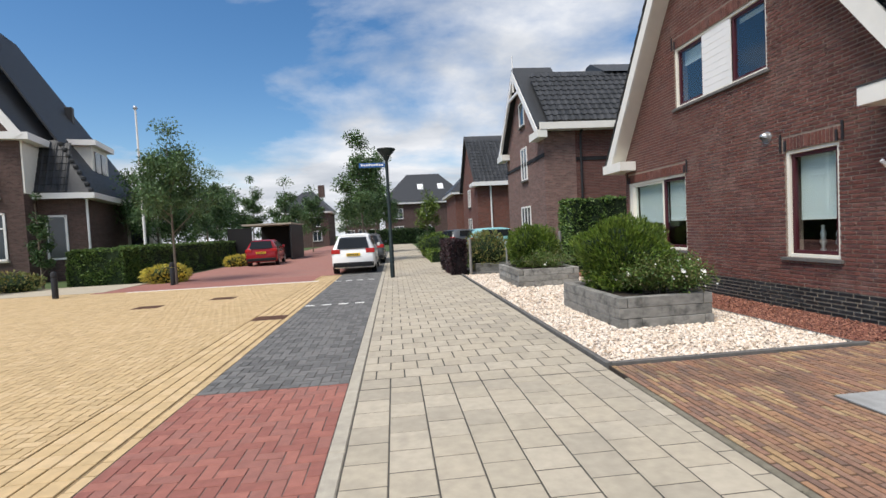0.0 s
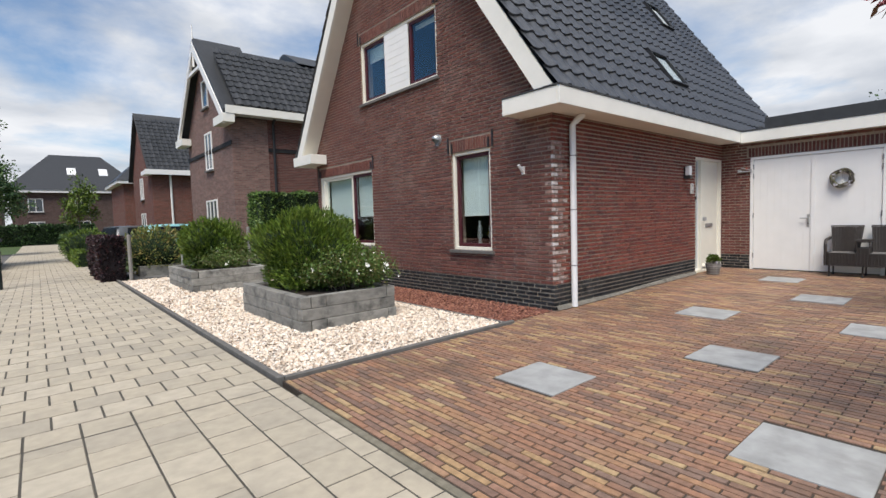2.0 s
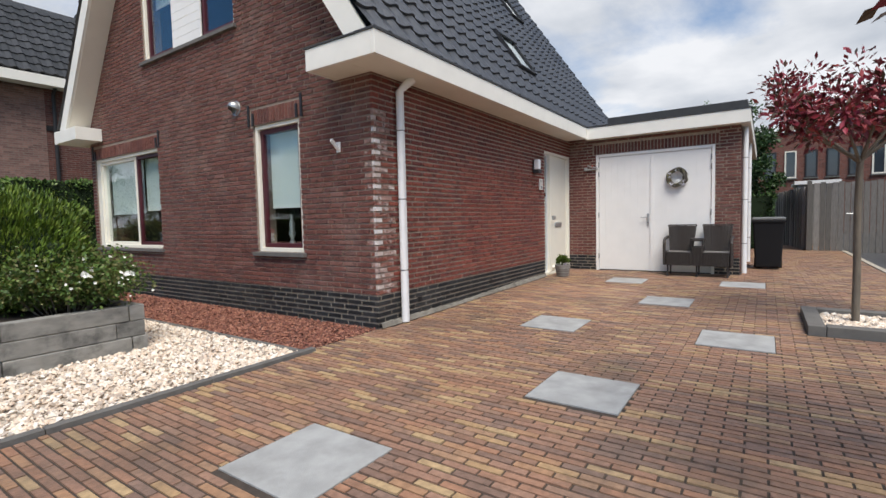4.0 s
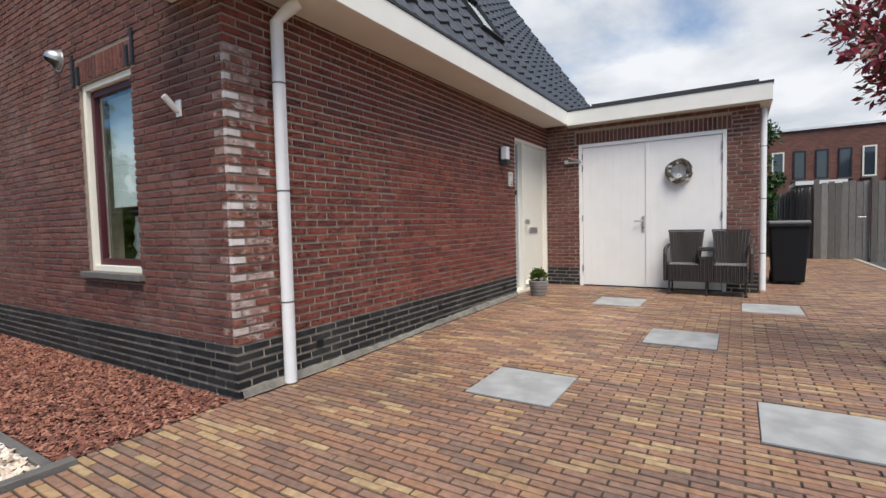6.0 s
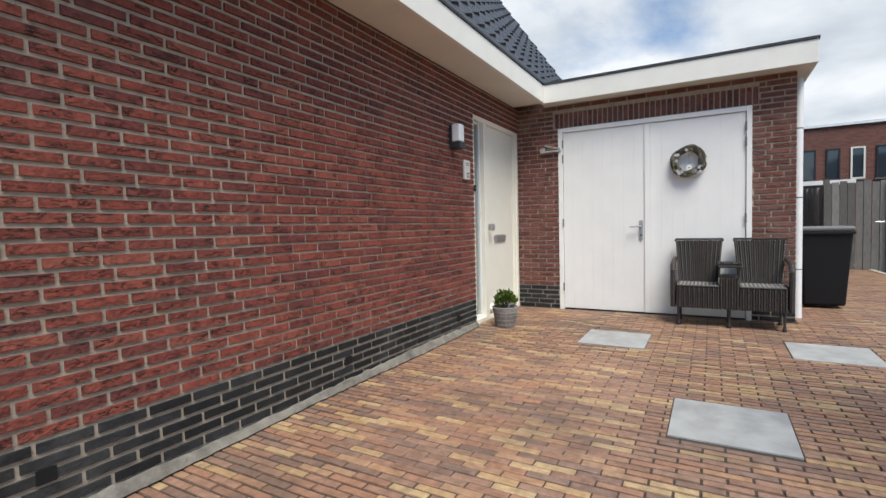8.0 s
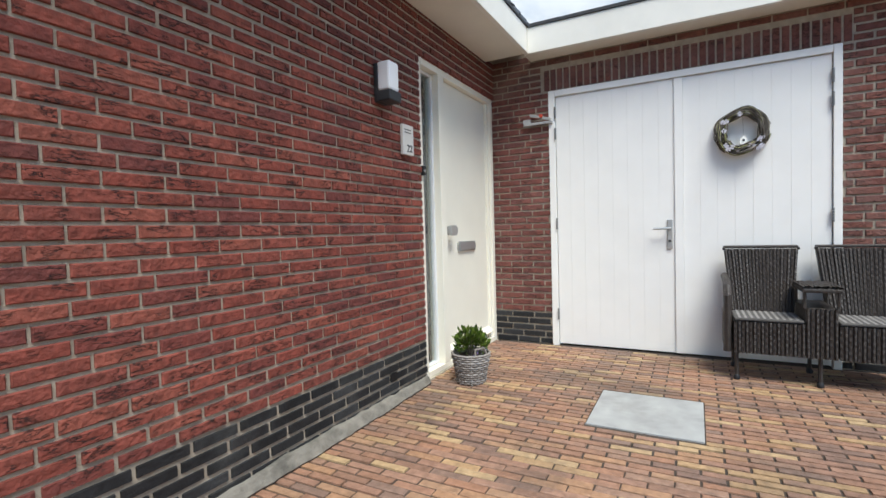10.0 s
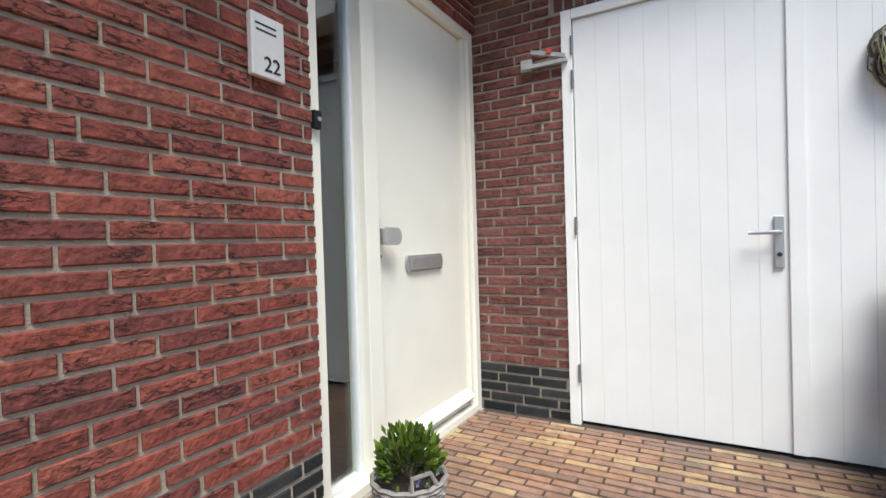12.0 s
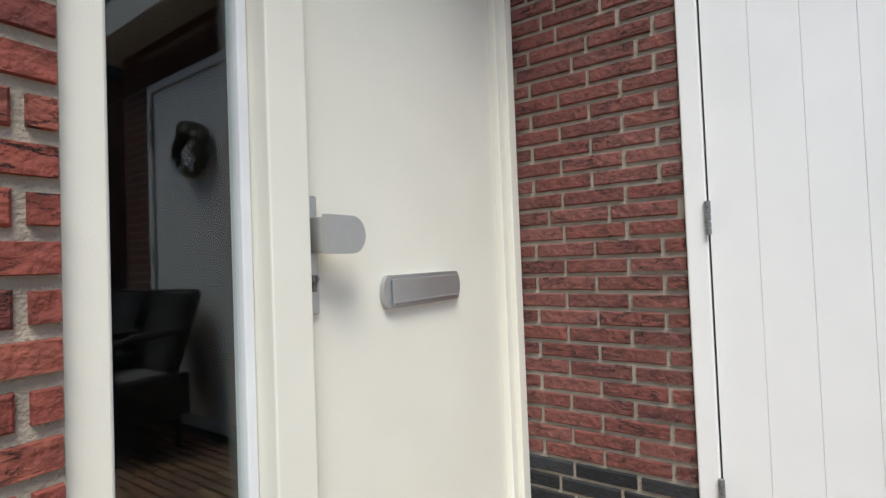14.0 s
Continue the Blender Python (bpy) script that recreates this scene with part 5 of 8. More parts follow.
def sleeper_planter(x0, x1, y0, y1, label, layers=3, h=0.145, w=0.13):
    """A raised bed of stacked concrete sleepers with staggered joints."""
    t = thing("raised_planter", (x0 + x1) / 2, (y0 + y1) / 2, 0, label, "planter", "raised planters")
    rnd = random.Random(int(y0 * 10))
    for k in range(layers):
        z0, z1 = -0.005 + k * (h + 0.005), -0.005 + k * (h + 0.005) + h
        ins = 0.004 * k
        xa, xb, ya, yb = x0 + ins, x1 - ins, y0 + ins, y1 - ins
        odd = k % 2
        cuts = [0.0, 0.82, 1.0] if odd else [0.0, 0.18, 1.0]
        for ys in (ya, yb - w):
            lo, hi = (xa, xb) if odd else (xa + w + 0.004, xb - w - 0.004)
            for a, b in zip(cuts, cuts[1:]):
                j = rnd.uniform(-0.014, 0.014)
                quad_box("sleeper", lo + (hi - lo) * a + 0.002, lo + (hi - lo) * b - 0.002, ys + j, ys + w + j, z0, z1, M["sleeper"], t, "", 0.007)
        for xs in (xa, xb - w):
            lo, hi = (ya + w + 0.004, yb - w - 0.004) if odd else (ya, yb)
            for a, b in ((0.0, 0.45), (0.45, 1.0)) if odd else ((0.0, 0.55), (0.55, 1.0)):
                j = rnd.uniform(-0.014, 0.014)
                quad_box("sleeper", xs + j, xs + w + j, lo + (hi - lo) * a + 0.002, lo + (hi - lo) * b - 0.002, z0, z1, M["sleeper"], t, "", 0.007)
    quad_box("soil", x0 + w, x1 - w, y0 + w, y1 - w, 0.0, layers * h - 0.03, M["soil"], t, "dark soil")
    return t


sleeper_planter(*PLANTERS[0], "raised planter of three weathered grey concrete sleepers, holding shrubs")
sleeper_planter(*PLANTERS[1], "raised planter of grey concrete sleepers on the gravel")
shrub("evergreen_shrub", 5.40, 8.15, 0.38, 0.66, 0.74, 0.60, 26000, 0.065, "leaf_green", "dense bright green evergreen shrub in the planter", 41, 1.0, lump=0.42, aspect=0.26)
shrub("evergreen_shrub", 5.48, 13.3, 0.38, 0.66, 0.68, 0.58, 13000, 0.08, "leaf_green", "dense bright green evergreen shrub in the planter", 42, 1.0, lump=0.4, aspect=0.28)


def rose(x, y, z, r, h, n, seed, flowers):
    t = thing("rose_bush", x, y, z, "straggling rose bush with small white flowers", "shrub", "rose bushes")
    rnd = random.Random(seed)
    bm = bmesh.new()
    tips = []
    for k in range(34):
        a, rr = rnd.uniform(0, 6.283), r * math.sqrt(rnd.random())
        p = Vector((x + math.cos(a) * rr, y + math.sin(a) * rr * 0.85, z + h * (1 - 0.6 * (rr / r) ** 2) * rnd.uniform(0.75, 1.12)))
        b = Vector((x + math.cos(a) * rr * 0.3, y + math.sin(a) * rr * 0.3, z - 0.04))
        m = b.lerp(p, 0.55) + Vector((0, 0, 0.08))
        tube(bm, [b, m, p], 0.006, 0.003, 5)
        tips += [(m, p)]
    tagged(part("stem_tangle", bm, M["bark"], t), kind="stuff")
    rng = np.random.default_rng(seed)
    P = np.concatenate([np.array([m.lerp(p, f)[:] for f in rng.uniform(-0.75, 1.0, n // 34)]) for m, p in tips])
    P = P + rng.normal(size=P.shape) * 0.075
    P = P[P[:, 2] > z - 0.01]
    leaves("foliage", P, rng.normal(size=P.shape) + np.array([0, 0, 0.3]), 0.036, M["leaf_rose"], t, seed, 0.62)
    for k in range(flowers):
        m, p = rnd.choice(tips)
        c = p + Vector((rnd.uniform(-0.06, 0.06), rnd.uniform(-0.10, 0.02), rnd.uniform(-0.12, 0.03)))
        bm = bmesh.new()
        s = rnd.choice((0.009, 0.010, 0.012, 0.014, 0.016, 0.03))
        for q in range(5):
            a = q * 1.2566 + rnd.random()
            u = Vector((math.cos(a), math.sin(a) * 0.5 - 0.5, math.sin(a))).normalized() * s
            o = Vector((-math.sin(a), 0, math.cos(a))) * s * 0.6
            vs = [bm.verts.new(c + d) for d in (Vector((0, 0, 0)), u * 0.7 + o, u * 1.25, u * 0.7 - o)]
            bm.faces.new(vs)
        part("flower", bm, M["petal"], t, "white rose flower")
    return t


rose(5.66, 7.40, 0.43, 0.68, 0.56, 15000, 51, 70)
rose(5.65, 12.6, 0.42, 0.7, 0.45, 6000, 52, 10)

# ---- plants and things beyond the bed ----
hedge("beech_hedge", 3.50, 4.10, 16.2, 19.6, 1.18, 9000, 0.07, "leaf_purple", "clipped purple beech hedge beside the pavement", 61, "shade_core_purple")
hedge("laurel_hedge", 7.3, 10.2, 15.2, 16.4, 2.3, 11000, 0.085, "leaf_hedge", "tall clipped laurel hedge beside the house", 62)
shrub("spotted_shrub", 5.0, 17.6, 0.0, 0.8, 0.8, 0.72, 4000, 0.09, "leaf_varieg", "yellow and green leaved shrub in the front garden", 63)
shrub("round_shrub", 6.6, 18.4, 0.0, 0.9, 0.9, 0.6, 3000, 0.09, "leaf_dark", "dark green shrub in the front garden", 64)
shrub("garden_shrub", 4.0, 27.5, -0.05, 0.9, 1.2, 0.75, 2500, 0.11, "leaf_green", "green shrub beside the pavement", 65)
shrub("garden_shrub", 4.2, 34.0, -0.05, 1.0, 1.4, 0.8, 2200, 0.12, "leaf_dark", "green shrub beside the pavement", 66)
hedge("low_hedge", 3.4, 4.2, 23.0, 31.0, 0.55, 4000, 0.09, "leaf_green", "low clipped box hedge beside the pavement", 67)
hedge("far_hedge", -1.5, 7.0, 62.0, 63.2, 1.9, 3500, 0.22, "leaf_dark", "clipped hedge closing the far end of the street", 68)
for x, y, h, lab in ((4.15, 15.95, 1.2, "wooden"), (6.9, 15.2, 1.3, "wooden")):
    bm = bmesh.new(); lathe(bm, [(0.045, -0.06), (0.045, h - 0.02), (0.03, h)], x, y, 10)
    tagged(part("post", bm, M["wood_grey"]), "slim grey wooden post beside the hedge", "post")
bm = bmesh.new()
tube(bm, [(5.35, 15.95, -0.06), (5.35, 15.95, 0.95)], 0.03, seg=10)
lathe(bm, [(0.045, 0.93), (0.05, 1.0), (0.03, 1.03)], 5.35, 15.95, 12)
tagged(part("garden_light", bm, M["steel"], smooth=True), "short steel garden light post", "lamp")
quad_box("zinc_planter", 4.5, 6.2, 17.0, 17.8, -0.06, 0.28, M["sleeper"])
tagged(bpy.data.objects["zinc_planter"], "low grey planter box in the front garden", "planter")

# street lamp with a street sign
LX, LY = 1.42, 15.5
lamp = thing("street_lamp", LX, LY, -0.06, "dark green street lamp with a wide cone-shaped head", "street lamp")
M["lamp_green"] = mat("dark_green_metal", (0.012, 0.022, 0.022), 0.5, 0.1, 8, 0.1, 120)
bm = bmesh.new(); lathe(bm, [(0.075, -0.06), (0.075, 1.1), (0.058, 1.13), (0.05, 3.72)], LX, LY, 16); part("pole", bm, M["lamp_green"], lamp, "", True)
bm = bmesh.new(); lathe(bm, [(0.06, 3.70), (0.08, 3.74), (0.13, 3.84), (0.30, 4.02), (0.31, 4.05), (0.30, 4.07), (0.10, 4.09), (0.0, 4.10)], LX, LY, 24); part("head", bm, M["lamp_green"], lamp, "", True)
bm = bmesh.new(); lathe(bm, [(0.10, 3.80), (0.24, 3.985), (0.245, 3.99)], LX, LY + 0.0, 20, False); part("lens", bm, M["zinc"], lamp, "pale lamp glass", True)
M["sign_blue"] = mat("blue_sign", (0.03, 0.12, 0.36), 0.4, 0.05, 5, 0)
sign = quad_box("street_sign", LX - 0.92, LX - 0.06, LY - 0.012, LY + 0.012, 3.50, 3.64, M["sign_blue"], lamp, "blue street name sign", 0.004)
for k in range(9):
    quad_box("sign_letter", LX - 0.86 + k * 0.085, LX - 0.80 + k * 0.085, LY - 0.0155, LY - 0.0125, 3.545, 3.60 if k % 3 else 3.615, M["white"], sign)

lamp.matrix_basis = Matrix.Translation((1.60, 16.8, -0.06)) @ Matrix.Diagonal((1.0, 1.0, 1.06, 1.0))

# road marks, drains, bollards
marks = structure(new("parking_marks"), "white paving marks between parking bays", "road marking")
for k, (x, y) in enumerate([(-0.30 + 0.36 * i, 11.3) for i in range(4)] + [(-0.3 + 0.36 * i, 16.6) for i in range(4)]):
    piece("mark_stone", "mark_stone", chamfered(0.2, 0.1, 0.05, 0.003), M["paint_white"], marks, pose(x + 0.1, y, 0.004))
stop = structure(quad_box("road_line", -7.0, -0.9, 16.95, 17.10, -0.01, 0.004, M["paint_white"]), "white line across the street", "road marking")
slab("road_3", -8.2, GX - 0.70, 17.12, 19.2, -0.03, 0.0035, M["redpave_s"], "street of red paving bricks")
for x, y in ((-4.3, 12.8), (-2.85, 13.7), (-0.72, 10.0)):
    d = thing("drain_cover", x, y, 0.004, "rusty cast iron drain cover set in the yellow road", "drain cover", "drain covers")
    quad_box("frame", x - 0.3, x + 0.3, y - 0.22, y + 0.22, -0.03, 0.006, M["iron_drain"], d, "", 0.004)
    for k in range(5):
        quad_box("bar", x - 0.26, x + 0.26, y - 0.17 + k * 0.08, y - 0.13 + k * 0.08, 0.0065, 0.011, M["iron_drain"], d)
M["bollard"] = mat("black_bollard", (0.018, 0.017, 0.017), 0.55, 0.1, 8, 0.1, 120)
for x, y in ((-8.75, 16.4), (-6.4, 18.9)):
    b = thing("bollard", x, y, -0.06, "short black wooden street bollard", "bollard", "bollards")
    bm = bmesh.new(); lathe(bm, [(0.085, -0.06), (0.085, 0.62), (0.075, 0.64)], x, y, 14); part("post", bm, M["bollard"], b, "", True)
    bm = bmesh.new(); lathe(bm, [(0.088, 0.66), (0.088, 0.78), (0.06, 0.83), (0.0, 0.84)], x, y, 14); part("cap", bm, M["bollard"], b, "", True)
slab("pavement_2", -40, -8.0, 17.5, 20.5, -0.062, 0.01, M["tile_s"], "grey pavement across the junction")
slab("pavement_3", -30, -13.502, -8, 17.5, -0.062, 0.01, M["tile_s"], "grey pavement across the junction")

# left-hand side: hedge, gold shrubs, trees, flagpole
hedge("privet_hedge", -11.3, -9.1, 20.9, 22.1, 1.45, 11000, 0.085, "leaf_hedge", "clipped green privet hedge facing the junction", 71)
hedge("privet_hedge", -10.2, -9.1, 22.2, 37.0, 1.5, 22000, 0.085, "leaf_hedge", "long clipped green privet hedge beside the street", 171)
shrub("golden_shrub", -7.25, 20.4, -0.05, 0.95, 0.65, 0.38, 3000, 0.09, "leaf_gold", "low golden yellow shrub at the kerb", 72)
shrub("golden_shrub", -7.5, 29.5, -0.05, 0.75, 0.6, 0.36, 1400, 0.11, "leaf_gold", "low golden yellow shrub at the kerb", 73)
shrub("fern_clump", -12.3, 19.8, -0.05, 0.8, 0.6, 0.4, 1500, 0.10, "leaf_varieg", "green and yellow plants before the house", 74)
tree("street_tree", -6.45, 19.3, 5.7, 1.8, 1.45, 16000, 0.085, "leaf_tree", "young street tree with an open green crown", 81, 0.055)
tree("street_tree", -12.4, 31, 6.4, 1.0, 2.3, 14000, 0.13, "leaf_tree", "leafy green tree behind the hedge", 82, 0.08)
tree("street_tree", -12.6, 39, 6.9, 1.2, 1.7, 9000, 0.14, "leaf_tree", "slender green tree behind the hedge", 83, 0.08)
tree("street_tree", -14.6, 35, 5.8, 0.8, 2.5, 12000, 0.15, "leaf_dark", "leafy green tree behind the hedge", 84, 0.08)
tree("street_tree", -10.9, 45, 6.9, 1.2, 1.4, 7000, 0.14, "leaf_tree", "slender green tree behind the hedge", 185, 0.07)
tree("street_tree", -13.6, 44, 7.4, 1.2, 1.8, 8000, 0.14, "leaf_tree", "slender green tree behind the hedge", 186, 0.07)
tree("street_tree", -7.2, 42, 6.2, 1.2, 1.5, 6000, 0.15, "leaf_tree", "slender green street tree", 85, 0.07)
tree("street_tree", -6.2, 48, 6.0, 1.4, 1.5, 6000, 0.16, "leaf_tree", "slender green street tree", 86, 0.07)
tree("street_tree", 0.1, 27.0, 6.4, 1.6, 1.7, 20000, 0.11, "leaf_tree", "leafy street tree beside the parked cars", 87, 0.06, clumps=40)
tree("street_tree", 0.3, 38.0, 6.0, 1.4, 1.7, 9000, 0.14, "leaf_tree", "leafy street tree beside the parked cars", 88, 0.06)
tree("street_tree", 4.8, 44.0, 5.0, 1.2, 1.4, 3500, 0.15, "leaf_green", "small bright green garden tree", 89, 0.06)
tree("street_tree", -3.5, 62.0, 5.5, 1.0, 2.2, 3500, 0.2, "leaf_tree", "green tree at the end of the street", 90, 0.08)
for k in range(9):
    tree("far_tree", -16 - 3.1 * k, 52 + (k * 7) % 11, 6.5 + (k * 3) % 3, 0.8, 2.8, 4500, 0.26, "leaf_dark" if k % 2 else "leaf_tree", "leafy tree in the distance", 91 + k, 0.09)
tree("climbing_tree", -11.95, 20.6, 3.6, 0.5, 0.55, 3000, 0.09, "leaf_dark", "narrow dark green column of a plant by the house", 99, 0.05)
flag = thing("flagpole", -10.5, 25.5, -0.06, "tall white flagpole with a round knob", "flagpole")
bm = bmesh.new(); tube(bm, [(-10.5, 25.5, -0.06), (-10.5, 25.5, 8.1)], 0.07, 0.04, 12); part("pole", bm, M["white"], flag, "", True)
bm = bmesh.new(); lathe(bm, [(0.02, 8.1), (0.09, 8.16), (0.10, 8.22), (0.06, 8.3), (0.0, 8.32)], -10.5, 25.5, 12); part("knob", bm, M["steel"], flag, "", True)
M["cabinet_grey"] = mat("grey_cabinet", (0.16, 0.17, 0.18), 0.6, 0.1, 5, 0.1, 90)
cab = thing("utility_cabinet", -12.75, 18.6, 0, "grey street utility cabinet", "cabinet")
quad_box("body", -13.15, -12.35, 18.45, 18.8, 0.01, 0.95, M["cabinet_grey"], cab, "", 0.01)
quad_box("lid", -13.18, -12.32, 18.42, 18.83, 0.952, 1.0, M["cabinet_grey"], cab, "", 0.01)


# ---- fittings on the house ----
def downpipe(x, y, ztop, label, joints=(0.62, 1.43, 2.2), r=0.046, bend=(0.0, 0.0)):
    t = thing("downpipe", x, y, 0, label, "downpipe", "downpipes")
    bm = bmesh.new(); tube(bm, [(x, y, 0.02), (x, y, ztop - 0.14), (x + bend[0] * 0.5, y + bend[1] * 0.5, ztop - 0.06), (x + bend[0], y + bend[1], ztop)], r, seg=16)
    part("pipe", bm, M["zinc"], t, "", True)
    for z in joints:
        bm = bmesh.new(); lathe(bm, [(r - 0.001, z - 0.006), (r + 0.002, z - 0.005), (r + 0.002, z + 0.005), (r - 0.001, z + 0.006)], x, y, 16, False)
        part("pipe_collar", bm, M["edging"], t, "thin grey pipe joint ring", True)
    return t


downpipe(8.27, HY0 - 0.055, 2.775, "pale grey plastic downpipe at the house corner", bend=(0.10, -0.12))
downpipe(14.45, GY0 - 0.055, 2.80, "pale grey plastic downpipe beside the garage")
downpipe(17.0, GY0 - 0.055, 2.80, "pale grey plastic downpipe beside the garage")

wl_t = thing("wall_lamp", 12.135, HY0, 2.09, "white and dark grey outdoor wall lamp", "lamp")
M["lamp_dark"] = mat("anthracite_metal", (0.03, 0.032, 0.035), 0.5, 0.1, 8, 0.05, 120)
M["opal"] = mat("opal_glass", (0.78, 0.79, 0.80), 0.3, 0.03, 5, 0)
quad_box("back_plate", 12.080, 12.190, HY0 - 0.03, HY0 - 0.003, 1.985, 2.225, M["lamp_dark"], wl_t, "", 0.004)
quad_box("base", 12.070, 12.200, HY0 - 0.13, HY0 - 0.0305, 1.985, 2.05, M["lamp_dark"], wl_t, "", 0.008)
quad_box("shade", 12.080, 12.190, HY0 - 0.12, HY0 - 0.0305, 2.052, 2.23, M["opal"], wl_t, "white opal glass shade", 0.012)
plate = thing("number_plate", 12.427, HY0, 1.80, "brushed metal house number plate with 22", "sign")
M["plate_alu"] = mat("pale_anodised_plate", (0.66, 0.64, 0.60), 0.38, 0.05, 12, 0.05, 300, metal=0.25)
quad_box("plate", 12.362, 12.497, HY0 - 0.028, HY0 - 0.004, 1.70, 1.905, M["plate_alu"], plate, "", 0.004)
txt = bpy.data.curves.new("number", "FONT")
txt.body, txt.size, txt.extrude, txt.align_x = "22", 0.07, 0.0015, "CENTER"
tob = new("number_source", txt)
bpy.context.view_layer.update()
me = bpy.data.meshes.new_from_object(tob.evaluated_get(bpy.context.evaluated_depsgraph_get()))
bpy.data.objects.remove(tob)
me.materials.clear(); me.materials.append(M["lead"])
num = new("number", me)
num.parent = plate
num.matrix_basis = plate.matrix_basis.inverted() @ (Matrix.Translation((12.442, HY0 - 0.0295, 1.722)) @ Matrix.Rotation(radians(90), 4, "X"))
num["label"] = "dark house number 22"
for k in range(2):
    quad_box("name_line", 12.377 + 0.004 * k, 12.462, HY0 - 0.0292, HY0 - 0.0282, 1.868 - 0.02 * k, 1.874 - 0.02 * k, M["lead"], plate)

vent = thing("wall_vent", HX, 7.93, 2.75, "round stainless steel wall vent cowl", "vent")
bm = bmesh.new()
n = 16
rings = []
for j in range(7):
    a = math.pi / 2 * j / 6
    rings.append([bm.verts.new((HX - 0.004 - 0.115 * math.sin(a), 7.93 + 0.085 * math.cos(a) * math.cos(2 * math.pi * k / n), 2.75 + 0.085 * math.cos(a) * math.sin(2 * math.pi * k / n) + 0.02 * math.sin(a))) for k in range(n)])
for a, b in zip(rings, rings[1:]):
    for k in range(n):
        if not (math.sin(2 * math.pi * (k + 0.5) / n) < -0.55 and a is not rings[0]):
            bm.faces.new((a[k], a[(k + 1) % n], b[(k + 1) % n], b[k]))
part("cowl", bm, M["steel"], vent, "", True)
bm = bmesh.new(); tube(bm, [(HX - 0.001, 7.93, 2.75), (HX - 0.008, 7.93, 2.75)], 0.10, seg=20); part("flange", bm, M["steel"], vent, "", True)
holder = thing("flag_holder", HX, 6.0, 2.03, "white wall bracket for a flagpole", "bracket")
quad_box("plate", HX - 0.02, HX - 0.003, 5.97, 6.03, 1.97, 2.09, M["white"], holder, "", 0.005)
bm = bmesh.new(); tube(bm, [(HX - 0.02, 6.0, 2.01), (HX - 0.115, 6.0, 2.10)], 0.022, seg=12); part("socket", bm, M["white"], holder, "", True)
hook = thing("door_stay", GX0, 5.02, 2.18, "folded galvanised steel door stay with an orange end", "bracket")
M["orange"] = mat("orange_plastic", (0.50, 0.07, 0.04), 0.5, 0.05, 8, 0)
M["galvanised"] = mat("galvanised_steel", (0.40, 0.40, 0.39), 0.5, 0.15, 25, 0.1, 200, metal=0.35)
quad_box("bar", GX0 - 0.045, GX0 - 0.012, 4.89, 5.16, 2.152, 2.176, M["galvanised"], hook, "galvanised bar", 0.003)
quad_box("wall_plate", GX0 - 0.03, GX0 - 0.003, 5.10, 5.17, 2.145, 2.215, M["galvanised"], hook, "", 0.003)
bm = bmesh.new()
vs = [(4.90, 2.178), (5.10, 2.236), (5.10, 2.262), (4.90, 2.202)]
f = [bm.verts.new((GX0 - 0.042, y, z)) for y, z in vs]; g = [bm.verts.new((GX0 - 0.022, y, z)) for y, z in vs]
bm.faces.new(f); bm.faces.new(g[::-1])
for k in range(4):
    bm.faces.new((f[k], f[(k + 1) % 4], g[(k + 1) % 4], g[k]))
part("arm", bm, M["galvanised"], hook, "galvanised arm")
bm = bmesh.new(); tube(bm, [(GX0 - 0.043, 4.99, 2.23), (GX0 - 0.058, 4.99, 2.23)], 0.016, seg=12); part("grip", bm, M["orange"], hook, "red plastic button", True)
for x in (8.62, 10.45, 12.2):
    g = thing("air_brick", x, HY0, 0.22, "small dark ventilation grille in the plinth", "vent", "air bricks")
    quad_box("grille", x - 0.035, x + 0.035, HY0 - 0.006, HY0 - 0.002, 0.19, 0.25, M["plastic_black"], g)

bell = thing("door_bell", 12.665, DY - 0.06, 1.62, "small black door bell on the frame", "door bell")
quad_box("housing", 12.652, 12.690, DY - 0.083, DY - 0.056, 1.585, 1.655, M["plastic_black"], bell, "", 0.005)
bm = bmesh.new(); tube(bm, [(12.671, DY - 0.084, 1.62), (12.671, DY - 0.091, 1.62)], 0.009, seg=10); part("button", bm, M["steel"], bell, "steel button", True)

# roof windows
for x0, x1, s0, s1 in ((11.98, 12.72, 1.0, 1.9), (15.03, 15.72, 3.8, 4.7)):
    t = structure(new("window_roof"), "pivoting roof window in the tiled slope", "window")
    th = math.atan(SLOPE)
    ya, za = Vector((0, math.cos(th), math.sin(th))), Vector((0, -math.sin(th), math.cos(th)))
    mm = Matrix((Vector((1, 0, 0)), ya, za)).transposed().to_4x4()
    mm.translation = Vector((0, EAVE_Y + 0.10, EAVE_Z + 0.035))
    for nm, a, b, c, d, z0, z1, mk in (("flashing", x0 - 0.06, x1 + 0.06, s0 - 0.1, s1 + 0.06, 0.0, 0.05, "bitumen"), ("frame", x0, x1, s0, s0 + 0.045, 0.052, 0.11, "lead"), ("frame", x0, x1, s1 - 0.07, s1, 0.052, 0.13, "lead"),
                                       ("frame", x0, x0 + 0.035, s0 + 0.046, s1 - 0.072, 0.052, 0.12, "lead"), ("frame", x1 - 0.035, x1, s0 + 0.072, s1 - 0.072, 0.052, 0.12, "lead")):
        ob = quad_box(nm, a, b, c, d, z0, z1, M[mk], t)
        ob.matrix_basis = mm
    ob = quad_box("pane", x0 + 0.035, x1 - 0.035, s0 + 0.045, s1 - 0.07, 0.085, 0.09, M["glass"], t); ob.matrix_basis = mm
    ob = quad_box("blind", x0 + 0.035, x1 - 0.035, s0 + 0.045, s1 - 0.07, 0.06, 0.064, M["white"], t, "white roller blind"); ob.matrix_basis = mm
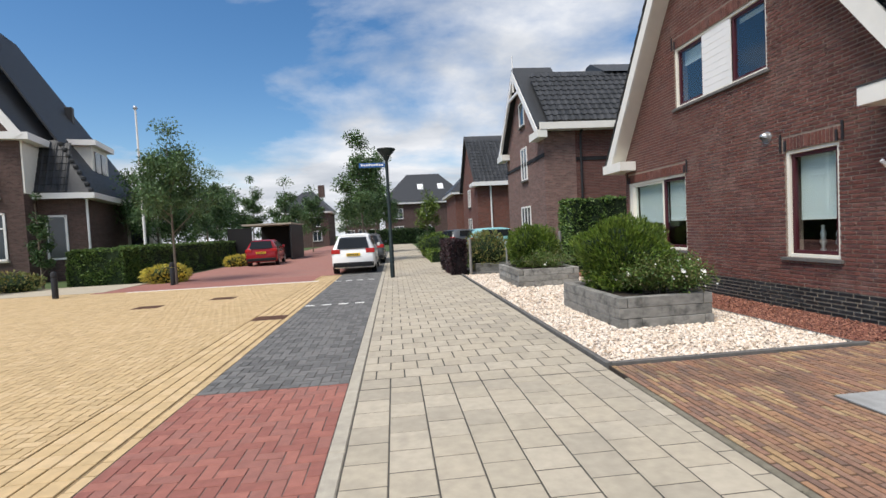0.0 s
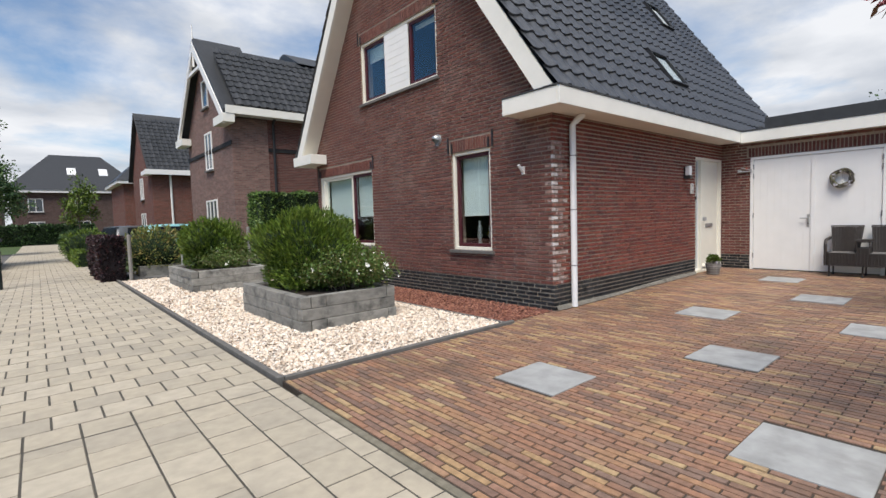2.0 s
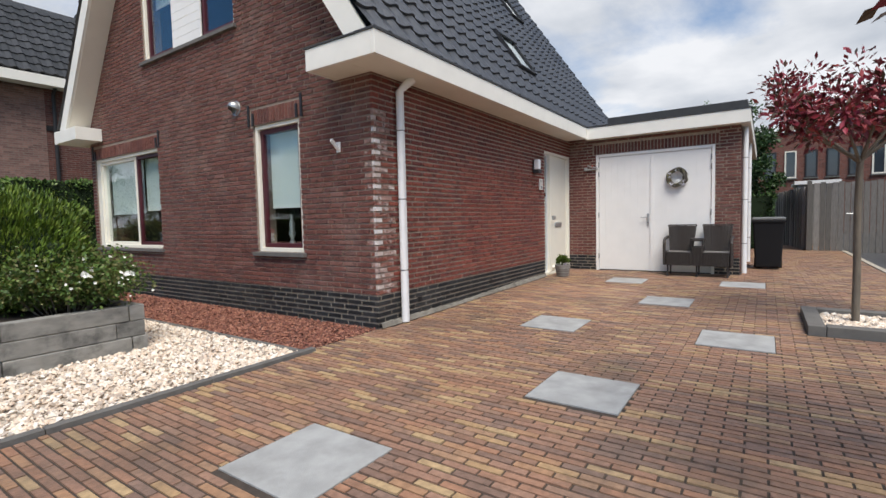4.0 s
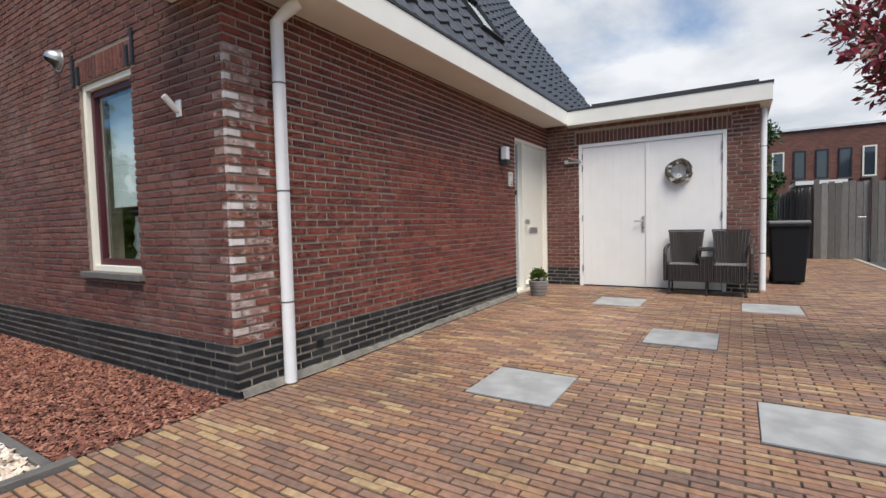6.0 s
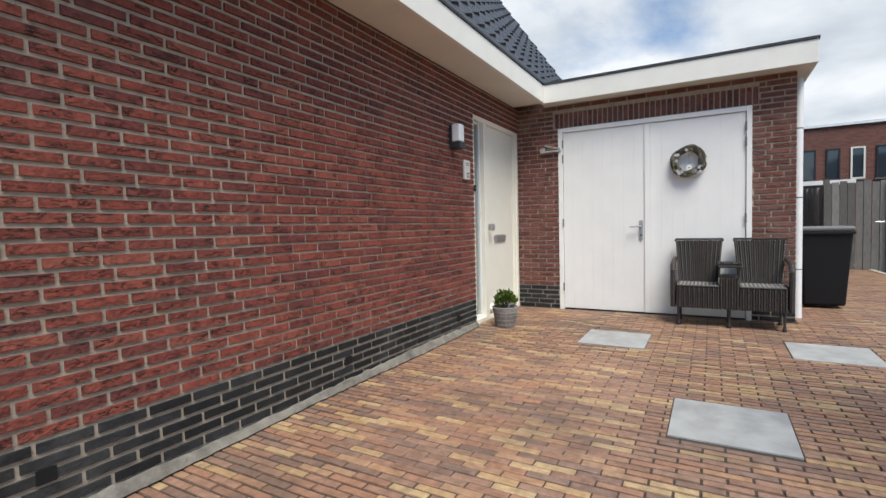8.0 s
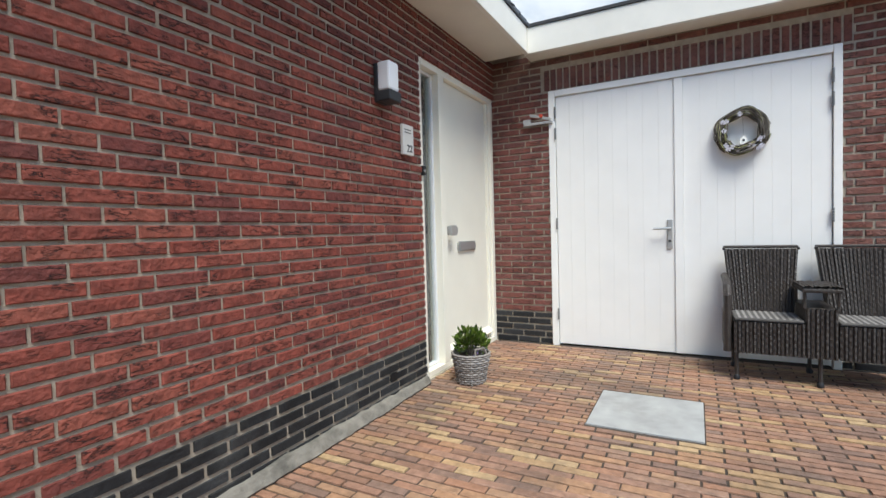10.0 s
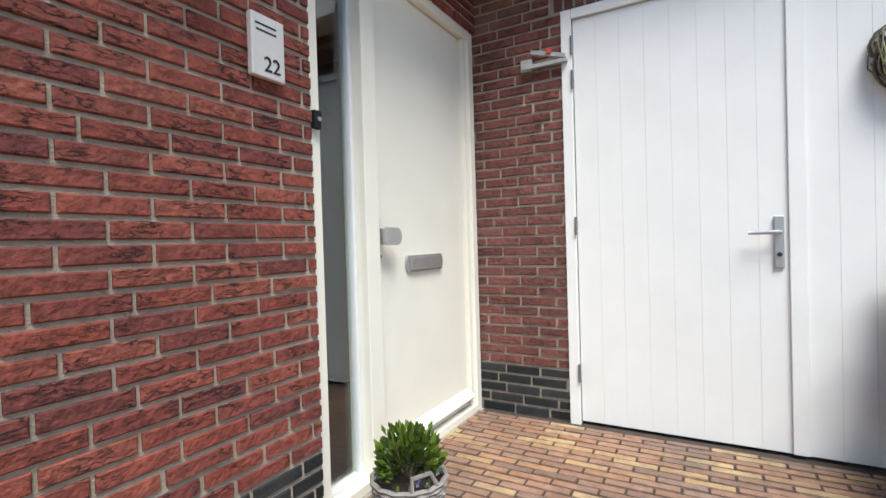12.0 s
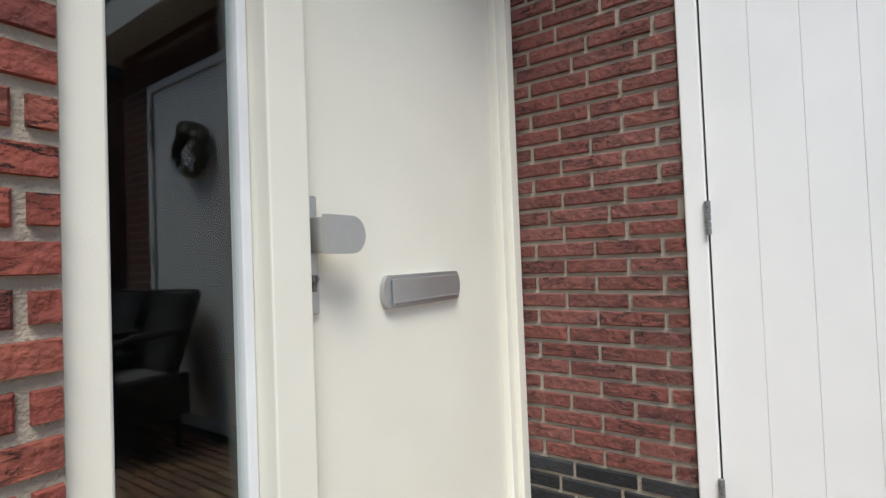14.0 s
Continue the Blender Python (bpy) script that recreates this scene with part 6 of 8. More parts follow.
bm = bmesh.new(); tube(bm, [(VX0, YC, RIDGE_Z + 0.0), (VX1 + 0.05, YC, RIDGE_Z + 0.0)], 0.14, seg=12)
structure(part("ridge", bm, M["roof"]), "rounded black ridge tiles", "roof")

# ---- wreath ----
wr = thing("wreath", GX0 - 0.02, 3.39, 1.89, "round twig wreath with white decorations on the door", "wreath")
rnd = random.Random(5)
M["twig"] = mat("grey_twig", [(0.11, 0.095, 0.075), (0.20, 0.175, 0.14), (0.06, 0.05, 0.042), (0.27, 0.27, 0.12), (0.08, 0.07, 0.058)], 0.85, 0.2, 30, 0.3, 120, random_by="island")
M["dry_blossom"] = mat("dry_blossom", (0.5, 0.48, 0.52), 0.8, 0.1, 20, 0)
bm = bmesh.new()
for k in range(120):
    r0, ph, tw = 0.150 + rnd.uniform(-0.038, 0.034), rnd.uniform(0, 6.28), rnd.uniform(-0.025, 0.02)
    span = rnd.uniform(1.8, 4.5)
    pts = [(GX0 - 0.05 + 0.022 * math.sin(3 * a + ph) + tw, 3.39 + (r0 + 0.012 * math.sin(5 * a + ph)) * math.cos(a), 1.89 + (r0 + 0.012 * math.sin(4 * a)) * math.sin(a)) for a in [ph + span * i / 14 for i in range(15)]]
    tube(bm, pts, 0.0045, 0.0025, 5)
tagged(part("twig_ring", bm, M["twig"], wr), kind="stuff")
for k in range(15):
    a = rnd.choice((-1.2, -2.3, 3.7, 0.4, 2.0, -1.6)) + rnd.uniform(-0.35, 0.35)
    c = Vector((GX0 - 0.085 + rnd.uniform(-0.015, 0.01), 3.39 + 0.15 * math.cos(a) + rnd.uniform(-0.03, 0.03), 1.89 + 0.15 * math.sin(a) + rnd.uniform(-0.03, 0.03)))
    bm = bmesh.new()
    for q in range(5):
        b = q * 1.2566 + rnd.random()
        u, o = Vector((-0.006, math.cos(b), math.sin(b))) * 0.022, Vector((0, -math.sin(b), math.cos(b))) * 0.009
        bm.faces.new([bm.verts.new(c + d) for d in (Vector(), u * 0.6 + o, u, u * 0.6 - o)])
    part("blossom", bm, M["dry_blossom"], wr, "pale dried blossom")
bm = bmesh.new()
prof = [(3.355, 1.785), (3.405, 1.785), (3.405, 1.825), (3.38, 1.85), (3.355, 1.825)]
f = [bm.verts.new((GX0 - 0.075, y, z)) for y, z in prof]
g = [bm.verts.new((GX0 - 0.035, y, z)) for y, z in prof]
bm.faces.new(f); bm.faces.new(g[::-1])
for k in range(5):
    bm.faces.new((f[k], f[(k + 1) % 5], g[(k + 1) % 5], g[k]))
nest = part("ornament", bm, M["petal"], wr, "small white hanging bird house")
bm = bmesh.new(); tube(bm, [(GX0 - 0.0755, 3.38, 1.815), (GX0 - 0.0775, 3.38, 1.815)], 0.009, seg=12)
part("entrance", bm, M["lead"], nest, "dark round entrance")
bm = bmesh.new(); tube(bm, [(GX0 - 0.055, 3.38, 1.85), (GX0 - 0.05, 3.383, 2.02)], 0.0012, seg=4)
part("cord", bm, M["twig"], nest)

# ---- wicker bench for two with a table between the seats ----
def weave(bm, x0, x1, y0, y1, z0, z1, face, pitch=0.022):
    """Rows of round wicker strands over a panel; face: '-x' or 'top'."""
    if face == "-x":
        k = max(int((y1 - y0) / pitch), 2)
        for i in range(k):
            y = y0 + (i + 0.5) * (y1 - y0) / k
            n = max(int((z1 - z0) / 0.022), 2)
            tube(bm, [(x0 - 0.004 - 0.0035 * ((j + i) % 2), y, z0 + (z1 - z0) * j / n) for j in range(n + 1)], pitch * 0.46, seg=5, cap=False)
    else:
        k = int((y1 - y0) / pitch)
        for i in range(k):
            y = y0 + (i + 0.5) * (y1 - y0) / k
            n = max(int((x1 - x0) / 0.05), 2)
            tube(bm, [(x0 + (x1 - x0) * j / n, y, z1 + 0.003 + 0.005 * ((j + i) % 2)) for j in range(n + 1)], pitch * 0.46, seg=5, cap=False)


bench = thing("wicker_bench", 13.78, 2.99, 0, "dark wicker double garden seat with a middle table", "bench")
FX, BXX, BY = 13.50, 14.05, 2.99
for s in (-1, 1):
    ya, yb = (BY + 0.088, BY + 0.495) if s == 1 else (BY - 0.495, BY - 0.088)
    bm = bmesh.new(); box(bm, FX + 0.01, BXX - 0.10, ya, yb, 0.20, 0.425, 0.012); seat = part("seat", bm, M["rattan"], bench, "woven dark seat box")
    bm = bmesh.new(); weave(bm, FX + 0.01, BXX, ya, yb, 0.20, 0.42, "-x")
    tagged(part("weave", bm, M["rattan"], seat), kind="stuff")
    bm = bmesh.new(); box(bm, FX + 0.0, BXX - 0.16, ya + 0.005, yb - 0.005, 0.426, 0.446, 0.008)
    pad = part("cushion", bm, M["cushion"], bench, "flat grey striped cushion")
    for k in range(10):
        y = ya + 0.02 + (yb - ya - 0.04) * (k + 0.5) / 10
        quad_box("stripe", FX + 0.004, BXX - 0.165, y - 0.008, y + 0.008, 0.4455, 0.4475, M["cushion_pale"], pad)
    bm = bmesh.new()
    lean, flare = 0.13, 0.035
    v = [(BXX - 0.20, ya + 0.01, 0.43), (BXX - 0.20, yb - 0.01, 0.43), (BXX - 0.20 + lean, yb + flare, 0.905), (BXX - 0.20 + lean, ya - flare, 0.905)]
    f0 = [bm.verts.new(p) for p in v]; f1 = [bm.verts.new((p[0] + 0.05, p[1], p[2])) for p in v]
    bm.faces.new(f0); bm.faces.new(f1[::-1])
    for k in range(4):
        bm.faces.new((f0[k], f1[k], f1[(k + 1) % 4], f0[(k + 1) % 4]))
    weave_bm = bmesh.new()
    ribs = 21
    for i in range(ribs):
        f = (i + 0.5) / ribs
        pts = []
        for j in range(25):
            t = j / 24
            pts.append((BXX - 0.207 + lean * t - 0.0035 * ((j + i) % 2), ya + 0.01 - (flare + 0.01) * t + (yb - ya - 0.02 + 2 * (flare + 0.01) * t) * f, 0.432 + 0.472 * t))
        tube(weave_bm, pts, 0.0098, seg=5, cap=False)
    tube(bm, [(BXX - 0.20 + lean, ya - flare, 0.905), (BXX - 0.17 + lean, ya - flare, 0.92), (BXX - 0.17 + lean, yb + flare, 0.92), (BXX - 0.20 + lean, yb + flare, 0.905)], 0.012, seg=8)
    back = part("backrest", bm, M["rattan"], bench, "flared woven backrest")
    tagged(part("weave", weave_bm, M["rattan"], back), kind="stuff")
    yo = yb + 0.035 if s == 1 else ya - 0.035
    bm = bmesh.new(); tube(bm, [(BXX - 0.12, yo, 0.70), (FX + 0.14, yo, 0.68), (FX + 0.05, yo, 0.655), (FX + 0.02, yo, 0.60), (FX + 0.03, yo, 0.40), (FX + 0.04, yo, 0.20)], 0.026, seg=8)
    box(bm, FX + 0.06, BXX - 0.12, yo - 0.018, yo + 0.018, 0.20, 0.44)
    part("armrest", bm, M["rattan"], bench, "curved woven armrest")
bm = bmesh.new(); box(bm, FX + 0.01, BXX - 0.10, BY - 0.086, BY + 0.086, 0.20, 0.53, 0.01)
mid = part("middle_box", bm, M["rattan"], bench, "woven middle box")
bm = bmesh.new(); weave(bm, FX + 0.01, BXX, BY - 0.086, BY + 0.086, 0.20, 0.53, "-x")
tagged(part("weave", bm, M["rattan"], mid), kind="stuff")
bm = bmesh.new(); box(bm, FX - 0.01, BXX - 0.18, BY - 0.108, BY + 0.108, 0.635, 0.665, 0.01); weave(bm, FX - 0.01, BXX - 0.18, BY - 0.108, BY + 0.108, 0.635, 0.665, "top")
part("table_top", bm, M["rattan"], bench, "small woven table top")
for y in (BY - 0.09, BY + 0.09):
    for x in (FX + 0.02, BXX - 0.22):
        bm = bmesh.new(); tube(bm, [(x, y, 0.53), (x, y, 0.636)], 0.011, seg=6); part("table_leg", bm, M["rattan"], bench)
for y in (BY - 0.475, BY, BY + 0.475):
    for x in (FX + 0.05, BXX - 0.15):
        bm = bmesh.new(); tube(bm, [(x, y, 0.03), (x, y, 0.22)], 0.013, seg=8); lg = part("leg", bm, M["rattan"], bench)
        bm = bmesh.new(); lathe(bm, [(0.02, 0.0), (0.022, 0.02), (0.014, 0.035)], x, y, 10); part("foot", bm, M["lead"], lg, "dark foot", True)
bench.matrix_basis = pose(13.78, 2.99, rise(13.78))

# ---- basket with a small plant by the door ----
bk = thing("plant_basket", 12.79, 5.19, 0, "round grey wicker basket holding a small green plant", "plant pot")
PXC, PYC = 12.79, 5.19
bm = bmesh.new()
for i in range(13):
    t = i / 12
    r = 0.098 + 0.038 * t
    tube(bm, [(PXC + (r + 0.005 * ((j + i) % 2)) * math.cos(2 * math.pi * j / 28), PYC + (r + 0.005 * ((j + i) % 2)) * math.sin(2 * math.pi * j / 28), 0.012 + 0.205 * t) for j in range(29)], 0.0095, seg=5, cap=False)
for j in range(14):
    a = 2 * math.pi * j / 14
    tube(bm, [(PXC + 0.10 * math.cos(a), PYC + 0.10 * math.sin(a), 0.0), (PXC + 0.138 * math.cos(a), PYC + 0.138 * math.sin(a), 0.22)], 0.007, seg=5)
part("basket", bm, M["basket"], bk)
bm = bmesh.new(); lathe(bm, [(0.09, 0.004), (0.128, 0.19), (0.0, 0.195)], PXC, PYC, 20); part("soil", bm, M["soil"], bk)
for s in (-1, 1):
    bm = bmesh.new(); tube(bm, [(PXC + s * 0.11 - 0.0, PYC - 0.085, 0.215), (PXC + s * 0.12 - s * 0.02, PYC - 0.08, 0.265), (PXC + s * 0.05, PYC - 0.125, 0.275), (PXC + s * 0.02, PYC - 0.135, 0.22)] if s == -1 else [(PXC + 0.05, PYC + 0.125, 0.215), (PXC + 0.09, PYC + 0.11, 0.27), (PXC + 0.12, PYC + 0.06, 0.27), (PXC + 0.13, PYC + 0.04, 0.215)], 0.009, seg=6)
    part("handle", bm, M["basket"], bk, "woven loop handle", True)
bm = bmesh.new()
rnd = random.Random(9)
for k in range(12):
    a = rnd.uniform(0, 6.28)
    tube(bm, [(PXC, PYC, 0.19), (PXC + 0.05 * math.cos(a), PYC + 0.05 * math.sin(a), 0.27), (PXC + 0.085 * math.cos(a), PYC + 0.085 * math.sin(a), 0.30 + rnd.uniform(0, 0.08))], 0.003, 0.002, 5)
tagged(part("stem_tangle", bm, M["bark"], bk), kind="stuff")
p, d = shell(1300, (PXC, PYC, 0.285), (0.115, 0.115, 0.10), 77, 0.4, 2.0, 0.9, -0.5)
leaves("foliage", p, d + np.array([0, 0, 0.8]), 0.034, M["leaf_green"], bk, 77, 0.5)
M["violet"] = mat("violet_petal", (0.34, 0.25, 0.52), 0.7, 0.1, 20, 0)
for k in range(9):
    a = rnd.uniform(-2.6, 0.4)
    c = Vector((PXC + 0.115 * math.cos(a), PYC + 0.115 * math.sin(a), 0.235 + rnd.uniform(-0.01, 0.035)))
    bm = bmesh.new()
    for q in range(5):
        b = q * 1.2566 + rnd.random()
        u, o = Vector((math.cos(b), -0.35, math.sin(b))) * 0.013, Vector((-math.sin(b), 0, math.cos(b))) * 0.006
        bm.faces.new([bm.verts.new(c + w) for w in (Vector(), u * 0.6 + o, u, u * 0.6 - o)])
    part("blossom", bm, M["violet"], bk, "small violet flower")
bk.matrix_basis = pose(12.79, 5.19, rise(12.79))

# ---- wheeled bins ----
def wheelie(x, y, rz, label, lid="plastic_lid"):
    t = thing("wheeled_bin", x, y, 0.066 if y > 0.1 else 0.012, label, "bin", "wheeled bins", "", rz)
    m = t.matrix_basis
    bm = bmesh.new()
    lo = [bm.verts.new((sx * 0.235, sy * 0.24, 0.04)) for sx, sy in ((-1, -1), (1, -1), (1, 1), (-1, 1))]
    hi = [bm.verts.new((sx * 0.29, sy * 0.34, 0.99)) for sx, sy in ((-1, -1), (1, -1), (1, 1), (-1, 1))]
    bm.faces.new(lo[::-1]); bm.faces.new(hi)
    for k in range(4):
        bm.faces.new((lo[k], lo[(k + 1) % 4], hi[(k + 1) % 4], hi[k]))
    bmesh.ops.bevel(bm, geom=bm.edges[:], offset=0.03, segments=3, affect="EDGES", profile=0.5)
    box(bm, -0.31, 0.31, -0.36, 0.36, 0.955, 0.995, 0.01)
    ob = part("body", bm, M["plastic_black"], None); ob.parent = t
    bm = bmesh.new(); box(bm, -0.305, 0.305, -0.37, 0.345, 0.997, 1.055, 0.022)
    ob = part("lid", bm, M[lid], None, "bin lid"); ob.parent = t
    bm = bmesh.new(); tube(bm, [(-0.26, 0.39, 1.0), (0.26, 0.39, 1.0)], 0.016, seg=8); ob = part("handle", bm, M["plastic_black"], None, "", True); ob.parent = t
    t.scale = (0.9, 0.9, 0.97)
    for s in (-1, 1):
        bm = bmesh.new(); tube(bm, [(s * 0.21, 0.25, 0.10), (s * 0.26, 0.25, 0.10)], 0.10, seg=18); ob = part("wheel", bm, M["plastic_black"], None, "", True); ob.parent = t
    return t


wheelie(15.45, 1.93, -90, "black wheeled refuse bin with a grey lid beside the garage")
wheelie(17.6, -1.0, -90, "dark wheeled refuse bin in the neighbour's yard")
wheelie(18.4, -1.05, -90, "dark wheeled refuse bin with a red lid in the yard", "redpave_s")

# ---- small tree in its own bed, and the low box beside the driveway ----
def square_bed(x0, x1, y0, y1, label, h=0.085, mk="edging", g=0.0):
    t = thing("tree_bed", (x0 + x1) / 2, (y0 + y1) / 2, 0, label, "planter")
    w = 0.14
    for a, b, c, d in ((x0, x1, y0, y0 + w), (x0, x1, y1 - w, y1), (x0, x0 + w, y0 + w + 0.003, y1 - w - 0.003), (x1 - w, x1, y0 + w + 0.003, y1 - w - 0.003)):
        quad_box("edge_block", a, b, c, d, -0.04, h + g, M[mk], t, "", 0.008)
    quad_box("soil", x0 + w, x1 - w, y0 + w, y1 - w, -0.04, 0.02 + g, M["soil"], t)
    return t


square_bed(*TREEBED, "square tree bed edged with dark concrete blocks", g=rise(10.2))
pebbles("gravel", TREEBED[0] + 0.15, TREEBED[1] - 0.15, TREEBED[2] + 0.15, TREEBED[3] - 0.15, 900, 0.026, 0.03 + rise(10.2), "gravel", [], "white pebbles round the small tree", 35)
square_bed(BOXBED[0], BOXBED[1], BOXBED[2], BOXBED[3], "low bed edged with dark stacked blocks", 0.16)
pebbles("gravel", BOXBED[0] + 0.15, BOXBED[1] - 0.15, BOXBED[2] + 0.15, BOXBED[3] - 0.15, 900, 0.026, 0.03, "gravel", [], "white pebbles in the low bed", 36)


def red_tree(x, y, seed, label, zf=1.72, h=3.1, r=0.95, n=4200, size=0.075):
    t = thing("red_leaf_tree", x, y, 0.02, label, "tree", "red-leaved trees")
    rnd = random.Random(seed)
    bm = bmesh.new(); tube(bm, [(x, y, 0.0), (x + 0.01, y, 0.6), (x - 0.005, y + 0.01, 1.2), (x, y, zf)], 0.035, 0.028, 10); part("trunk", bm, M["bark"], t, "", True)
    bm = bmesh.new()
    ends = []
    for k in range(11):
        a = k * 2.4 + rnd.uniform(-0.3, 0.3)
        rr = r * rnd.uniform(0.45, 1.0)
        b = Vector((x, y, zf - 0.05 + 0.02 * (k % 3)))
        e = Vector((x + rr * math.cos(a), y + rr * math.sin(a), zf + (h - zf) * rnd.uniform(0.35, 1.0)))
        m = b.lerp(e, 0.45) + Vector((math.cos(a), math.sin(a), 0)) * 0.08
        bl = bmesh.new()
        tube(bl, [b, m, e], 0.017, 0.005, 6)
        ends += [m.lerp(e, f) for f in (0.35, 0.6, 0.8, 1.0)]
        for q in range(3):
            e2 = m.lerp(e, rnd.uniform(0.2, 0.8)) + Vector((rnd.uniform(-0.3, 0.3), rnd.uniform(-0.3, 0.3), rnd.uniform(0.05, 0.35)))
            tube(bl, [m.lerp(e, 0.3), e2], 0.006, 0.003, 5)
            ends.append(e2)
        part("limb", bl, M["bark"], t, "", True)
    bm.free()
    P, D = [], []
    for i, e in enumerate(ends):
        p, d = shell(n // len(ends), e, (0.17, 0.17, 0.14), seed + i, 0.5, 2.0, 0.95)
        P.append(p); D.append(d)
    P, D = np.concatenate(P), np.concatenate(D)
    leaves("crown", P, D + np.random.default_rng(seed).normal(size=D.shape) * 0.5, size, M["leaf_red"], t, seed, 0.45)
    return t


red_tree(10.25, 1.22, 201, "small standard tree with red glossy leaves in a square bed", 1.70, 2.70, 1.0, 4800)
red_tree(6.15, 0.85, 231, "small standard tree with red glossy leaves beside the driveway", 1.45, 2.75, 0.98, 5000, 0.08)

# ---- fence, gate, shed and buildings behind ----
fence = thing("wooden_fence", 22.0, -0.2, 0, "tall weathered grey plank fence with a gate", "fence")


def planks(x0, y0, x1, y1, z1, n):
    for k in range(n):
        a, b = (k + 0.04) / n, (k + 0.93) / n
        bm = bmesh.new()
        p, q = Vector((x0 + (x1 - x0) * a, y0 + (y1 - y0) * a, 0)), Vector((x0 + (x1 - x0) * b, y0 + (y1 - y0) * b, 0))
        nn = Vector((-(q - p).y, (q - p).x, 0)).normalized() * (0.012 + 0.016 * (k % 2))
        o = nn * (0.6 if k % 2 else -0.6)
        zt = z1 + 0.02 * ((k * 7) % 3 - 1)
        lo = [bm.verts.new(v + Vector((0, 0, 0.0))) for v in (p - nn + o, q - nn + o, q + nn + o, p + nn + o)]
        hi = [bm.verts.new(v.co + Vector((0, 0, zt))) for v in lo]
        bm.faces.new(lo[::-1]); bm.faces.new(hi)
        for j in range(4):
            bm.faces.new((lo[j], lo[(j + 1) % 4], hi[(j + 1) % 4], hi[j]))
        part("plank", bm, M["wood_grey"], fence)


planks(21.2, 0.98, 21.2, -3.6, 1.98, 34)
planks(21.25, 1.0, 29.0, 1.9, 1.9, 40)
for x, y in ((21.13, 0.95), (21.13, -0.15), (21.13, -1.35)):
    quad_box("fence_post", x - 0.05, x + 0.05, y - 0.05, y + 0.05, -0.05, 2.05, M["wood_grey"], fence)
bm = bmesh.new(); tube(bm, [(21.1, 0.0, 1.1), (21.04, 0.0, 1.1), (21.04, 0.14, 1.1)], 0.011, seg=6); part("gate_handle", bm, M["steel"], fence, "steel gate handle", True)
hedge("garden_hedge", 21.6, 22.4, 1.75, 4.0, 1.75, 4000, 0.09, "leaf_dark", "clipped green garden hedge behind the fence", 75)
tree("garden_tree", 23.4, 2.5, 4.6, 0.8, 1.05, 11000, 0.10, "leaf_dark", "leafy dark green garden tree behind the fence", 76, 0.09)
tree("garden_tree", 31.0, 4.5, 5.8, 0.8, 2.6, 5000, 0.14, "leaf_tree", "leafy green garden tree behind the fence", 78, 0.09)
M["brick_far"] = mat("far_red_brick", [(0.125, 0.042, 0.03), (0.165, 0.058, 0.04)], 0.9, 0.25, 14, 0.5, 30, courses=(0.17, 0.13, 0.11))
M["brick_far2"] = mat("far_brown_brick", [(0.07, 0.042, 0.036), (0.10, 0.056, 0.047)], 0.9, 0.25, 14, 0.5, 30, courses=(0.13, 0.105, 0.09))
M["far_glass"] = mat("dark_far_window", (0.03, 0.04, 0.05), 0.08, 0.1, 2, 0, spec=0.9)


def far_window(parent, axis, at, out, u, z, w, h, bars=1, frame_mat="white", depth=0.05):
    """A window of a building further off: frame, glass, glazing bar and sill."""
    o = lambda a, b: (min(at + out * a, at + out * b), max(at + out * a, at + out * b))
    win = new("window")
    win.parent = parent
    win.matrix_parent_inverse = parent.matrix_basis.inverted()
    def b(name, u0, u1, z0, z1, a, c, mk):
        lo, hi = o(a, c)
        return quad_box(name, lo, hi, u0, u1, z0, z1, M[mk], win) if axis == "x" else quad_box(name, u0, u1, lo, hi, z0, z1, M[mk], win)
    bm = bmesh.new()
    lo, hi = o(0.004, depth)
    opening_frame(bm, axis, lo, hi, u - w / 2, u + w / 2, z, z + h, 0.07)
    for k in range(bars):
        c = u - w / 2 + w * (k + 1) / (bars + 1)
        box(bm, *((lo, hi, c - 0.03, c + 0.03) if axis == "x" else (c - 0.03, c + 0.03, lo, hi)), z + 0.07, z + h - 0.07)
    part("frame", bm, M[frame_mat], win)
    b("glass", u - w / 2 + 0.06, u + w / 2 - 0.06, z + 0.06, z + h - 0.06, 0.003, 0.02, "far_glass")
    b("sill", u - w / 2 - 0.05, u + w / 2 + 0.05, z - 0.07, z - 0.004, 0.002, depth + 0.06, "edging")
    return win


apt = thing("brick_building", 38, -4, 0, "long flat-roofed red brick building with tall windows", "building")
quad_box("wall", 37.0, 44.0, -16.0, 6.0, -0.1, 5.6, M["brick_far"], apt)
quad_box("roof_edge", 36.9, 44.1, -16.1, 6.1, 5.602, 5.72, M["zinc"], apt, "pale metal roof edge")
for k in range(18):
    far_window(apt, "x", 37.0, -1, 3.62 - k * 0.92, 3.05, 0.54, 1.5, 0, "soffit" if k % 4 == 3 else "lead")
shed = thing("shed", 24.0, 0.9, 0, "low garden shed with a white roof edge", "shed")
quad_box("wall", 23.2, 25.2, 0.1, 1.15, -0.05, 2.05, M["wood_grey"], shed)
quad_box("roof", 23.1, 25.3, 0.05, 1.22, 2.052, 2.16, M["white"], shed, "white roof edge")
nb = thing("neighbour_house", 14, -9, 0, "dark red brick house beside the yard", "house")
quad_box("wall", 16.5, 27.0, -14.0, -4.2, -0.1, 5.0, M["brick_far"], nb)
quad_box("roof", 16.3, 27.2, -14.2, -4.0, 5.002, 5.2, M["bitumen"], nb)


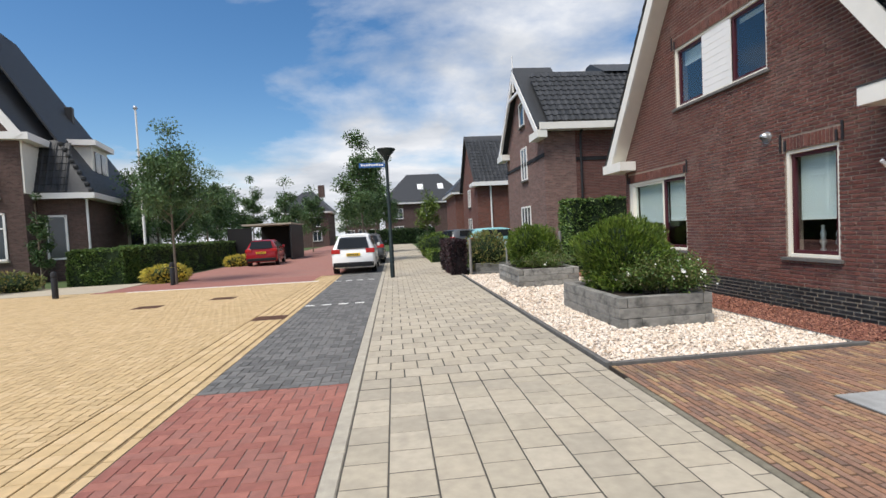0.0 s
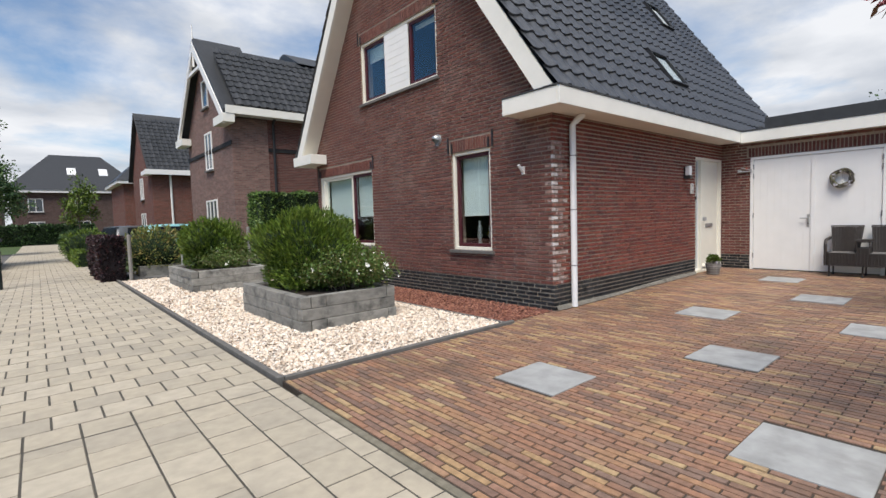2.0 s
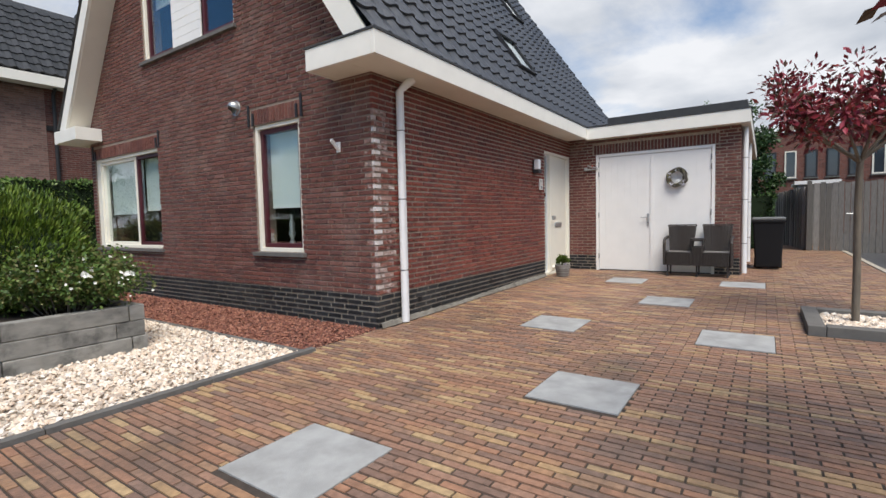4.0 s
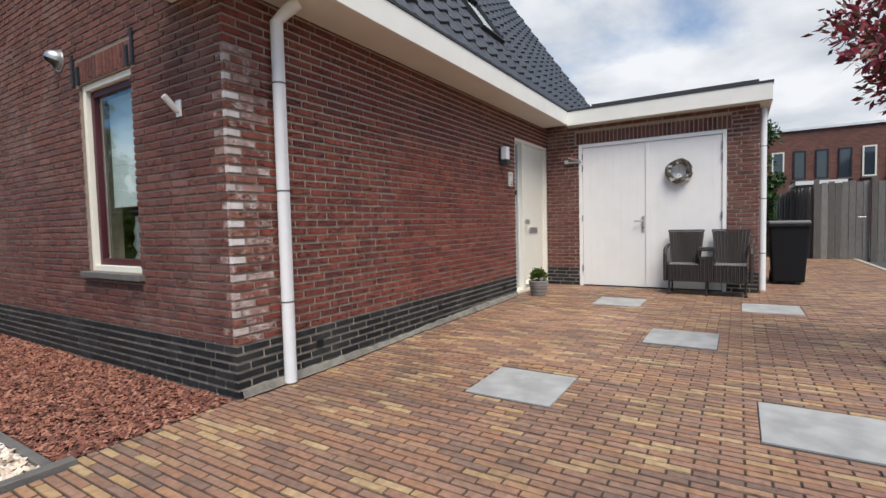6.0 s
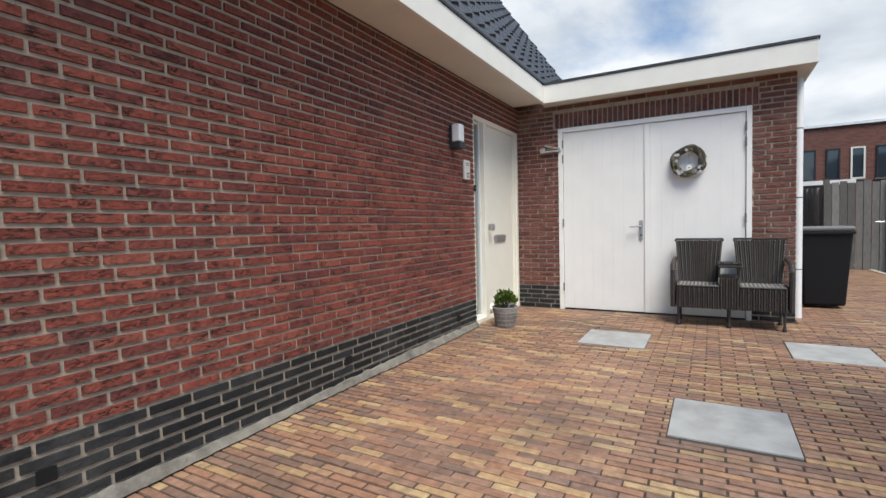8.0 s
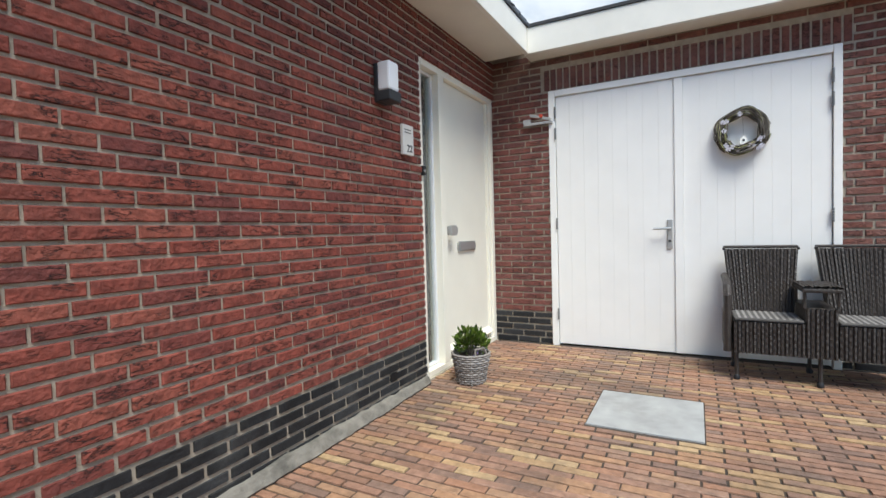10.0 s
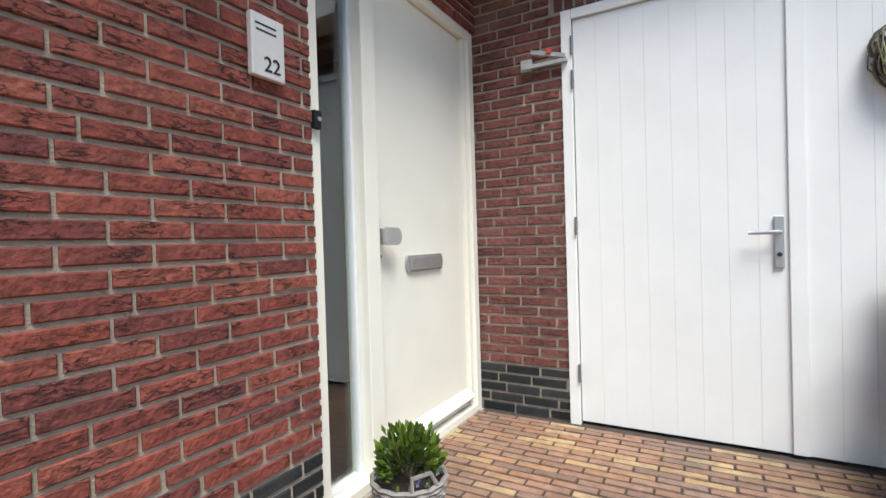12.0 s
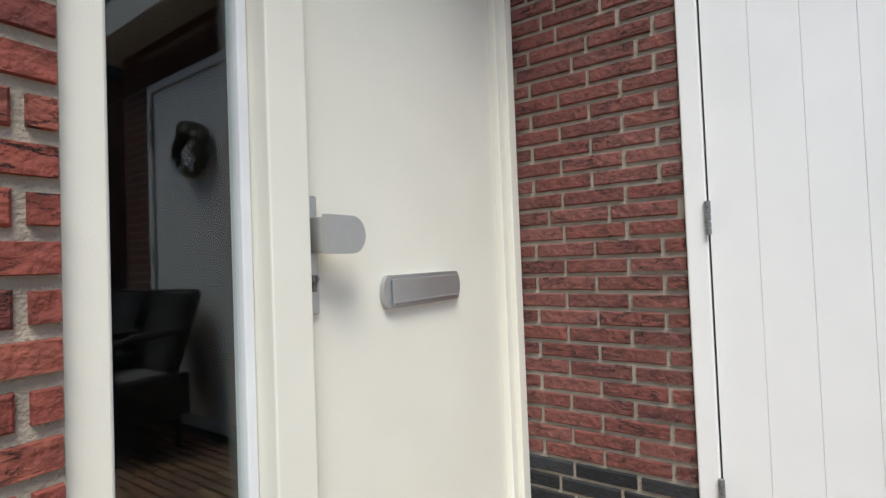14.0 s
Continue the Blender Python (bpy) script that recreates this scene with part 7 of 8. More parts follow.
# ---- neighbouring houses ----
def gable_roof(bm, x0, x1, y0, y1, z0, ridge, axis, over=0.4, thick=0.16):
    """A roof of two slopes with thickness; its ridge runs along the axis."""
    if axis == "x":
        c, h = (y0 + y1) / 2, (y1 - y0) / 2 + over
        prof = [(c - h, z0 - over * (ridge - z0) / ((y1 - y0) / 2)), (c, ridge), (c + h, z0 - over * (ridge - z0) / ((y1 - y0) / 2))]
        a, b = x0 - over, x1 + over
    else:
        c, h = (x0 + x1) / 2, (x1 - x0) / 2 + over
        prof = [(c - h, z0 - over * (ridge - z0) / ((x1 - x0) / 2)), (c, ridge), (c + h, z0 - over * (ridge - z0) / ((x1 - x0) / 2))]
        a, b = y0 - over, y1 + over
    pts = [(u, z + thick) for u, z in prof] + [(u, z) for u, z in prof[::-1]]
    mk = lambda w, u, z: (w, u, z) if axis == "x" else (u, w, z)
    f = [bm.verts.new(mk(a, u, z)) for u, z in pts]
    g = [bm.verts.new(mk(b, u, z)) for u, z in pts]
    bm.faces.new(f); bm.faces.new(g[::-1])
    for k in range(6):
        bm.faces.new((f[k], g[k], g[(k + 1) % 6], f[(k + 1) % 6]))


def slope_tiles(parent, p0, u, s, nu, ns, tw=0.30, tl=0.36):
    """Rolls and steps of pantiles over a slope: p0 its lower corner, u along the eave, s up the slope."""
    u, s, p0 = Vector(u).normalized(), Vector(s).normalized(), Vector(p0)
    n = u.cross(s)
    if n.z < 0:
        n = -n
    verts, faces = [], []
    prof = [(0.0, 0.02), (0.45, 0.012), (0.62, 0.045), (0.80, 0.055), (1.0, 0.02)]
    for r in range(ns):
        for c in range(nu):
            b = len(verts)
            for t, z in prof:
                verts += [(p0 + u * ((c + t) * tw) + s * (r * tl) + n * (z + 0.03))[:], (p0 + u * ((c + t) * tw) + s * (r * tl) + n * (z - 0.01))[:], (p0 + u * ((c + t) * tw) + s * ((r + 1) * tl) + n * z)[:]]
            for k in range(len(prof) - 1):
                faces += [(b + 3 * k, b + 3 * k + 3, b + 3 * k + 5, b + 3 * k + 2), (b + 3 * k + 1, b + 3 * k + 4, b + 3 * k + 3, b + 3 * k)]
    return soup("roof_tiles", verts, faces, M["roof_matt"], parent, kind="stuff")


def prism(bm, axis, a, b, pts):
    mk = lambda w, u, z: (w, u, z) if axis == "x" else (u, w, z)
    f = [bm.verts.new(mk(a, u, z)) for u, z in pts]
    g = [bm.verts.new(mk(b, u, z)) for u, z in pts]
    bm.faces.new(f); bm.faces.new(g[::-1])
    for k in range(len(pts)):
        bm.faces.new((f[k], g[k], g[(k + 1) % len(pts)], f[(k + 1) % len(pts)]))


M["brick_h2"] = mat("mixed_brown_brick", [(0.15, 0.075, 0.06), (0.21, 0.12, 0.10), (0.11, 0.06, 0.05)], 0.9, 0.3, 22, 0.6, 40, stretch=(1, 1, 3), courses=(0.20, 0.17, 0.145))
M["brick_h2s"] = mat("red_side_brick", [(0.095, 0.034, 0.027), (0.13, 0.048, 0.037)], 0.9, 0.3, 22, 0.6, 40, stretch=(1, 1, 3), courses=(0.17, 0.135, 0.115))
# house 2: front gable on the street, main roof along the street
h2 = thing("brick_house", 10.0, 23.0, 0, "brown brick house with a white-edged front gable and black roof", "house")
bm = bmesh.new(); prism(bm, "x", 7.9, 9.2, [(19.4, -0.06), (25.6, -0.06), (25.6, 5.2), (22.7, 8.3), (22.3, 8.3), (19.4, 5.2)])
part("front_wall", bm, M["brick_h2"], h2, "brown brick front gable")
bm = bmesh.new(); box(bm, 9.205, 16.5, 19.4, 26.5, -0.06, 5.5); part("wall", bm, M["brick_h2s"], h2, "dark red brick side wall")
bm = bmesh.new(); prism(bm, "x", 8.2, 16.8, [(18.95, 5.5), (26.9, 5.5), (24.3, 8.3), (21.5, 8.3)]); part("roof", bm, M["bitumen"], h2)
slope_tiles(h2, (7.95, 18.95, 5.56), (1, 0, 0), (0, 1.0, 1.08), 29, 10)
bm = bmesh.new(); box(bm, 7.6, 16.9, 18.88, 18.95, 5.25, 5.52); box(bm, 7.62, 16.8, 18.96, 19.38, 5.26, 5.30); part("fascia", bm, M["fascia"], h2, "white fascia board")
bm = bmesh.new(); prism(bm, "x", 11.4, 17.2, [(21.2, 8.2), (24.6, 8.2), (23.1, 9.0), (22.7, 9.0)]); part("upper_roof", bm, M["roof_matt"], h2, "raised black roof behind")
for s in (-1, 1):
    bm = bmesh.new(); yc, zz = 22.5, 8.65
    ye, ze = (yc + s * 3.45, 5.25)
    prism(bm, "x", 7.52, 7.62, [(yc, zz), (ye, ze), (ye, ze - 0.35), (yc, zz - 0.38)])
    part("verge_board", bm, M["white"], h2, "white verge board")
    bm = bmesh.new(); prism(bm, "x", 7.55, 9.4, [(yc, zz + 0.02), (ye, ze + 0.02), (ye, ze + 0.16), (yc, zz + 0.18)]); part("gable_roof", bm, M["roof_matt"], h2)
bm = bmesh.new(); tube(bm, [(7.57, 22.5, 7.7), (7.57, 22.5, 9.35)], 0.05, 0.02, 8); part("finial", bm, M["white"], h2, "white gable finial")
bm = bmesh.new(); box(bm, 7.53, 7.61, 21.7, 23.3, 7.45, 7.57); part("tie_beam", bm, M["white"], h2)
for y0 in (25.0, 18.9):
    bm = bmesh.new(); box(bm, 7.5, 7.89, y0, y0 + 1.2, 4.95, 5.24); part("eave_box", bm, M["fascia"], h2)
bm = bmesh.new(); box(bm, 7.86, 7.899, 19.38, 25.62, 4.25, 4.4); box(bm, 9.205, 16.5, 19.37, 19.399, 4.05, 4.2); part("brick_band", bm, M["brick_black_s"], h2, "dark brick band")
far_window(h2, "x", 7.9, -1, 22.4, 6.1, 0.8, 1.1, 0)
far_window(h2, "x", 7.9, -1, 22.3, 3.6, 0.95, 1.5, 1)
far_window(h2, "x", 7.9, -1, 22.3, 0.8, 1.5, 1.6, 2)
bm = bmesh.new(); tube(bm, [(9.4, 19.33, 0.0), (9.4, 19.33, 5.1), (9.4, 19.15, 5.25)], 0.05, seg=10); part("downpipe", bm, M["lead"], h2)
slab("driveway_3", 4.3, 16.0, 16.6, 19.3, -0.06, -0.01, M["greypave_s"], "paved front yard of the neighbouring house")
# house 3
h3 = thing("brick_house", 12.0, 39.0, 0, "red brick house with a steep black roof, further along", "house")
bm = bmesh.new(); prism(bm, "x", 7.9, 18.0, [(35.0, -0.06), (42.0, -0.06), (42.0, 5.0), (38.5, 8.6), (35.0, 5.0)]); part("wall", bm, M["brick_far"], h3)
bm = bmesh.new(); gable_roof(bm, 8.0, 18.0, 35.0, 42.0, 5.0, 8.7, "x", 0.35); part("roof", bm, M["bitumen"], h3)
slope_tiles(h3, (7.7, 34.7, 4.85), (1, 0, 0), (0, 1.0, 1.06), 34, 14)
bm = bmesh.new(); box(bm, 7.5, 18.2, 34.5, 34.58, 4.55, 4.85); box(bm, 7.5, 7.9, 34.58, 36.0, 4.55, 4.8); part("fascia", bm, M["white"], h3)
far_window(h3, "x", 7.9, -1, 38.5, 3.2, 1.1, 1.4, 1)
far_window(h3, "x", 7.9, -1, 38.5, 0.7, 1.6, 1.6, 1)
bm = bmesh.new(); tube(bm, [(8.9, 34.93, 0.0), (8.9, 34.93, 4.6)], 0.06, seg=8); part("downpipe", bm, M["white"], h3)


def hip_house(x0, x1, y0, y1, eave, ridge, label, wall_mat, wins=3, skylights=0, name="brick_house"):
    t = thing(name, (x0 + x1) / 2, (y0 + y1) / 2, 0, label, "house")
    bm = bmesh.new(); box(bm, x0, x1, y0, y1, -0.06, eave); part("wall", bm, M[wall_mat], t)
    bm = bmesh.new(); box(bm, x0 - 0.45, x1 + 0.45, y0 - 0.45, y1 + 0.45, eave + 0.002, eave + 0.25); part("fascia", bm, M["white"], t, "white eave board")
    bm = bmesh.new()
    d = min(x1 - x0, y1 - y0) / 2
    b = [bm.verts.new(p) for p in ((x0 - 0.5, y0 - 0.5, eave + 0.252), (x1 + 0.5, y0 - 0.5, eave + 0.252), (x1 + 0.5, y1 + 0.5, eave + 0.252), (x0 - 0.5, y1 + 0.5, eave + 0.252))]
    r = [bm.verts.new(p) for p in ((x0 + d * 0.75, (y0 + y1) / 2, ridge), (x1 - d * 0.75, (y0 + y1) / 2, ridge))]
    for f in ((b[0], b[1], r[1], r[0]), (b[1], b[2], r[1]), (b[2], b[3], r[0], r[1]), (b[3], b[0], r[0]), (b[3], b[2], b[1], b[0])):
        bm.faces.new(f)
    part("roof", bm, M["roof_matt"], t, "black tiled hip roof")
    for k in range(wins):
        u = x0 + (x1 - x0) * (k + 0.5) / wins
        far_window(t, "y", y0, -1, u, 0.8, 1.3, 1.5, 1)
        far_window(t, "y", y0, -1, u, eave - 2.0, 1.2, 1.4, 1)
    sl = (ridge - eave - 0.25) / ((y1 - y0) / 2 + 0.5)
    for k in range(skylights):
        u = x0 + (x1 - x0) * (0.45 + 0.25 * k)
        yy = y0 + 1.6
        zz = eave + 0.25 + sl * (yy - y0 + 0.5)
        bm = bmesh.new(); prism(bm, "x", u - 0.4, u + 0.4, [(yy, zz + 0.02), (yy + 0.9, zz + 0.9 * sl + 0.02), (yy + 0.9, zz + 0.9 * sl + 0.1), (yy, zz + 0.1)])
        part("skylight", bm, M["zinc"], t, "pale roof window")
    return t


hip_house(0.6, 12.0, 66.0, 75.0, 5.3, 9.8, "brown brick house with a black hip roof closing the street", "brick_far2", 3, 2)
hip_house(-14.5, -7.8, 72.0, 80.0, 4.9, 8.4, "distant brick house with a black roof and white bay", "brick_far2", 2)
hip_house(-7.0, -1.0, 88.0, 96.0, 5.2, 9.6, "distant brick house with a black roof", "brick_far2", 3)
hip_house(8.0, 18.0, 48.0, 56.0, 5.0, 8.8, "brick house with a black roof behind the others", "brick_far", 2)
bm = bmesh.new(); box(bm, -9.4, -8.5, 74.5, 75.3, 7.4, 9.2)
tagged(part("chimney", bm, M["brick_far2"]), "brick chimney on a distant roof", "chimney")

# carport with a red car before it
cp = thing("carport", -7.4, 36.0, 0, "low dark carport with a pale roof edge", "carport")
quad_box("roof", -8.6, -5.3, 34.4, 39.0, 2.45, 2.57, M["concrete"], cp, "pale grey roof edge")
quad_box("back_wall", -8.5, -5.4, 38.7, 38.9, -0.06, 2.448, M["bollard"], cp, "black timber wall")
quad_box("side_wall", -9.6, -8.0, 34.5, 34.6, -0.06, 2.3, M["bollard"], cp, "black timber wall")
quad_box("side_wall", -5.45, -5.35, 34.5, 38.69, -0.06, 2.448, M["bollard"], cp, "black timber wall")

M["roof_far"] = mat("far_black_roof_tile", [(0.028, 0.03, 0.033), (0.04, 0.042, 0.045)], 0.6, 0.25, 10, 0.5, 40, courses=(0.012, 0.012, 0.013), spec=0.3)
# house across the junction, turned a little; local x along its front, y to the back
h4 = thing("corner_house", -13.0, 26.0, 0, "dark brick house with a steep black roof and white eaves", "house", rz=13.5)


def plate_of(bm, pts, thick):
    """A closed sheet under the polygon pts, of that thickness downwards."""
    top = [bm.verts.new(p) for p in pts]
    low = [bm.verts.new((p[0], p[1], p[2] - thick)) for p in pts]
    bm.faces.new(top); bm.faces.new(low[::-1])
    for k in range(len(pts)):
        bm.faces.new((top[k], low[k], low[(k + 1) % len(pts)], top[(k + 1) % len(pts)]))


def own(ob):
    """Hangs a part that was built in the house's own axes on it."""
    ob.parent = h4
    return ob


def h4box(name, boxes, mk, label="", bevel=0.0):
    bm = bmesh.new()
    for b in boxes:
        box(bm, *b, bevel)
    return own(part(name, bm, M[mk], None, label))


bm = bmesh.new(); prism(bm, "y", -0.8, 10.0, [(-11.0, -0.06), (-2.5, -0.06), (-2.5, 6.8), (-6.75, 13.2), (-11.0, 6.8)]); own(part("wall", bm, M["brick_far2"], None, "dark brown brick gable"))
h4box("side_wing", [(-2.49, -0.5, 0.4, 10.0, -0.06, 4.0)], "brick_far2", "brick side wing")
bm = bmesh.new(); plate_of(bm, [(0.0, 0.0, 4.27), (0.0, 10.2, 4.27), (-6.6, 10.2, 14.8), (-6.6, 3.2, 14.8), (-1.72, 1.2, 7.02)], 0.16); own(part("roof", bm, M["roof_far"], None, "steep black tiled roof"))
bm = bmesh.new(); plate_of(bm, [(-2.5, 0.0, 4.27), (0.0, 0.0, 4.27), (-1.72, 1.2, 7.02), (-2.5, 1.2, 7.02)], 0.12); own(part("front_hip", bm, M["roof_matt"], None, "glossy black tiled hip"))
ob = slope_tiles(h4, (-2.46, 0.02, 4.30), (1, 0, 0), (0.0, 0.4, 0.917), 5, 7, 0.27, 0.40); ob.matrix_parent_inverse = Matrix()
bm = bmesh.new()
for k in range(9):
    f = k / 9
    box(bm, -0.10 - 1.62 * f - 0.10, -0.10 - 1.62 * f + 0.10, 1.2 * f - 0.08, 1.2 * f + 0.16, 4.30 + 2.75 * f, 4.30 + 2.75 * f + 0.17, 0.03)
own(part("hip_ridge", bm, M["roof_matt"], None, "black hip ridge tiles"))
bm = bmesh.new(); plate_of(bm, [(-2.2, -1.15, 6.9), (-2.2, 10.1, 6.9), (-6.75, 10.1, 13.75), (-6.75, -1.15, 13.75)], 0.2); plate_of(bm, [(-11.3, -1.15, 6.9), (-11.3, 10.1, 6.9), (-6.75, 10.1, 13.75), (-6.75, -1.15, 13.75)], 0.2)
own(part("gable_roof", bm, M["roof_far"], None, "steep black gable roof"))
bm = bmesh.new(); prism(bm, "y", -1.22, -1.14, [(-6.75, 13.7), (-2.2, 6.85), (-2.5, 6.65), (-6.75, 13.1)]); own(part("verge_board", bm, M["white"], None, "white verge board"))
h4box("eave_box", [(-3.5, -2.0, -1.2, -0.81, 6.62, 6.95), (-2.48, -2.0, -0.80, 2.2, 6.62, 6.95)], "white", "white eave box")
h4box("cheek_panel", [(-2.49, -2.42, -0.78, 1.2, 4.2, 6.6)], "fascia", "white boarded cheek")
h4box("fascia", [(-2.48, 0.05, -0.06, 0.05, 3.98, 4.26), (-0.05, 0.06, 0.06, 10.2, 3.98, 4.26), (-0.49, -0.06, 0.06, 10.0, 3.98, 4.03)], "white", "white eave board")
h4box("dormer", [(-3.4, -0.95, 3.4, 6.0, 5.0, 7.15)], "fascia", "white dormer")
h4box("dormer_roof", [(-3.6, -0.65, 3.1, 6.3, 7.152, 7.45)], "white", "flat white dormer roof")
for y in (4.2, 5.2):
    h4box("dormer_window", [(-0.949, -0.90, y - 0.42, y + 0.42, 5.6, 6.9)], "far_glass", "dormer window pane", 0.01)
h4box("bay", [(-0.5, 0.9, 7.2, 9.6, -0.06, 3.0)], "fascia", "white glazed bay")
h4box("bay_roof", [(-0.6, 1.2, 6.9, 9.9, 3.002, 3.35)], "white", "flat white bay roof")
h4box("bay_window", [(-0.3, 0.7, 7.16, 7.199, 0.9, 2.7)], "far_glass", "bay window pane")
for u, z, w, h in ((-4.0, 1.1, 1.5, 2.2), (-4.0, 4.0, 1.2, 2.3), (-6.6, 1.1, 1.5, 2.2)):
    h4box("window_frame", [(u - w / 2, u + w / 2, -0.85, -0.80, z + h - 0.09, z + h), (u - w / 2, u + w / 2, -0.85, -0.80, z, z + 0.09), (u - w / 2, u - w / 2 + 0.09, -0.85, -0.80, z, z + h), (u + w / 2 - 0.09, u + w / 2, -0.85, -0.80, z, z + h), (u - 0.05, u + 0.05, -0.85, -0.80, z, z + h), (u - w / 2, u + w / 2, -0.85, -0.80, z + h * 0.66, z + h * 0.66 + 0.07)], "white", "white window frame")
    h4box("window_pane", [(u - w / 2 + 0.05, u + w / 2 - 0.05, -0.82, -0.801, z + 0.05, z + h - 0.05)], "far_glass")
    h4box("window_sill", [(u - w / 2 - 0.06, u + w / 2 + 0.06, -0.92, -0.80, z - 0.08, z - 0.004)], "concrete")
h4box("window_frame", [(-2.2, -1.3, 0.35, 0.40, 1.0, 1.09), (-2.2, -1.3, 0.35, 0.40, 3.1, 3.2), (-2.2, -2.1, 0.35, 0.40, 1.0, 3.2), (-1.4, -1.3, 0.35, 0.40, 1.0, 3.2)], "white", "white window frame")
h4box("window_pane", [(-2.12, -1.38, 0.375, 0.399, 1.05, 3.15)], "far_glass")
bm = bmesh.new()
for k in range(9):
    tube(bm, [(-4.7 + k * 0.175, -0.98, 3.95), (-4.7 + k * 0.175, -0.98, 4.95)], 0.013, seg=5)
for z in (3.95, 4.95):
    tube(bm, [(-4.75, -0.98, z), (-3.25, -0.98, z)], 0.022, seg=6)
own(part("balcony_rail", bm, M["lead"], None, "black balcony rail"))
bm = bmesh.new(); tube(bm, [(-0.42, 0.35, 0.0), (-0.42, 0.35, 3.98)], 0.055, seg=8); own(part("downpipe", bm, M["zinc"], None, "grey downpipe"))
bm = bmesh.new(); box(bm, -3.6, -3.2, 8.0, 8.4, 9.4, 10.4, 0.02); own(part("chimney", bm, M["lead"], None, "small dark flue"))
hedge("far_hedge", -60, -25.0, 44.0, 46.0, 2.0, 2500, 0.3, "leaf_dark", "far hedge behind the houses", 69)


# ---- cars ----
def car(x, y, rz, paint, label, L=4.35, W=1.78, H=1.52, hatch=True):
    """A parked car: lofted body, glass, lamps, plate, bumper and wheels. Local y points ahead; origin under the rear."""
    t = thing("car", x, y, -0.005, label, "car", "parked cars", "", rz)

    def put(ob, lab=""):
        ob.parent = t
        if lab:
            ob["label"] = lab
        return ob
    # cross-sections from rear to front: y, half width at sill, at waist, at roof, sill z, waist z, roof z
    S = [(0.00, 0.80, 0.80, 0.60, 0.34, 0.86, 0.90), (0.06, 0.86, 0.87, 0.62, 0.26, 0.92, 1.02), (0.25, 0.885, 0.89, 0.62, 0.22, 0.95, 1.36), (0.55, 0.89, 0.89, 0.62, 0.2, 0.96, H - 0.03),
         (1.2, 0.89, 0.89, 0.64, 0.2, 0.96, H), (2.0, 0.89, 0.89, 0.65, 0.2, 0.95, H - 0.01), (2.6, 0.89, 0.89, 0.63, 0.2, 0.94, H - 0.12), (3.2, 0.885, 0.88, 0.66, 0.2, 0.92, 1.02), (3.4, 0.88, 0.87, 0.7, 0.2, 0.90, 0.95), (4.0, 0.85, 0.83, 0.66, 0.22, 0.80, 0.85), (L, 0.70, 0.68, 0.5, 0.32, 0.62, 0.66)]
    k = W / 1.78
    bm = bmesh.new()
    rings = []
    for yy, a, b, c, z0, z1, z2 in S:
        a, b, c = a * k, b * k, c * k
        zr = max(z2, z1 + 0.03)
        pts = [(-a * 0.9, z0), (-a, z0 + 0.12), (-b, z1 - 0.12), (-b * 0.97, z1), (-c, zr - 0.06), (-c * 0.75, zr), (c * 0.75, zr), (c, zr - 0.06), (b * 0.97, z1), (b, z1 - 0.12), (a, z0 + 0.12), (a * 0.9, z0)]
        rings.append([bm.verts.new((px, yy, pz)) for px, pz in pts])
    for r, s in zip(rings, rings[1:]):
        for i in range(12):
            bm.faces.new((r[i], r[(i + 1) % 12], s[(i + 1) % 12], s[i]))
    bm.faces.new(rings[0][::-1]); bm.faces.new(rings[-1])
    put(part("body", bm, paint, None, "", True))
    # glass set just outside the body
    bm = bmesh.new()
    def quad(p):
        bm.faces.new([bm.verts.new(q) for q in p])
    quad([(-0.66 * k, 0.0, 0.98), (0.66 * k, 0.0, 0.98), (0.54 * k, 0.20, 1.40), (-0.54 * k, 0.20, 1.40)])
    put(part("rear_window", bm, M["car_glass"], None, "dark tinted rear window"))
    for s in (-1, 1):
        bm = bmesh.new()
        quad2 = [(s * 0.875 * k, 0.62, 0.99), (s * 0.875 * k, 2.9, 0.97), (s * 0.70 * k, 2.55, H - 0.14), (s * 0.68 * k, 0.8, H - 0.12)]
        bm.faces.new([bm.verts.new(q) for q in quad2])
        put(part("side_window", bm, M["car_glass"], None, "dark side windows"))
        bm = bmesh.new(); box(bm, *sorted((s * 0.52 * k, s * 0.875 * k)), -0.015, 0.20, 0.80, 0.97, 0.02)
        put(part("tail_light", bm, M["tail"], None, "red tail light"))
        for yy in (0.78, 3.45):
            bm = bmesh.new(); tube(bm, [(s * 0.70 * k, yy, 0.31), (s * 0.90 * k, yy, 0.31)], 0.315, seg=22)
            wv = put(part("wheel", bm, M["plastic_black"], None, "black tyre", True))
            bm = bmesh.new(); tube(bm, [(s * 0.89 * k, yy, 0.31), (s * 0.905 * k, yy, 0.31)], 0.20, seg=16)
            rim = part("rim", bm, M["steel"], None, "", True); rim.parent = wv
        bm = bmesh.new(); box(bm, *sorted((s * 0.88 * k, s * 1.02 * k)), 2.55, 2.68, 0.98, 1.12, 0.03)
        put(part("mirror", bm, paint, None))
    bm = bmesh.new(); box(bm, -0.82 * k, 0.82 * k, -0.03, 0.10, 0.28, 0.46, 0.03)
    put(part("bumper", bm, M["plastic_black"], None, "dark lower bumper"))
    bm = bmesh.new(); box(bm, -0.26, 0.26, -0.035, -0.005, 0.70, 0.81, 0.006)
    pl = put(part("number_plate", bm, M["plate_yellow"], None, "yellow number plate"))
    for i in range(6):
        bm = bmesh.new(); box(bm, -0.21 + i * 0.07, -0.165 + i * 0.07, -0.039, -0.036, 0.725, 0.785)
        ob = part("plate_mark", bm, M["lead"], None); ob.parent = pl
    bm = bmesh.new(); box(bm, -0.55 * k, 0.55 * k, 0.235, 0.36, H - 0.10, H - 0.05, 0.015)
    put(part("spoiler", bm, paint, None))
    return t


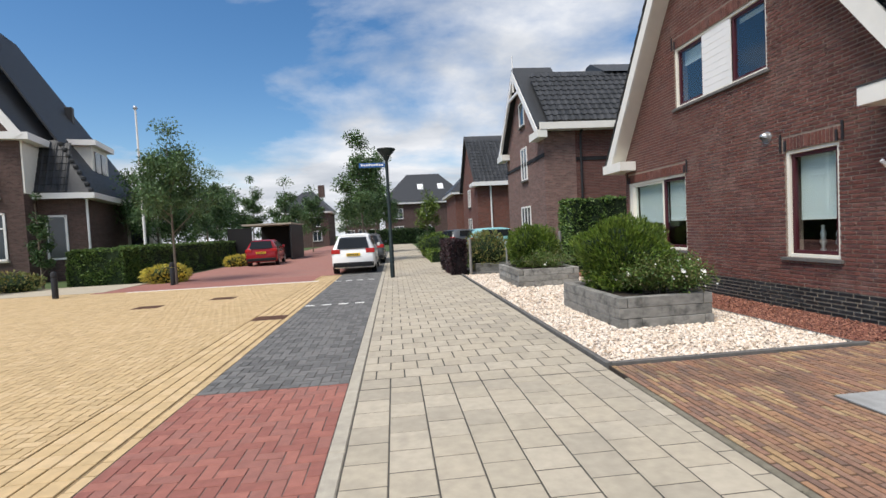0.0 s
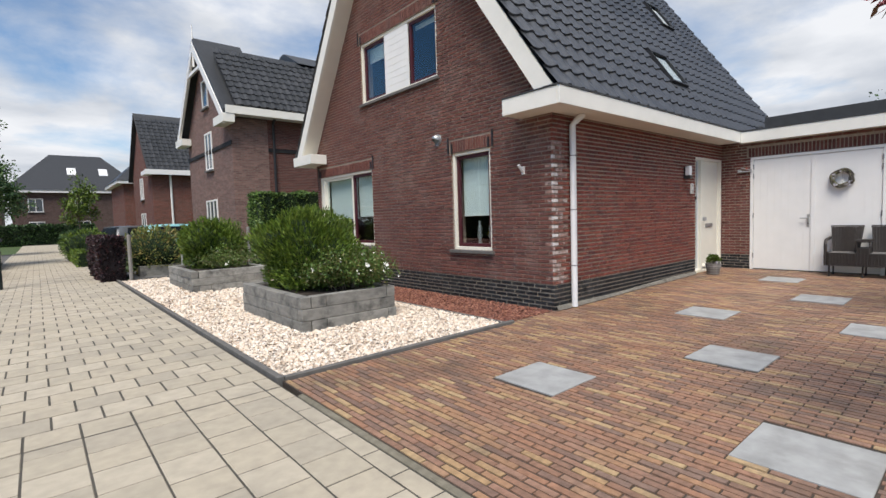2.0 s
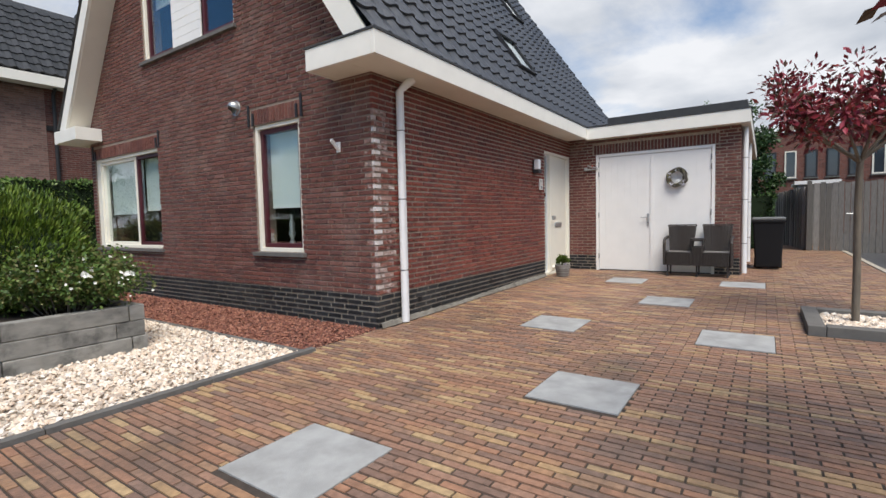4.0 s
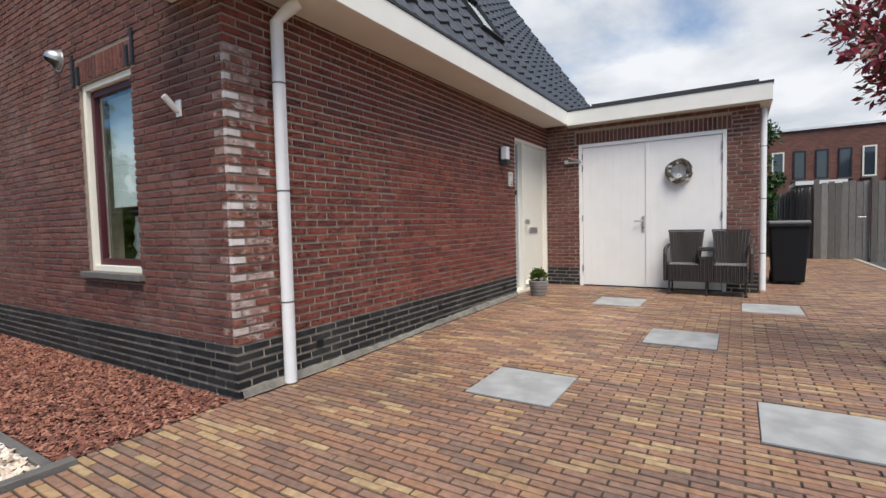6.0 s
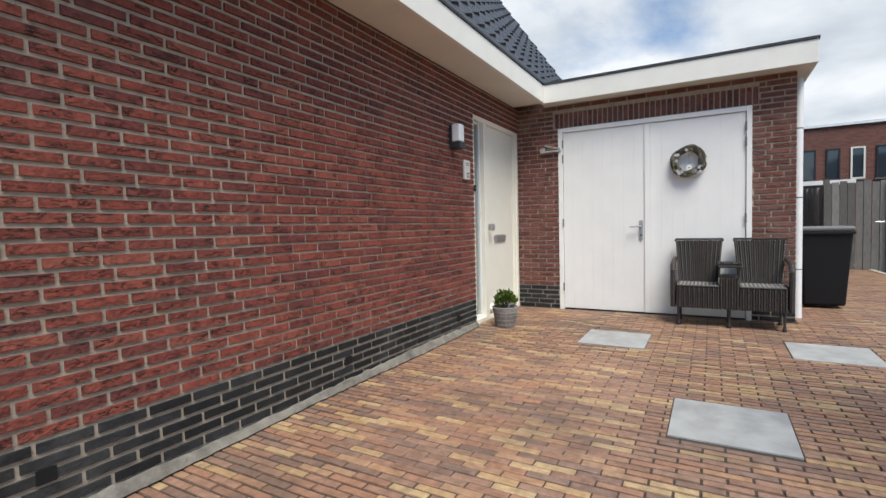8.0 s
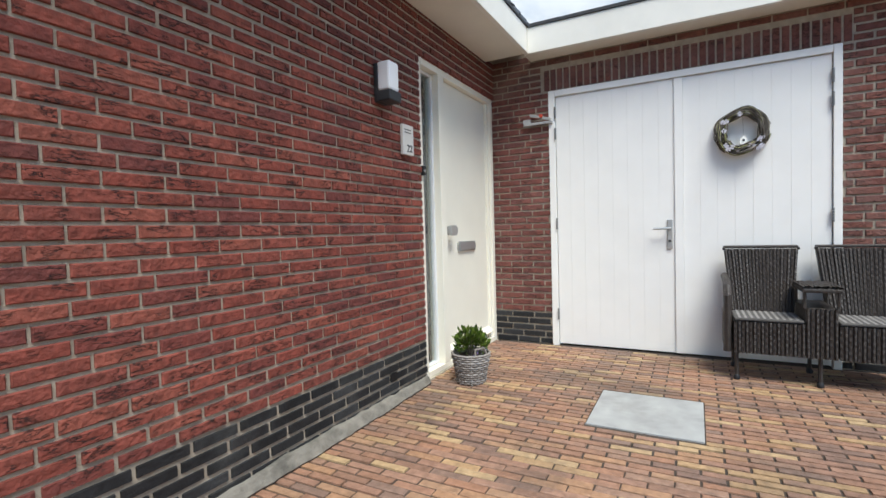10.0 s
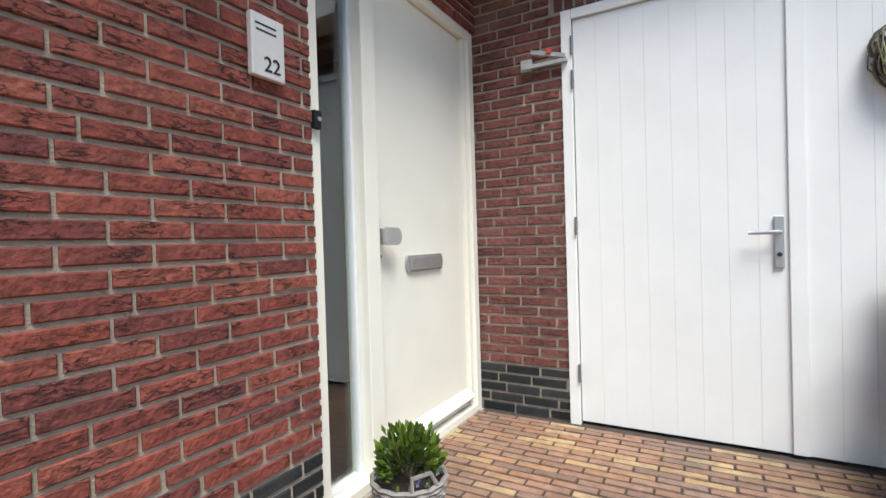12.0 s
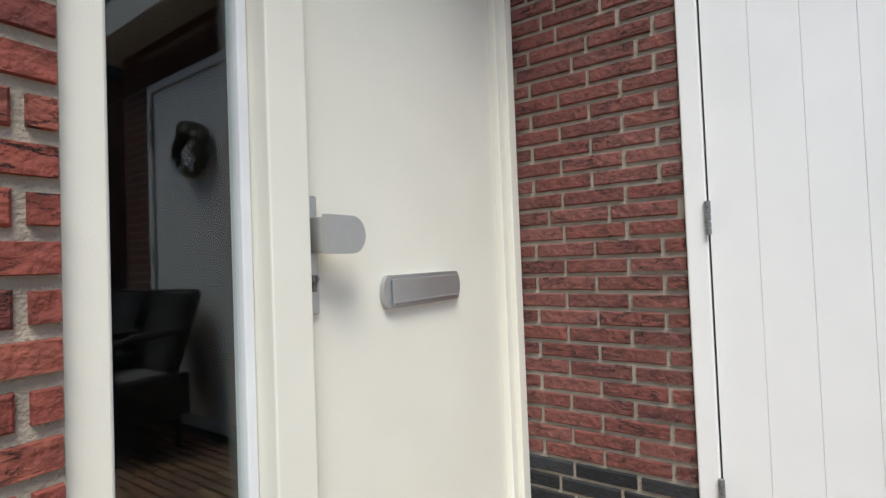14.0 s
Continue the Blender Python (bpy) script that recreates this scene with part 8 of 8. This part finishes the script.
M["car_glass"] = mat("dark_car_glass", (0.015, 0.017, 0.018), 0.12, 0.1, 2, 0, spec=0.3)
M["tail"] = mat("red_lamp_glass", (0.45, 0.02, 0.02), 0.2, 0.05, 5, 0)
M["plate_yellow"] = mat("yellow_plate", (0.75, 0.48, 0.03), 0.5, 0.05, 5, 0)
M["paint_w"] = mat("white_car_paint", (0.82, 0.82, 0.80), 0.22, 0.02, 3, 0)
M["paint_r"] = mat("red_car_paint", (0.28, 0.015, 0.02), 0.22, 0.02, 3, 0)
M["paint_t"] = mat("teal_car_paint", (0.25, 0.5, 0.52), 0.25, 0.02, 3, 0)
M["paint_g"] = mat("grey_car_paint", (0.10, 0.105, 0.11), 0.25, 0.02, 3, 0)
car(0.12, 19.1, 0, M["paint_w"], "white hatchback car parked in the grey bay", 4.35, 1.66, 1.56)
car(-5.75, 28.2, 6, M["paint_r"], "red hatchback car parked before the carport", 3.9, 1.7, 1.48)
car(0.3, 24.3, 0, M["paint_g"], "dark grey car parked behind the white one")
car(6.2, 29.5, -90, M["paint_t"], "pale teal car parked beside a house")
car(5.5, 35.5, -60, M["paint_g"], "dark grey car parked beside a house")
